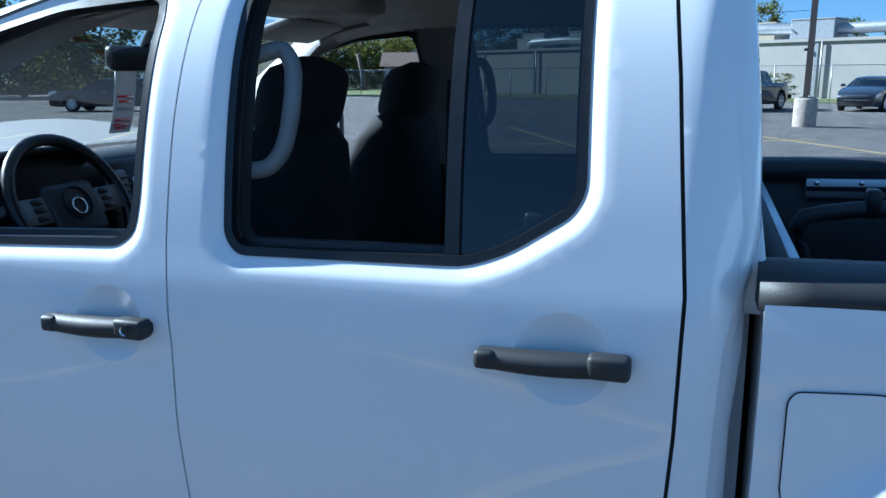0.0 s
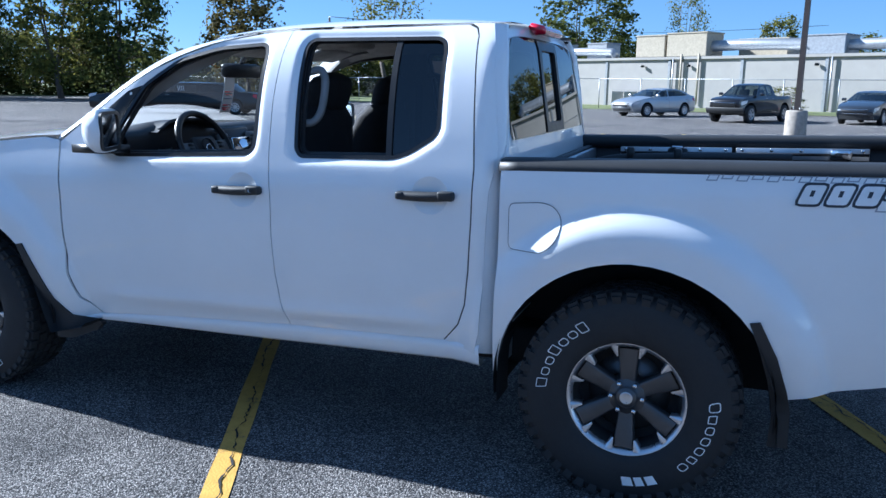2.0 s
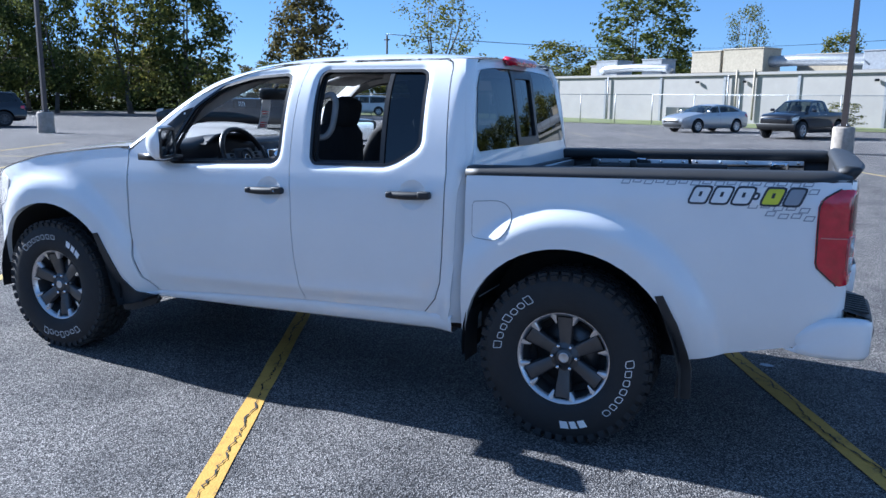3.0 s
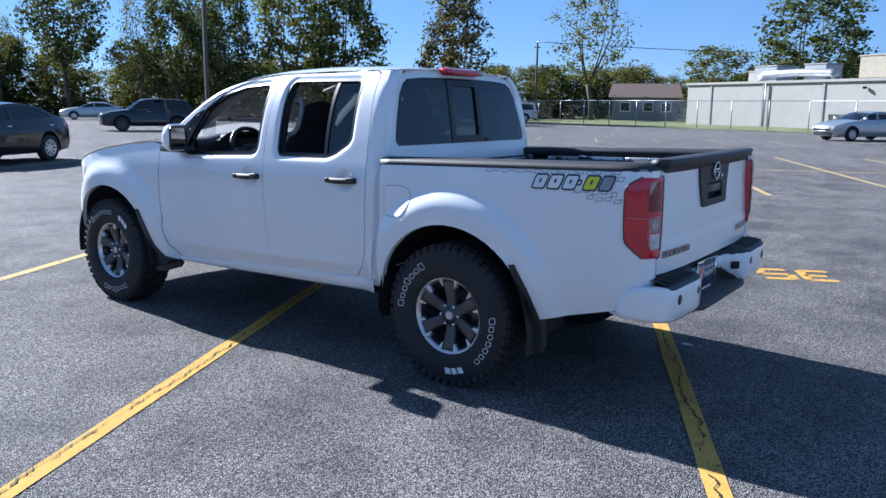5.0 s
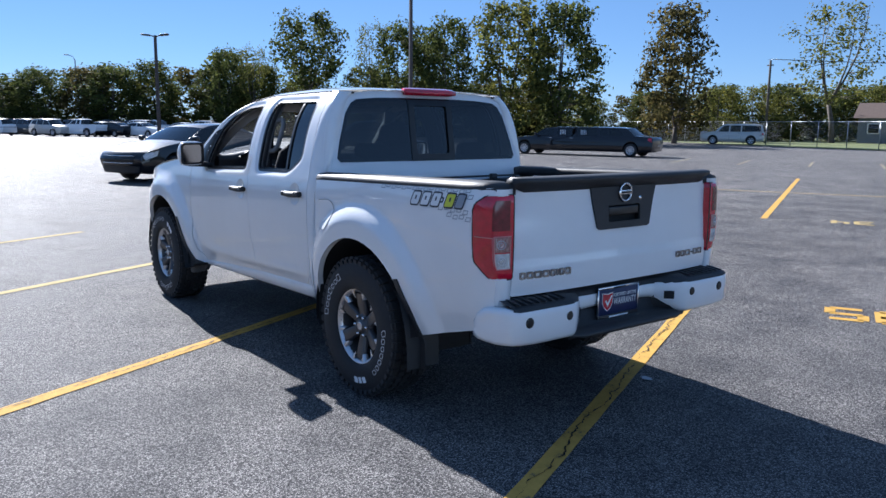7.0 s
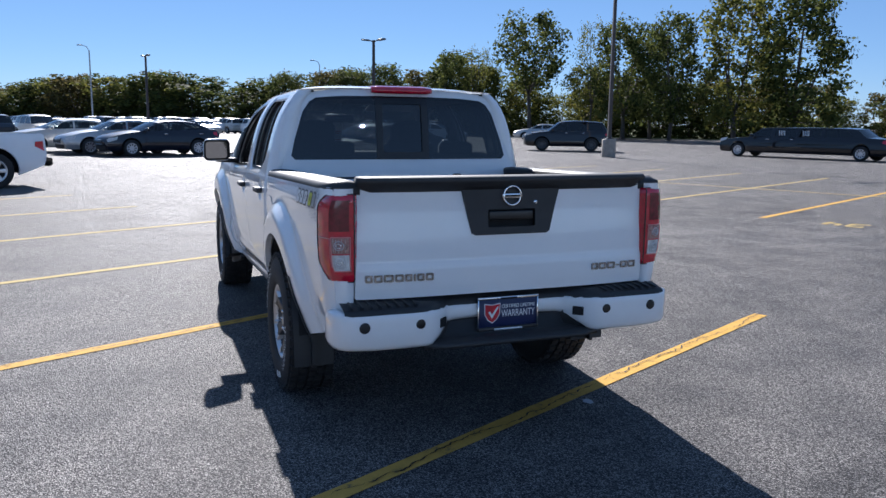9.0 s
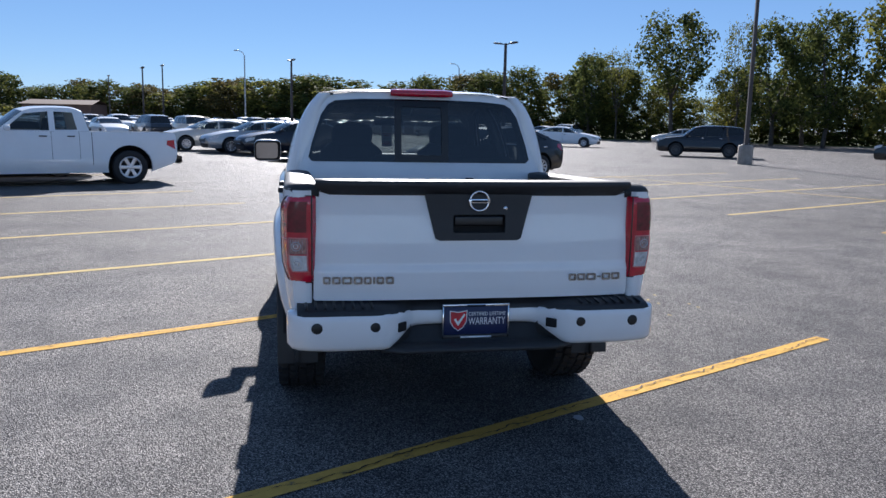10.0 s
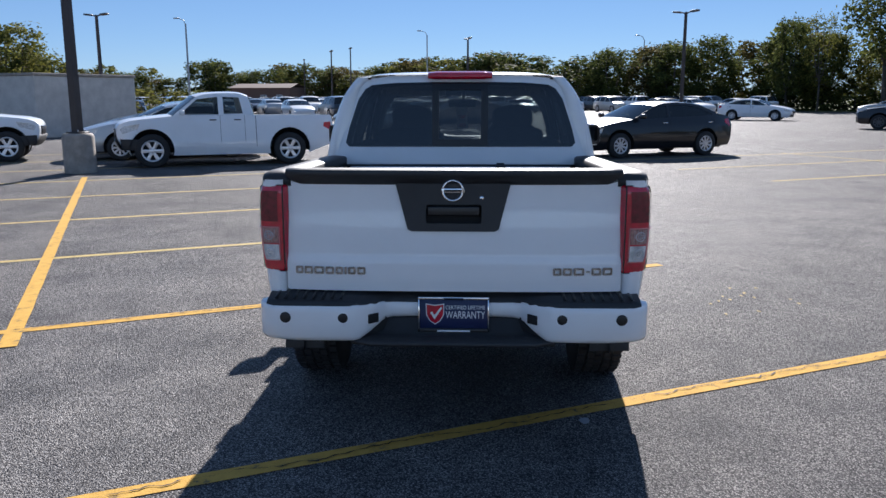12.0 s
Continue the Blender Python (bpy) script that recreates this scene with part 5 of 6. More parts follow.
            part("handle_cup", sheet(CUPS[0 if key else 1], .014,
                 lambda u, v, c=(x0 + .13, zz), s=side: (u, s * (half(u, v) - .020 * max(0, 1 - ((u - c[0]) / .075) ** 2 - ((v - c[1]) / .072) ** 2)), v)), WHITE, door)
            rows = []
            for i in range(15):
                t = i / 14
                xx = x0 + (x1 - x0) * t
                bow = .030 + .016 * math.sin(math.pi * t)
                hh = .0165 + .003 * math.sin(math.pi * t) - (.004 if i in (0, 14) else 0)
                zc = zz + RAKE * (xx - (x0 + x1) / 2) - .003 * math.sin(math.pi * t)
                rows.append([(xx, side * (y + bow * .1 + bow * math.cos(a) * .5 + .008), zc + hh * math.sin(a)) for a in [2 * math.pi * k / 12 for k in range(12)]])
            h = part("door_handle", loft(rows, close=True, caps=True), PLASTIC, door, "black plastic pull handle")
            part("handle_base", box(.062, .034, .036, .008, 3, pose(x1 - .030, side * (y + .018), zz + .004)), PLASTIC, h)
            part("handle_base", box(.035, .034, .030, .008, 3, pose(x0 + .016, side * (y + .014), zz - .003)), PLASTIC, h)
            if key and side < 0:
                part("keyhole", moved(lathe([(0, .0), (.004, .0), (.004, .008), (0, .0095)], 20), pose(x1 - .033, side * (y + .038), zz + .004)), CHROME, h)
        # inside of the doors
        part("door_card", sheet([(-2.42, .50), (-1.50, .52), (-1.52, 1.19), (-2.32, 1.165), (-2.40, 1.0)], .08, on_side(side, off=-.085), rim=inn), DASH, fd)
        part("door_card", sheet([(-1.42, .52), (-.78, .54), (-.66, .8), (-.66, 1.24), (-.85, 1.22), (-1.40, 1.2)], .08, on_side(side, off=-.085), rim=inn), DASH, rd)
        # pillars between the doors, seen from inside
        part("centre_pillar", sheet([(-1.60, .50), (-1.36, .50), (-1.39, 1.70), (-1.57, 1.70)], .06, on_side(side, off=-.045), rim=inn), GREYPLASTIC, truck)
        part("mudflap", loft([[(AX + dx, side * yy, zz) for yy in (.93, .80, .72)] for AX in [0] for dx, zz in ((.395, .715), (.445, .62), (.49, .50), (.51, .40), (.515, .27))]), PLASTIC, truck, "black rubber mudflap")
        part("mudflap", loft([[(-3.198 + dx, side * yy, zz) for yy in (.93, .80, .72)] for dx, zz in ((.37, .745), (.42, .62), (.455, .50), (.49, .40), (.515, .33), (.70, .375), (.73, .40))]), PLASTIC, truck, "black rubber mudflap")
        part("mudflap", loft([[(dx, side * yy, zz) for yy in (.885, .80, .72)] for dx, zz in ((-.47, .56), (-.49, .48), (-.495, .36), (-.49, .30))]), PLASTIC, truck, "black rubber mudflap")
        part("mudflap", sheet([(.392, .735), (.425, .742), (.490, .615), (.535, .48), (.552, .40), (.556, .27), (.488, .268), (.494, .40), (.468, .52), (.432, .635)], .03, lambda x, z, s=side: (x, s * (half(x, max(z, .42), "bed") + .008), z), rim=Vector((0, -side * .02, 0))), PLASTIC, truck, "black rubber mudflap")
        part("mudflap", sheet([(-3.198 + a, b) for a, b in ((.372, .752), (.405, .758), (.468, .625), (.525, .49), (.60, .415), (.70, .392), (.735, .372), (.70, .335), (.60, .30), (.51, .295), (.488, .40), (.455, .505), (.415, .63))], .03, lambda x, z, s=side: (x, s * (half(x, max(z, .42)) + .008), z), rim=Vector((0, -side * .03, 0))), PLASTIC, truck, "black rubber mudflap")
        for xc in AXLES:
            rows = [[(xc + .505 * math.cos(a), side * y, .405 + .505 * math.sin(a)) for y in (.90, .75, .60, .48)] for a in [radians(-8 + 196 * i / 24) for i in range(25)]]
            part("wheel_well", loft(rows), DARK, truck)
            part("wheel_well_wall", sheet([(xc - .51, .35), (xc + .51, .35), (xc + .51, .95), (xc - .51, .95)], .2, lambda u, v, s=side: (u, s * .50, v)), DARK, truck)
    # roof, pillars, screens
    st = []
    for i in range(15):
        x = -.56 - 1.24 * i / 14
        ze = ROOF_EDGE(x)
        zt = curve([-1.86, -1.70, -1.5, -1.1, -.75, -.56], [1.728, 1.748, 1.772, 1.785, 1.776, 1.756])(x)
        xe = x
        st.append((x - .06 * (i / 14), x, half(x, ze) - .004, ze, zt))
    part("roof", strip(st, 22, 5.0), WHITE, truck)
    part("headliner", strip([(a, b, w - .05, ze - .06, zm - .05) for a, b, w, ze, zm in st], 14, 5.0), HEADLINER, truck, "light grey cloth headliner")
    ws = []
    for i in range(12):
        t = i / 11
        xe = -1.90 - .70 * t
        ze = ROOF_EDGE(xe) - .004
        ws.append((xe, -1.81 - .93 * t, half(xe, ze) - .060 + .0 * t, ze, 1.732 - .455 * t - .02 * math.sin(math.pi * t) * -1))
    wind = part("windshield", strip(ws, 18, 2.4), CLEARGLASS, truck, "clear curved windshield")
    wind.visible_shadow = False
    for side in (-1, 1):
        rows = []
        for i in range(19):
            t = i / 18
            xe = -1.66 - .94 * t
            ze = ROOF_EDGE(xe)
            w = half(xe, ze)
            k = .06 * smooth_step(.5, .1, t)
            b = smooth_step(.08, .45, t)
            rows.append([(xe, side * (w + .001 * b - .003 * (1 - b)), ze - .004), (xe - .005, side * (w - .012), ze + .012 * b), (xe - .012, side * (w - .035), ze + .022 * b + .002), (xe - .02 - k, side * (w - .065 - k), ze + .016 * b + k * .25), (xe + .02 - k, side * (w - .085 - k), ze - .02 + k * .3)])
        part("front_pillar", loft(rows), WHITE, truck)
        part("pillar_lining", loft([[(p[0] + .03, p[1] - side * .035, p[2] - .035) for p in r] for r in rows]), GREYPLASTIC, truck)
    hood = []
    for i in range(16):
        t = i / 15
        x = -2.60 - 1.33 * t
        ze = FENDER_TOP(x)
        hood.append((x, x - .10 * t - .02, half(x, ze) + .003, ze + .002, curve([-4.0, -3.9, -3.75, -3.5, -3.0, -2.65], [.96, 1.03, 1.11, 1.185, 1.262, 1.285])(x)))
    part("hood", strip(hood, 20, 3.2), WHITE, truck)
    front = [[(-3.97 - .06 * (1 - (j / 8 - 1) ** 2) if k < 2 else -3.93 - .11 * (1 - (j / 8 - 1) ** 2), (j / 8 - 1) * .675, z) for j in range(17)] for k, z in enumerate((.93, .70, .45, .33))]
    part("front_bumper", loft(front), WHITE, truck)
    for side in (-1, 1):
        part("headlamp", sheet([(-3.93, .80), (-3.66, .88), (-3.60, 1.02), (-3.72, 1.055), (-3.86, .985), (-3.94, .90)], .04, on_side(side, off=.004), rim=Vector((0, -side * .02, 0))), CLEARLENS, truck, "clear amber-tinted headlamp")
    # rear wall of the cab, with its sliding window
    back = mirrored([(.0, 1.16), (.795, 1.16), (.808, 1.235), (.735, 1.45), (.665, 1.655), (.635, 1.700), (.58, 1.730), (.44, 1.748), (.2, 1.755)])
    rear_x = lambda y, z: -.476 - .078 * max(0, z - 1.2) / .5 - .014 * (y / .8) ** 2 - .02 * smooth_step(1.66, 1.75, z)
    pane = mirrored([(.0, 1.300), (.715, 1.300), (.738, 1.325), (.715, 1.42), (.655, 1.60), (.61, 1.665), (.565, 1.690), (.4, 1.704), (.2, 1.708)])
    part("cab_back", sheet(back, .04, lambda y, z: (rear_x(y, z), y, z), [inset(pane, .012)], Vector((-.03, 0, 0))), WHITE, truck)
    for side in (-1, 1):
        rows = []
        for z in np.linspace(1.175, 1.738, 20):
            xe = float(np.interp(z, [1.12, 1.20, 1.28, 1.45, 1.66, 1.738], [-.547, -.532, -.528, -.548, -.575, -.600]))
            xo = float(np.interp(z, [1.12, 1.20, 1.28, 1.45, 1.66, 1.738], [-.540, -.522, -.503, -.512, -.535, -.560]))
            ya = half(xe, z, "cab")
            yb = float(np.interp(z, [1.16, 1.235, 1.45, 1.655, 1.700, 1.730], [.795, .808, .735, .665, .635, .58])) - .012
            yb = min(yb, ya - .03)
            row = [(xe - .004, ya - .001)] + [(xe + (xo - xe) * a + (rear_x(yb, z) + .003 - xe) * c, ya + (yb - ya) * b) for a, b, c in ((.55, .12, 0), (.9, .34, 0), (1, .58, 0), (.7, .82, .12), (0, 1, 1))]
            rows.append([(x, side * y, z) for x, y in row])
        part("rear_pillar", loft(rows), WHITE, truck)
    part("cab_shelf", strip([(-.50, -.50, .79, 1.165, 1.165), (-.478, -.478, .79, 1.160, 1.160), (-.462, -.462, .79, 1.135, 1.135), (-.462, -.462, .79, .60, .60)], 8, 6), WHITE, truck)
    slide = [(-.165, 1.318), (.165, 1.318), (.165, 1.685), (-.165, 1.685)]
    rg = part("rear_window", sheet(pane, .05, lambda y, z: (rear_x(y, z) + .004, y, z), [slide]), TINTGLASS, truck, "tinted rear window with a sliding centre pane")
    part("window_band", sheet(pane, .05, lambda y, z: (rear_x(y, z) + .001, y, z), [inset(pane, .020)]), TRIM, rg)
    part("slider_frame", sheet(inset(slide, -.014), .04, lambda y, z: (rear_x(y, z) + .009, y, z), [rounded([(-.135, 1.345), (.135, 1.345), (.135, 1.66), (-.135, 1.66)], .02)], Vector((-.02, 0, 0))), TRIM, rg)
    part("sliding_pane", sheet([(-.14, 1.34), (.14, 1.34), (.14, 1.665), (-.14, 1.665)], .06, lambda y, z: (rear_x(y, z) - .004, y, z)), TINTGLASS, rg)
    for s in (-1, 1):
        part("drip_moulding", box(.15, .020, .012, .003, 2, pose(-.64, s * .585, 1.735, 0, 4, 0)), TRIM, truck)
    lamp = []
    for i in range(9):
        y = -.205 + .41 * i / 8
        e = .004 if i in (0, 8) else 0
        lamp.append([(-.518 - e, y, 1.728 + e), (-.513 - e, y, 1.746), (-.524, y, 1.764 - e), (-.572, y, 1.776 - e), (-.585, y, 1.755), (-.56, y, 1.722 + e)])
    part("high_brake_lamp", loft(lamp, close=True, caps=True), REDLENS, truck, "red high-mounted brake lamp")
    # the bed
    bed_x0, bed_x1, fl = -.45, 1.075, .80
    rail_z = lambda x: 1.218 + .0425 * (x + .5) / 1.6 * 1.0
    part("bed_floor", box(bed_x1 - bed_x0, .96, .03, 0, 1, pose((bed_x0 + bed_x1) / 2, 0, fl)), LINER, truck)
    part("front_channel", box(.022, 1.40, .058, .004, 2, pose(bed_x0 + .030, 0, 1.150)), ALU, truck, "aluminium cargo tie-down channel")
    part("bed_front_wall", box(.03, 1.56, .40, .004, 1, pose(bed_x0, 0, fl + .19)), LINER, truck)
    for s in (-1, 1):
        part("wheel_box", loft([[(.52 * math.cos(a), s * y, .405 + .52 * math.sin(a)) for y in (.74, .47)] for a in [radians(48 + 84 * i / 12) for i in range(13)]]), LINER, truck)
        part("bed_floor", box(bed_x1 - .36, .28, .03, 0, 1, pose((bed_x1 + .36) / 2, s * .61, fl)), LINER, truck)
        rows = [[(x, s * .735, max(fl, .935 if abs(x) < .42 else fl)), (x, s * .735, fl + .2), (x, s * .745, rail_z(x) - .04), (x, s * .80, rail_z(x) - .02)] for x in np.linspace(bed_x0, bed_x1, 8)]
        part("bed_wall", loft(rows), LINER, truck)
        rows = []
        for x in np.linspace(-.505, 1.095, 24):
            z, t = rail_z(x), .035 * (max(0, x - .95) / .15) ** 2
            k = 1 - .75 * smooth_step(1.03, 1.10, x)
            rows.append([(x, s * yy, z + dz) for yy, dz in ((.882 - t, -.028), (.888 - t, -.010), (.880 - t, .010 * k), (.856 - t, .022 * k), (.80 - t, .026 * k), (.745, .020 * k), (.732, .010 * k), (.732, -.04))])
        bm = loft(rows, close=True, caps=True)
        part("rail_cap", bm, PLASTIC, truck, "black plastic bed rail cap")
        for x0, x1 in ((-.28, .29), (.31, .93)):
            ch = part("cargo_channel", box(x1 - x0, .022, .062, .004, 2, pose((x0 + x1) / 2, s * .728, 1.165 + .026 * (x0 + x1) / 2, 0, -1.5, 0)), ALU, truck, "aluminium cargo tie-down channel")
            part("groove", box(x1 - x0 - .004, .004, .014, 0, 1, pose((x0 + x1) / 2, s * .716, 1.165 + .026 * (x0 + x1) / 2, 0, -1.5, 0)), DARK, ch)
            for k in range(5):
                xx = x0 + .03 + (x1 - x0 - .06) * k / 4
                part("bolt", moved(lathe([(0, 0), (.004, 0), (.004, .007), (0, .009)], 10), pose(xx, s * .712, 1.184 + .026 * xx, 0, 0, 180 if s > 0 else 0)), CHROME, ch)
        for xx in (0.02, .80) if s > 0 else (.30,):
            c = part("tie_down_cleat", box(.10, .05, .055, .012, 2, pose(xx, s * .705, 1.165 + .026 * xx)), CHROME if xx > .5 else PLASTIC, truck, "tie-down cleat")
            part("cleat_loop", tube([(xx - .03, s * .69, 1.19), (xx - .02, s * .66, 1.20), (xx + .02, s * .66, 1.20), (xx + .03, s * .69, 1.19)], .008, 6), CHROME, c)
    # tailgate
    gx = lambda y, z: 1.118 + .014 * smooth_step(1.2, .90, z) + .007 * smooth_step(.905, .885, z) - .004 * smooth_step(.80, .75, z) - .03 * (y / .76) ** 4
    gate = part("tailgate", sheet(rounded([(-.760, .746), (.760, .746), (.748, 1.262), (-.748, 1.262)], .012), .02, lambda y, z: (gx(y, z), y, z), [rounded([(-.16, 1.04), (.165, 1.04), (.165, 1.165), (-.16, 1.165)], .01)], rim=Vector((-.05, 0, 0))), WHITE, truck, "white tailgate with black top cap")
    part("gate_inner", box(.02, 1.48, .5, 0, 1, pose(1.065, 0, 1.0)), LINER, gate)
    rows = []
    for i in range(25):
        y = -.748 + 1.496 * i / 24
        e = smooth_step(.748, .69, abs(y))
        b = -.035 * (y / .76) ** 4
        rows.append([(1.045, y, 1.265), (1.05, y, 1.292 - .004 * (1 - e)), (1.075, y, 1.301), (1.150 + b, y, 1.297), (1.162 + b, y, 1.288), (1.152 + b, y, 1.270), (1.122 + b, y, 1.258 - .028 * e), (1.10, y, 1.250 - .02 * e)])
    part("top_cap", loft(rows, close=True, caps=True), PLASTIC, gate, "black plastic tailgate spoiler cap")
    trim = [(-.185, 1.022), (.187, 1.022), (.205, 1.032), (.256, 1.236), (-.256, 1.236), (-.203, 1.032)]
    tr = part("handle_trim", sheet(trim, .03, lambda y, z: (gx(y, z) + .010, y, z), [rounded([(-.12, 1.058), (.128, 1.058), (.128, 1.142), (-.12, 1.142)], .01)], Vector((-.012, 0, 0))), PLASTIC, gate, "dark grey plastic handle surround")
    part("handle_recess", sheet(rounded([(-.13, 1.05), (.137, 1.05), (.137, 1.15), (-.13, 1.15)], .01), .03, lambda y, z: (gx(y, z) - .03, y, z), rim=Vector((.03, 0, 0))), DARK, tr)
    part("gate_handle", box(.022, .235, .046, .008, 3, pose(1.118, .003, 1.112)), TRIM, tr)
    part("gate_lock", moved(lathe([(0, 0), (.004, 0), (.004, .009), (0, .011)], 16), pose(1.128, .128, 1.172, 0, 0, -90)), CHROME, tr)
    bd = part("round_badge", moved(join(tube([(.045 * math.cos(a), 0, .045 * math.sin(a)) for a in [2 * math.pi * i / 32 for i in range(32)]], .006, 8, True), box(.104, .008, .022, .003, 2)), pose(1.136, 0, 1.206, 0, 0, 90)), CHROME, tr, "chrome ring badge with a bar")
    part("badge_bar", box(.003, .078, .009, 0, 1, pose(1.142, 0, 1.206)), TRIM, bd)
    # raised chrome name strips, as plain bars
    for y0, y1, widths in ((-.720, -.391, (1, 1.1, 1.25, 1.15, 1, .4, 1, 1.1)), (.447, .721, (1, 1.1, 1.25, .6, 1.15, 1.15))):
        unit, y = (y1 - y0) / sum(widths), y0
        for w in widths:
            tall = .034 if w > .7 or w < .5 else .007
            plate = rounded([(y + .003, .841 - tall / 2), (y + w * unit - .004, .841 - tall / 2), (y + w * unit - .004, .841 + tall / 2), (y + .003, .841 + tall / 2)], .006, 2)
            hole = [] if w < .7 else [rounded([(y + .012, .833), (y + w * unit - .013, .833), (y + w * unit - .013, .849), (y + .012, .849)], .003, 2)]
            part("name_bar", sheet(plate, .012, lambda u, v: (gx(u, v) + .007, u, v), hole, Vector((-.007, 0, 0))), SMOKEDCHROME, gate)
            y += w * unit
    # tail lamps
    left_x = curve([.832, .845, .87, .908, .93, 1.15, 1.175, 1.19, 1.215, 1.226], [1.082, 1.068, 1.040, 1.000, .993, .988, .996, 1.010, 1.048, 1.074])
    LAMP_Z = (.832, .845, .87, .908, .93, 1.0, 1.08, 1.15, 1.175, 1.19, 1.215, 1.226)

    def lamp_skin(s, out=0.0, heights=LAMP_Z, u0=0.0, u1=1.0, n=16):
        """Rows of the lamp's skin, from its front edge on the bed side (u 0) round to the tailgate (u 1)."""
        rows = []
        for z in heights:
            x0, q = left_x(z), .008 if z in (.832, 1.226) else 0
            fat = .004 * math.sin(math.pi * (z - .80) / .46)
            row = []
            for u in np.linspace(u0, u1, n):
                al = u * (1.115 - x0 + .085)
                y_turn = -(half(1.085, z, "bed") + .004)
                if al < 1.085 - x0:
                    x = x0 + al
                    y = -(half(x, z, "bed") + .004) - fat * smooth_step(0, .3, u) - out
                else:
                    k = (al - (1.085 - x0)) / .115 * math.pi / 2
                    x, y = 1.085 + (.036 + fat + out) * math.sin(k), -.766 - (-y_turn - .766 + fat + out) * max(0.0, math.cos(k)) ** .8
                row.append((x - q, s * -(y + q * (0 if u > .5 else 1)), z))
            rows.append(row)
        return rows

    for s in (-1, 1):
        rows = lamp_skin(s)
        rim_path = rows[0] + [r[-1] for r in rows[1:-1]] + rows[-1][::-1] + [r[0] for r in rows[-2:0:-1]]
        skin = loft(rows)
        turn_in(skin, Vector((-.03, -s * .02, 0)))
        tl = part("tail_lamp", skin, REDLENS, truck, "red tail lamp with clear lower cells")
        part("lamp_gasket", tube(rim_path, .0032, 6, True), TRIM, tl, "thin black lamp gasket")
        part("brake_lens", loft(lamp_skin(s, .0012, (1.062, 1.10, 1.14, 1.175, 1.20), .56, .95, 10)), DEEPRED, tl, "deep red brake lens")
        part("lens_line", tube(lamp_skin(s, .0012, (1.030,), .06, .60, 10)[0], .0022, 5), PALERED, tl, "paler line moulded across the lens")
        part("lens_line", tube([r[0] for r in lamp_skin(s, .0012, (.90, .95, 1.0, 1.03), .58, .58, 1)], .0016, 5), PALERED, tl)
        # two clear cells in one pale surround, each with a reflector ring
        outer = lamp_skin(s, .0018, (.884, .905, .93, .962, .99, 1.02, 1.036), .63, .96, 9)
        edge = outer[0] + [r[-1] for r in outer[1:-1]] + outer[-1][::-1] + [r[0] for r in outer[-2:0:-1]]
        part("cell_surround", tube(edge, .0030, 6, True), PALERED, tl, "pale moulded surround of the clear cells")
        for z0, z1, mt, lab in ((.963, 1.034, ROSELENS, "pinkish clear indicator cell"), (.886, .957, CLEARLENS, "clear reversing cell")):
            c = part("lens_cell", loft(lamp_skin(s, .0016, [z0 + (z1 - z0) * q / 4 for q in range(5)], .64, .95, 9)), mt, tl, lab)
            for rad, mat in ((.020, ALU), (.010, CHROME)):
                ring = [lamp_skin(s, .0020, ((z0 + z1) / 2 + rad * math.sin(a),), .795 + 4.2 * rad * math.cos(a), .795, 1)[0][0] for a in [2 * math.pi * q / 14 for q in range(14)]]
                part("reflector_ring", tube(ring, .0022, 4, True), mat, c)
            for q in range(1, 6):
                u = .64 + .31 * q / 6
                part("cell_rib", tube([r[0] for r in lamp_skin(s, .0019, (z0 + .006, (z0 + z1) / 2, z1 - .006), u, u, 1)], .0009, 4), CLEARLENS, c)
    # rear bumper
    # the corners stand proud; the middle steps back for the plate
    plan = [(.955, .845), (.97, .864), (1.01, .877), (1.07, .882), (1.14, .878), (1.190, .866), (1.216, .838), (1.227, .79), (1.230, .70), (1.233, .60), (1.234, .50), (1.232, .45), (1.222, .425), (1.19, .375), (1.15, .335), (1.118, .312), (1.107, .28), (1.105, .2), (1.105, 0)]
    top = curve([0, .30, .42, .52, .78, .86, .90], [.693, .693, .704, .702, .702, .712, .72])
    low = curve([0, .22, .31, .44, .70, .80, .90], [.620, .618, .612, .537, .535, .540, .545])
    face_x = curve([0, .28, .312, .335, .375, .425, .45, .50, .70, .79, .838, .866], [1.105, 1.107, 1.118, 1.15, 1.19, 1.222, 1.232, 1.234, 1.230, 1.227, 1.216, 1.19])
    pts = [(x, -y) for x, y in plan] + [(x, y) for x, y in reversed(plan[:-1])]
    rows = []
    for i, (x, y) in enumerate(pts):
        d = min(i, len(pts) - 1 - i)
        zt, zb = top(abs(y)), low(abs(y))
        if d < 5:
            zt = [.590, .615, .662, .698, .708][d]
            zb = [.556, .546, .541, .540, .540][d]
        rows.append([(x - .05, y * .96, zt - .002), (x - .012, y * .993, zt), (x - .003, y, zt - .010), (x, y, zt - .03), (x, y, (zt + zb) / 2), (x - .002, y, zb + .02), (x - .014, y * .99, zb), (x - .06, y * .95, zb - .002)])
    bp = part("rear_bumper", loft(rows), WHITE, truck, "white painted rear bumper with black step pads")
    rows = []
    for i in range(49):
        y = -.835 + 1.67 * i / 48
        xe, z = face_x(abs(y)), top(abs(y))
        rows.append([(1.02, y, .742), (1.02 + (xe - 1.05) * .6, y, .736), (xe - .03, y, max(z + .012, .720)), (xe - .008, y, z + .004), (xe - .006, y, z - .012)])
    pad = part("step_pad", loft(rows), PLASTIC, bp, "black ribbed plastic step pad")
    for s in (-1, 1):
        for k in range(8):
            part("tread_rib", box(.125, .013, .009, .003, 1, pose(1.145, s * (.50 + .042 * k), .734, 0, 5.5, 0)), TRIM, pad)
    rows = []
    for i in range(25):
        y = -.50 + 1.0 * i / 24
        z = low(abs(y))
        lo = min(z - .004, .52 + .02 * smooth_step(.3, .5, abs(y)))
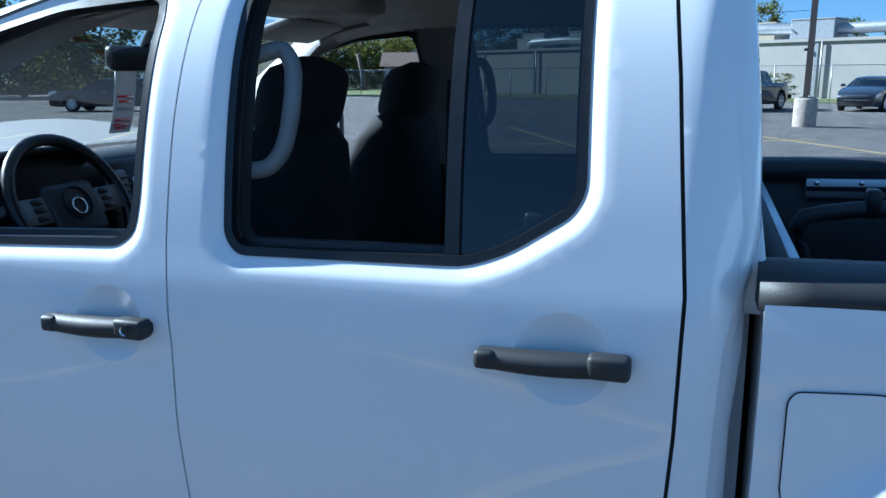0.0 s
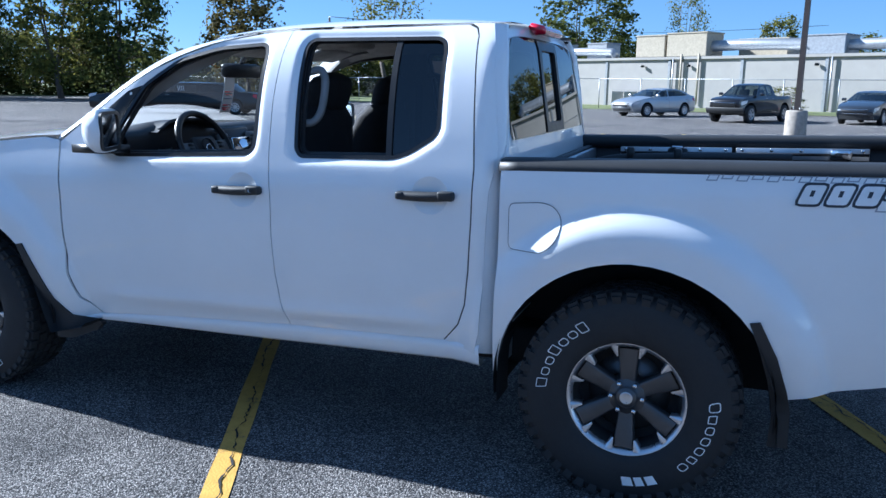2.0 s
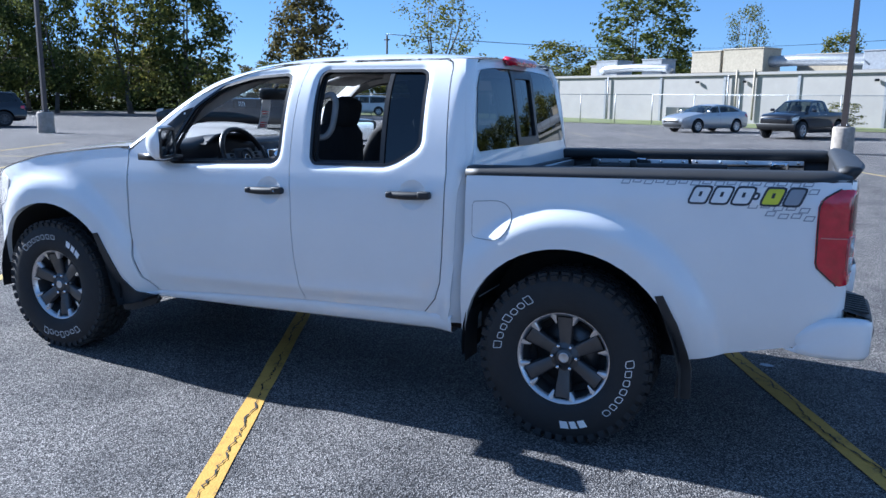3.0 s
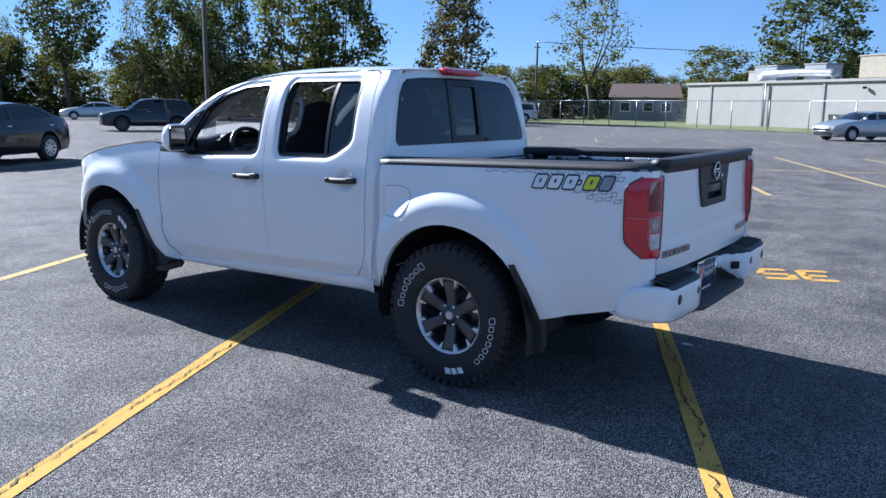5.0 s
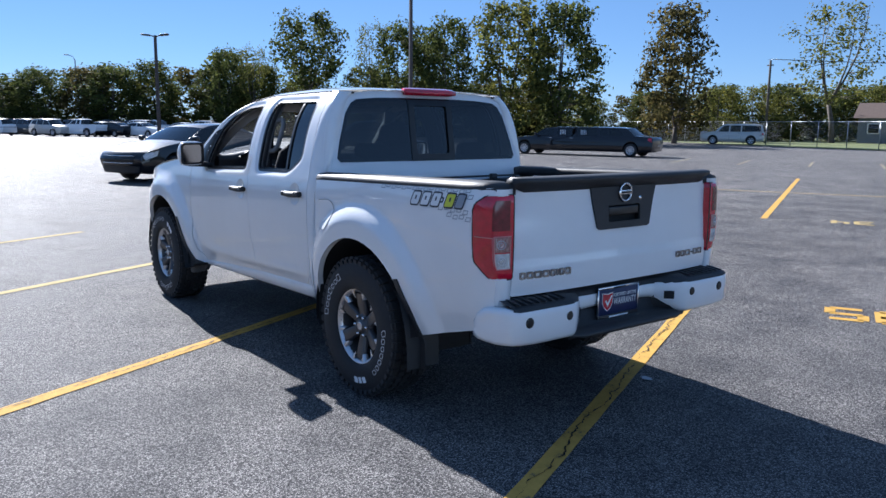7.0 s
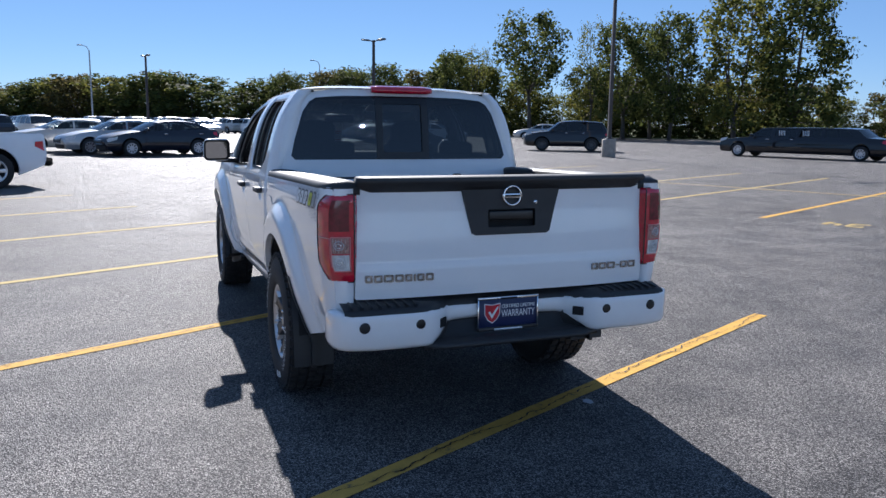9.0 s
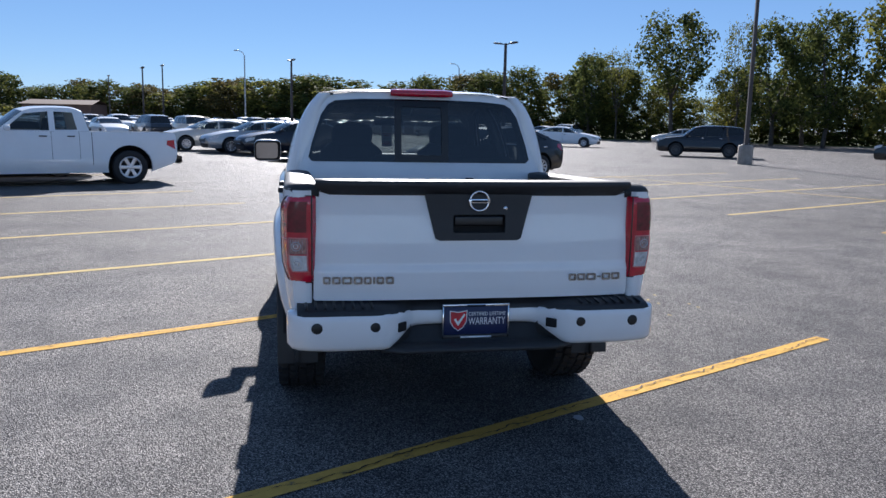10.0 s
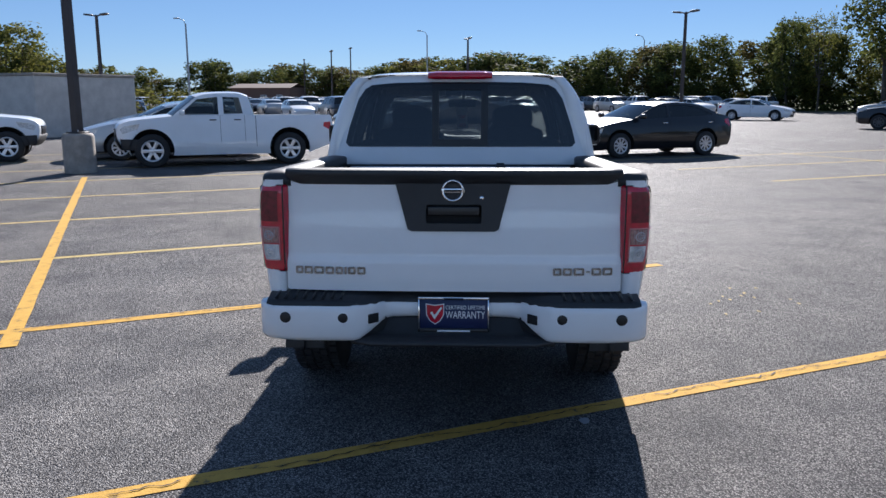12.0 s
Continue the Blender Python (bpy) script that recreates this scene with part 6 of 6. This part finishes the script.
        xe = face_x(abs(y))
        rows.append([(1.04, y, z + .03), (xe - .016, y, z + .012), (xe - .020, y, z - .004), (xe - .03, y, (z + lo) / 2), (xe - .05, y, lo), (1.02, y, lo - .01)])
    step = []
    for i in range(21):
        y = -.46 + .92 * i / 20
        e = smooth_step(.46, .36, abs(y))
        out = 1.205 + .030 * e
        step.append([(1.07, y, .612), (1.095, y, .606), (1.104, y, .552), (1.17, y, .546), (out - .012, y, .540 - .004 * e), (out, y, .532 - .006 * e), (out - .006, y, .522 - .010 * e), (1.20, y, .512), (1.12, y, .505)])
    part("lower_step", loft(step), PLASTIC, bp, "black plastic lower step")
    part("valance", loft(rows), PLASTIC, bp, "black plastic lower valance")
    for y in (-.748, -.490, .488, .748):
        b = .002 * (abs(y) > .6)
        part("parking_sensor", moved(lathe([(0, 0), (.005, 0), (.006, .018), (.004, .024), (0, .026)], 24), pose(1.229 - b, y, .644, 0, 0, -90)), TRIM, bp, "round black parking sensor")
    for y in (-.359, .359):
        part("bumper_recess", box(.010, .056, .044, .004, 2, pose(1.176, y, .629, 0, 0, -42 if y > 0 else 42)), DARK, bp)
    # advertising plate in its frame
    pl = part("number_plate", box(.006, .310, .155, .002, 1, pose(1.113, .003, .628)), surface("navy_plate", (0.012, 0.02, 0.075), 0.4), bp, "navy advertising plate in a chrome frame")
    for sy, sz, y, z in ((.327, .014, 0, .0815), (.327, .026, 0, -.073), (.008, .166, -.159, 0), (.008, .166, .159, 0)):
        part("plate_frame", box(.010, sy, sz, .002, 1, pose(1.117, y + .003, z + .628)), CHROME if sz > .1 or z > 0 else TRIM, pl)
    shield = [(-.128, .055), (-.085, .048), (-.042, .055), (-.044, .0), (-.06, -.028), (-.085, -.045), (-.11, -.028), (-.126, 0)]
    for k, mt in enumerate((DECAL_WHITE, REDLENS)):
        part("shield", sheet(inset(shield, .004 * k), .02, lambda y, z, k=k: (1.1175 + .0008 * k, y + .003, z + .630), rim=Vector((-.001, 0, 0))), mt, pl)
    part("tick", sheet([(-.108, .012), (-.098, .018), (-.088, .0), (-.058, .04), (-.052, .034), (-.087, -.020)], .02, lambda y, z: (1.1200, y + .003, z + .630)), DECAL_WHITE, pl)
    for body, size, y, z in (("CERTIFIED LIFETIME", .022, .056, .034), ("WARRANTY", .043, .056, -.002)):
        tc = bpy.data.curves.new("plate_text", "FONT")
        tc.body, tc.size, tc.extrude, tc.align_x, tc.align_y = body, size, .0006, "CENTER", "CENTER"
        to = new("plate_text", tc)
        dg = bpy.context.evaluated_depsgraph_get()
        me = bpy.data.meshes.new_from_object(to.evaluated_get(dg))
        bpy.data.objects.remove(to)
        xs = [v.co.x for v in me.vertices]
        k = .181 / (max(xs) - min(xs))
        for v in me.vertices:
            v.co = Vector((1.1185 + v.co.z, y + .001 + v.co.x * k, z + .632 + v.co.y * 1.15))
        me.materials.append(DECAL_WHITE)
        o = new("plate_text", me)
        o.parent = pl
    for k in range(2):
        part("dealer_bar", box(.003, .09 if k else .15, .008, 0, 1, pose(1.1225, .003, .629 + (.079 if k else -.073))), DECAL_WHITE if not k else TRIM, pl)
    # side decal: plain slanted blocks in the lettering's colours, over a tyre-track pattern
    for side in (-1, 1):
        S = on_side(side, "bed", .003)
        S2 = on_side(side, "bed", .0045)
        dz = lambda x: .028 * (x - .5)
        outline = [(.486, 1.132), (.522, 1.209), (.962, 1.222), (.948, 1.212), (.925, 1.152)]
        dc = part("side_decal", sheet(outline, .02, on_side(side, "bed", .0024)), DECAL_WHITE, truck, "trim decal of slanted white, lime and navy blocks over grey tyre tracks")
        for k, (x0, w, mt) in enumerate(((.500, .074, DECAL_WHITE), (.583, .074, DECAL_WHITE), (.666, .074, DECAL_WHITE), (.748, .022, DECAL_WHITE), (.776, .074, DECAL_YELLOW), (.858, .066, DECAL_GREY))):
            z0, z1 = (1.141, 1.203) if k != 3 else (1.165, 1.179)
            lean = .024 * (z1 - z0) / .062
            q = rounded([(x0, z0 + dz(x0)), (x0 + w - .012, z0 + dz(x0 + w)), (x0 + w - .012 + lean, z1 + dz(x0 + w)), (x0 + lean, z1 + dz(x0))], .010, 2)
            part("decal_edge", sheet(inset(q, -.0085), .02, S), DECAL_DARK, dc, "navy outline")
            c0, c1 = x0 + w * .36, x0 + w * .52
            slot = [(c0 + .008, z0 + .026 + dz(x0)), (c1 + .008, z0 + .026 + dz(x0)), (c1 + .014, z1 - .016 + dz(x0)), (c0 + .014, z1 - .016 + dz(x0))]
            part("decal_block", sheet(q, .02, S2, [slot] if k in (0, 1, 2, 4) else []), mt, dc)
        for row in range(4):
            for k in range(17):
                x = .215 + .047 * k + .020 * row
                z = 1.203 + .026 * (x - .3) - .030 * row - (.06 if row > 1 else 0) * (x - .3) + .006 * (k % 2)
                if x > .940 or row and x < .36 + .14 * row:
                    continue
                q = [(x, z), (x + .036, z + .001), (x + .045, z + .023), (x + .010, z + .022)]
                part("tread_mark", sheet(q, .02, on_side(side, "bed", .0014), [inset(q, .0040)]), DECAL_GREY, dc)
    part("fuel_flap", sheet(FLAP, .016, on_side(-1, "bed", .0042), rim=Vector((0, .004, 0))), WHITE, truck)
    part("flap_gap", sheet(inset(FLAP, -.0022), .016, on_side(-1, "bed", .0028), [inset(FLAP, .004)]), DARK, truck)
    # door mirrors
    for s in (-1, 1):
        rows = []
        for t in np.linspace(0, 1, 11):
            y = .925 + .215 * t
            f = math.sqrt(max(0, 1 - abs(2 * t - 1) ** 5)) * .35 + .65
            x1 = -2.20 + .095 * t
            zc, hz = 1.302, .088 * f
            dep = .105 * f + .015 * (1 - t)
            rows.append([(xx, s * y, zz) for xx, zz in ((x1, zc - hz), (x1 + .006, zc), (x1, zc + hz), (x1 - .25 * dep, zc + hz * 1.04), (x1 - .65 * dep, zc + hz * .85), (x1 - .95 * dep, zc + hz * .4), (x1 - dep, zc - hz * .1), (x1 - .85 * dep, zc - hz * .65), (x1 - .4 * dep, zc - hz * 1.0))])
        mi = part("door_mirror", loft(rows, close=True, caps=True), WHITE, truck, "white door mirror on a black arm")
        mx = lambda y: -2.194 + .095 * (y - .925) / .215
        part("mirror_rim", sheet(rounded([(.928, 1.222), (1.138, 1.222), (1.138, 1.382), (.928, 1.382)], .035), .04, lambda y, z, s=s: (mx(y) + .008, s * y, z), [rounded([(.945, 1.236), (1.124, 1.236), (1.124, 1.368), (.945, 1.368)], .028)], Vector((-.012, 0, 0))), TRIM, mi)
        part("mirror_glass", sheet(rounded([(.94, 1.231), (1.129, 1.231), (1.129, 1.373), (.94, 1.373)], .025), .06, lambda y, z, s=s: (mx(y) + .001, s * y, z)), MIRROR, mi)
        part("mirror_arm", loft([[(-2.36, s * y, 1.195 + k), (-2.20, s * y, 1.195 + k), (-2.20, s * y, 1.230 + k), (-2.36, s * y, 1.230 + k)] for y, k in ((.86, .0), (.93, .003), (1.03, .008))], close=True, caps=True), TRIM, mi)
    # underside
    part("underbody", box(3.6, 1.30, .16, .03, 2, pose(-1.55, 0, .46)), DARK, truck)
    part("underbody", box(1.20, .80, .12, .03, 2, pose(.42, 0, .60)), DARK, truck)
    part("cab_floor", box(2.05, 1.58, .05, 0, 1, pose(-1.55, 0, .52)), DASH, truck)
    part("fire_wall", box(.06, 1.56, .80, 0, 1, pose(-2.62, 0, .84)), DARK, truck)
    part("cab_back_lining", sheet(mirrored([(0, .55), (.78, .55), (.78, 1.24), (.60, 1.27), (.2, 1.27)]), .2, lambda y, z: (-.56, y, z)), DASH, truck)
    for xc in AXLES:
        part("axle", tube([(xc, -.75, .392), (xc, -.1, .392), (xc, 0, .40), (xc, .1, .392), (xc, .75, .392)], [.045, .05, .14, .05, .045], 12), DARK, truck)
    return truck


def build_wheel(truck, xc, side):
    """A wheel on its axle, seen from outside along y; side is -1 on the driver's side."""
    R, rr = .402, .213
    wh = part("wheel", moved(lathe([(-.02, rr - .02), (-.025, .15), (.02, .15), (.02, rr - .02)], 48), pose(xc, side * .80, .395)), DARK, truck, "six-spoke alloy wheel with an all-terrain tyre")
    M = pose(xc, side * .80, .395, 0, -130 if xc < -1 else 0, 0) @ Matrix.Diagonal((1, -side, 1, 1))
    tyre = part("tyre", moved(lathe([(.11, rr - .005), (-.10, rr - .006), (-.122, rr + .004), (-.132, rr + .03), (-.137, .285), (-.133, .335), (-.122, .367), (-.108, R - .014), (.108, R - .014), (.125, .36), (.135, .29), (.12, rr)], 72), M), RUBBER, wh, "black all-terrain tyre with white letter bars")
    blocks = []
    for i in range(46):
        for k, (y, w, skew) in enumerate(((-.098, .038, .0), (-.045, .036, .03), (.0, .034, -.03), (.045, .036, .03), (.098, .038, 0))):
            a = 360 * (i + .5 * (k % 2)) / 46
            b = box(.038 if k in (0, 4) else .042, w, .020, 0, 1)
            blocks.append(moved(b, pose(0, 0, 0, 0, a, 0) @ pose(0, y, R - .0115, 0, 0, skew * 400)))
        a = 360 * i / 46
        blocks.append(moved(box(.030, .012, .045, 0, 1), pose(0, 0, 0, 0, a, 0) @ pose(0, -.119, R - .036, 12, 0, 0)))
    tb = bmesh.new()
    for b in blocks:
        off = len(tb.verts)
        vs = [tb.verts.new(v.co) for v in b.verts]
        b.verts.index_update()
        for f in b.faces:
            tb.faces.new([vs[v.index] for v in f.verts])
        b.free()
    part("tread", moved(tb, M), RUBBER, tyre, smooth=False)
    # raised white marks on the sidewall, as outlined bars
    for a0, step, marks in ((173, 8.6, ((.040, 6.6, .006), (.030, 6.2, .012), (.030, 6.2, .012), (.040, 6.4, .006), (.030, 6.6, .015), (.030, 6.6, .015), (.040, 6.6, .006))),
                            (4, 8.2, ((.040, 6.6, .012), (.030, 6.0, .006), (.030, 6.0, .012), (.030, 6.2, .012), (.030, 6.2, .012), (.030, 5.0, .006), (.030, 6.4, .015))),
                            (-70, 8.0, ((.034, 6.4, 0), (.034, 5.6, 0), (.034, 7.0, 0)))):
        for k, (tall, wide, soft) in enumerate(marks):
            a, da, r0 = a0 - step * k, wide / 2, .288
            q = []
            for aa, r in ((a - da, r0), (a - da, r0 + tall), (a + da, r0 + tall), (a + da, r0)):
                aa += (r - r0) * 40
                q.append((r * math.cos(radians(aa)), r * math.sin(radians(aa))))
            if soft:
                q = rounded(q, soft, 3)
            bm = sheet(q, .02, lambda u, v: (u, -.1391, v), [inset(q, .0034)] if soft else [])
            part("letter_bar", moved(bm, M), DECAL_WHITE, tyre, "white raised bar")
    rim = part("rim", moved(lathe([(-.055, rr - .022), (-.100, rr - .016), (-.113, rr - .004), (-.118, rr + .004), (-.110, rr + .008), (-.10, rr)], 64), M), ALLOY, wh, "machined alloy rim")
    part("barrel", moved(lathe([(-.095, rr - .016), (-.05, rr - .028), (.03, rr - .035), (.10, rr - .02)], 48), M), GUNMETAL, wh)
    part("brake_disc", moved(lathe([(-.01, .05), (-.012, .15), (.005, .152), (.005, .05)], 40), M), GUNMETAL, wh)
    for k in range(6):
        T = M @ pose(0, 0, 0, 0, 60 * k + 90, 0)
        rows = []
        for r, w, y in ((.045, .024, -.078), (.09, .026, -.086), (.14, .030, -.097), (.19, .034, -.104)):
            rows.append([(r, y + .03, -w - .006), (r, y + .004, -w - .002), (r, y, -w + .004), (r, y + .004, 0), (r, y, w - .004), (r, y + .004, w + .002), (r, y + .03, w + .006)])
        part("spoke", moved(loft(rows), T), GUNMETAL, wh)
        for s in (-1, 1):
            rows = [[(r, y, s * z0), (r, y - .002, s * (z0 + z1) / 2), (r, y, s * z1), (r, y + .03, s * (z1 + .003))] for r, z0, z1, y in ((.158, .036, .042, -.100), (.185, .0375, .060, -.108), (.2, .038, .072, -.110))]
            part("spoke_flare", moved(loft(rows), T), ALLOY, wh)
        part("lug_nut", moved(lathe([(0, .010), (-.014, .010), (-.018, .006), (-.019, 0)], 6), M @ pose(.057 * math.cos(radians(60 * k + 60)), -.082, .057 * math.sin(radians(60 * k + 60)))), CHROME, wh)
    part("hub", moved(lathe([(-.02, .075), (-.076, .070), (-.082, .062), (-.080, .044), (-.090, .040), (-.097, .034), (-.099, 0)], 32), M), GUNMETAL, wh)
    part("centre_cap", moved(lathe([(-.097, .024), (-.101, .021), (-.099, .018), (-.100, 0)], 28), M), ALLOY, wh)


truck = build_truck()
for xc in AXLES:
    for side in (-1, 1):
        build_wheel(truck, xc, side)

# ---- inside the cab ----
def seat(x, y, recline, label):
    s = part("front_seat", box(.50, .50, .14, .05, 3, pose(x - .30, y, .82, 0, 8, 0)), CLOTH, truck, label)
    rows = []
    for t in np.linspace(0, 1, 9):
        z = .84 + .56 * t
        xx = x - .10 + recline * t * .26
        w = .258 * (1 - .10 * t ** 2 - (.30 if t == 1 else 0))
        rows.append([(xx + (.065 + .30 * (1 - t) ** .8 if math.cos(a) > 0 else .07) * math.cos(a), y + w * math.copysign(abs(math.sin(a)) ** .6, math.sin(a)), z + .02 * math.cos(a)) for a in [2 * math.pi * k / 20 for k in range(20)]])
    part("backrest", loft(rows, close=True, caps=True), CLOTH, s)
    hx = x - .10 + recline * .26 + .03
    rows = []
    for t in np.linspace(0, 1, 9):
        q = math.sqrt(max(.05, 1 - (2 * t - 1) ** 4))
        rows.append([(hx - .02 + .05 * t + .072 * q * math.cos(a), y + .155 * q * math.copysign(abs(math.sin(a)) ** .7, math.sin(a)), 1.36 + .195 * t) for a in [2 * math.pi * k / 18 for k in range(18)]])
    part("headrest", loft(rows, close=True, caps=True), CLOTH, s)
    for k in (-.06, .06):
        part("headrest_post", tube([(hx - .02, y + k, 1.32), (hx - .01, y + k, 1.42)], .007, 6), CHROME, s)
    return s


def interior():
    seat(-1.665, -.38, 1.0, "charcoal cloth driver's seat")
    seat(-1.69, .38, 1.0, "charcoal cloth passenger seat")
    bench = part("rear_bench", box(.46, 1.30, .16, .05, 3, pose(-.90, 0, .84)), CLOTH, truck, "charcoal cloth rear bench")
    part("bench_back", box(.14, 1.34, .52, .05, 3, pose(-.64, 0, 1.08, 0, 8, 0)), CLOTH, bench)
    for y in (-.42, .42):
        part("bench_headrest", box(.09, .24, .13, .04, 3, pose(-.61, y, 1.35)), CLOTH, bench)
    # dashboard: a rolled top, a cowl over the dials, a centre stack
    rows = []
    for i in range(25):
        y = -.76 + 1.52 * i / 24
        hump = .055 * math.exp(-((y + .38) / .20) ** 4)
        c = .02 * math.exp(-(y / .16) ** 4)
        rows.append([(-2.66, y, 1.20), (-2.60, y, 1.255), (-2.50, y, 1.278 + hump * .3), (-2.38, y, 1.285 + hump * .6), (-2.32 + c, y, 1.270 + hump * .6), (-2.30 + c, y, 1.235 + hump * .5), (-2.36 + 2 * c, y, 1.13), (-2.34 + 3 * c, y, 1.0), (-2.38 + 2 * c, y, .80), (-2.55, y, .70)])
    dash = part("dashboard", loft(rows), DASH, truck, "dark moulded dashboard with silver dials")
    for y, r in ((-.465, .058), (-.315, .058)):
        g = part("dial", moved(lathe([(0, r), (.006, r), (.006, r - .008), (.002, r - .010), (.002, 0)], 30), pose(-2.345, y, 1.205, 0, 0, -90) @ pose(0, 0, 0, 12, 0, 0)), GREYPLASTIC, dash, "silver-faced round dial")
        part("needle", box(.003, .006, .045, 0, 1, pose(-2.334, y + .01, 1.215, 30, 0, 0)), REDLENS, g)
    part("dial_hood", loft([[(xx, y, zz + .045 * math.exp(-((y + .38) / .17) ** 6)) for xx, zz in ((-2.27, 1.285), (-2.25, 1.280), (-2.265, 1.268), (-2.36, 1.27))] for y in np.linspace(-.60, -.16, 17)]), DASH, dash)
    stack = part("dash_centre", box(.05, .30, .34, .02, 3, pose(-2.27, .03, 1.10, 0, -14, 0)), TRIM, dash, "black centre stack with a screen")
    part("screen", box(.008, .165, .10, .004, 1, pose(-2.232, .04, 1.165, 0, -14, 0)), MIRROR, stack)
    for k in (-1, 1):
        v = part("air_vent", box(.03, .075, .13, .012, 2, pose(-2.255, .04 + k * .128, 1.175, 0, -14, 0)), GREYPLASTIC, dash)
        for q in range(5):
            part("vent_slat", box(.012, .062, .006, 0, 1, pose(-2.238, .04 + k * .128, 1.13 + .022 * q)), TRIM, v)
    for q in range(3):
        part("knob", moved(lathe([(0, .022), (.02, .020), (.02, 0)], 16), pose(-2.222, -.05 + .08 * q, 1.0, 0, 0, -90)), GREYPLASTIC, stack)
    part("console", box(.75, .26, .30, .04, 2, pose(-1.88, 0, .72)), DASH, truck)
    part("gear_lever", tube([(-2.02, .0, .86), (-2.0, .0, 1.0)], [.014, .024], 8), TRIM, truck)
    # steering wheel
    M = pose(-2.155, -.38, 1.185, 0, 64, 0)
    wheel = part("steering_wheel", moved(tube([(.185 * math.cos(a), .185 * math.sin(a), 0) for a in [2 * math.pi * i / 40 for i in range(40)]], .0165, 10, True), M), TRIM, truck, "black leather steering wheel with silver switch pads")
    part("airbag_cover", moved(box(.15, .17, .045, .02, 3), M @ pose(.012, 0, -.008)), DASH, wheel)
    for a, w in ((90, .034), (-90, .034), (0, .05)):
        T = M @ pose(0, 0, 0, 0, 0, a)
        part("wheel_spoke", moved(loft([[(r, -w, z), (r, w, z), (r, w, z - .018), (r, -w, z - .018)] for r, z in ((.06, .0), (.12, .002), (.178, .006))], close=True, caps=True), T), GREYPLASTIC if a else DASH, wheel)
        if a:
            for q in range(3):
                part("switch", moved(box(.034, .014, .008, .002, 1), T @ pose(.115, -.022 + .022 * q, .006)), TRIM, wheel)
    part("wheel_badge", moved(tube([(.022 * math.cos(a), .022 * math.sin(a), 0) for a in [2 * math.pi * i / 20 for i in range(20)]], .003, 6, True), M @ pose(.01, 0, .018)), CHROME, wheel)
    part("column", moved(lathe([(-.02, .045), (.25, .06)], 16), M @ pose(0, 0, 0, -90, 0, 0)), DASH, wheel)
    # mirror, its arm, and the paper tag that hangs from it
    rv = part("rear_view_mirror", box(.045, .25, .072, .018, 3, pose(-2.19, -.01, 1.565, 0, 6, -14)), TRIM, truck, "black rear-view mirror")
    # the mirror's dark reflection is put into the colour: its face is black trim
    part("mirror_face", box(.004, .235, .060, .002, 1, pose(-2.166, -.016, 1.564, 0, 6, -14)), TRIM, rv)
    part("mirror_stalk", tube([(-2.20, 0, 1.59), (-2.16, .0, 1.66), (-2.03, .0, 1.695)], .012, 6), TRIM, rv)
    rows = [[(-2.255 - .02 * t - .03 * t * t, -.02 + dy + .01 * t, 1.53 - .185 * t) for dy in (-.045, .045)] for t in (0, .25, .5, .75, 1)]
    bm = loft(rows)
    turn_in(bm, Vector((.003, 0, 0)))
    tag = part("hang_tag", bm, DECAL_WHITE, truck, "white paper stock tag with red print")
    for k, (z, w) in enumerate(((1.455, .07), (1.44, .05), (1.42, .07), (1.385, .066), (1.37, .07), (1.36, .05))):
        t = (1.53 - z) / .185
        part("print_bar", box(.002, w, .007, 0, 1, pose(-2.252 - .02 * t - .03 * t * t, -.02 + .01 * t, z, 0, -14, 0)), REDLENS if k != 2 else DECAL_GREY, tag)
    # grab handles on the centre pillars, sun visors, roof console
    for s in (-1, 1):
        pts = [(x, s * (half(x, z, "") - q), z) for x, z, q in ((-1.400, 1.545, .075), (-1.350, 1.560, .095), (-1.322, 1.525, .105), (-1.314, 1.45, .105), (-1.322, 1.385, .105), (-1.355, 1.345, .095), (-1.41, 1.340, .070))]
        part("grab_handle", tube([tuple(curve(range(7), [q[c] for q in pts])(u / 5) for c in range(3)) for u in range(31)], .0165, 10), GREYPLASTIC, truck, "grey plastic grab handle")
        part("sun_visor", box(.17, .40, .022, .01, 2, pose(-1.86, s * .34, 1.655, 0, -16, 0)), HEADLINER, truck)
        part("belt", loft([[(-1.475, s * .70, 1.50), (-1.435, s * .70, 1.50)], [(-1.50, s * .74, 1.0), (-1.46, s * .74, 1.0)], [(-1.50, s * .76, .62), (-1.46, s * .76, .62)]]), CLOTH, truck)
        part("door_armrest", box(.42, .09, .07, .02, 2, pose(-1.78, s * .775, .98)), DASH, truck)
        part("door_armrest", box(.36, .09, .07, .02, 2, pose(-1.02, s * .775, 1.0)), DASH, truck)
    part("roof_console", box(.34, .20, .05, .02, 2, pose(-1.62, 0, 1.70)), HEADLINER, truck)
    part("dome_lamp", box(.16, .10, .03, .012, 2, pose(-1.05, 0, 1.715)), GREYPLASTIC, truck)
    # hinged hose that lies over the bed's side
    part("bed_hose", tube([(-.31, .25, .98), (-.335, .25, 1.06), (-.345, .25, 1.11), (-.33, .25, 1.142), (-.28, .25, 1.155), (-.20, .25, 1.168), (.0, .25, 1.18), (.25, .26, 1.19), (.55, .27, 1.195)], .022, 10), PLASTIC, truck, "black plastic pipe in the bed")
    for xx in (-.02, .2):
        part("pipe_clip", box(.035, .05, .075, .008, 2, pose(xx - .15, .25, 1.185)), TRIM, truck)


interior()
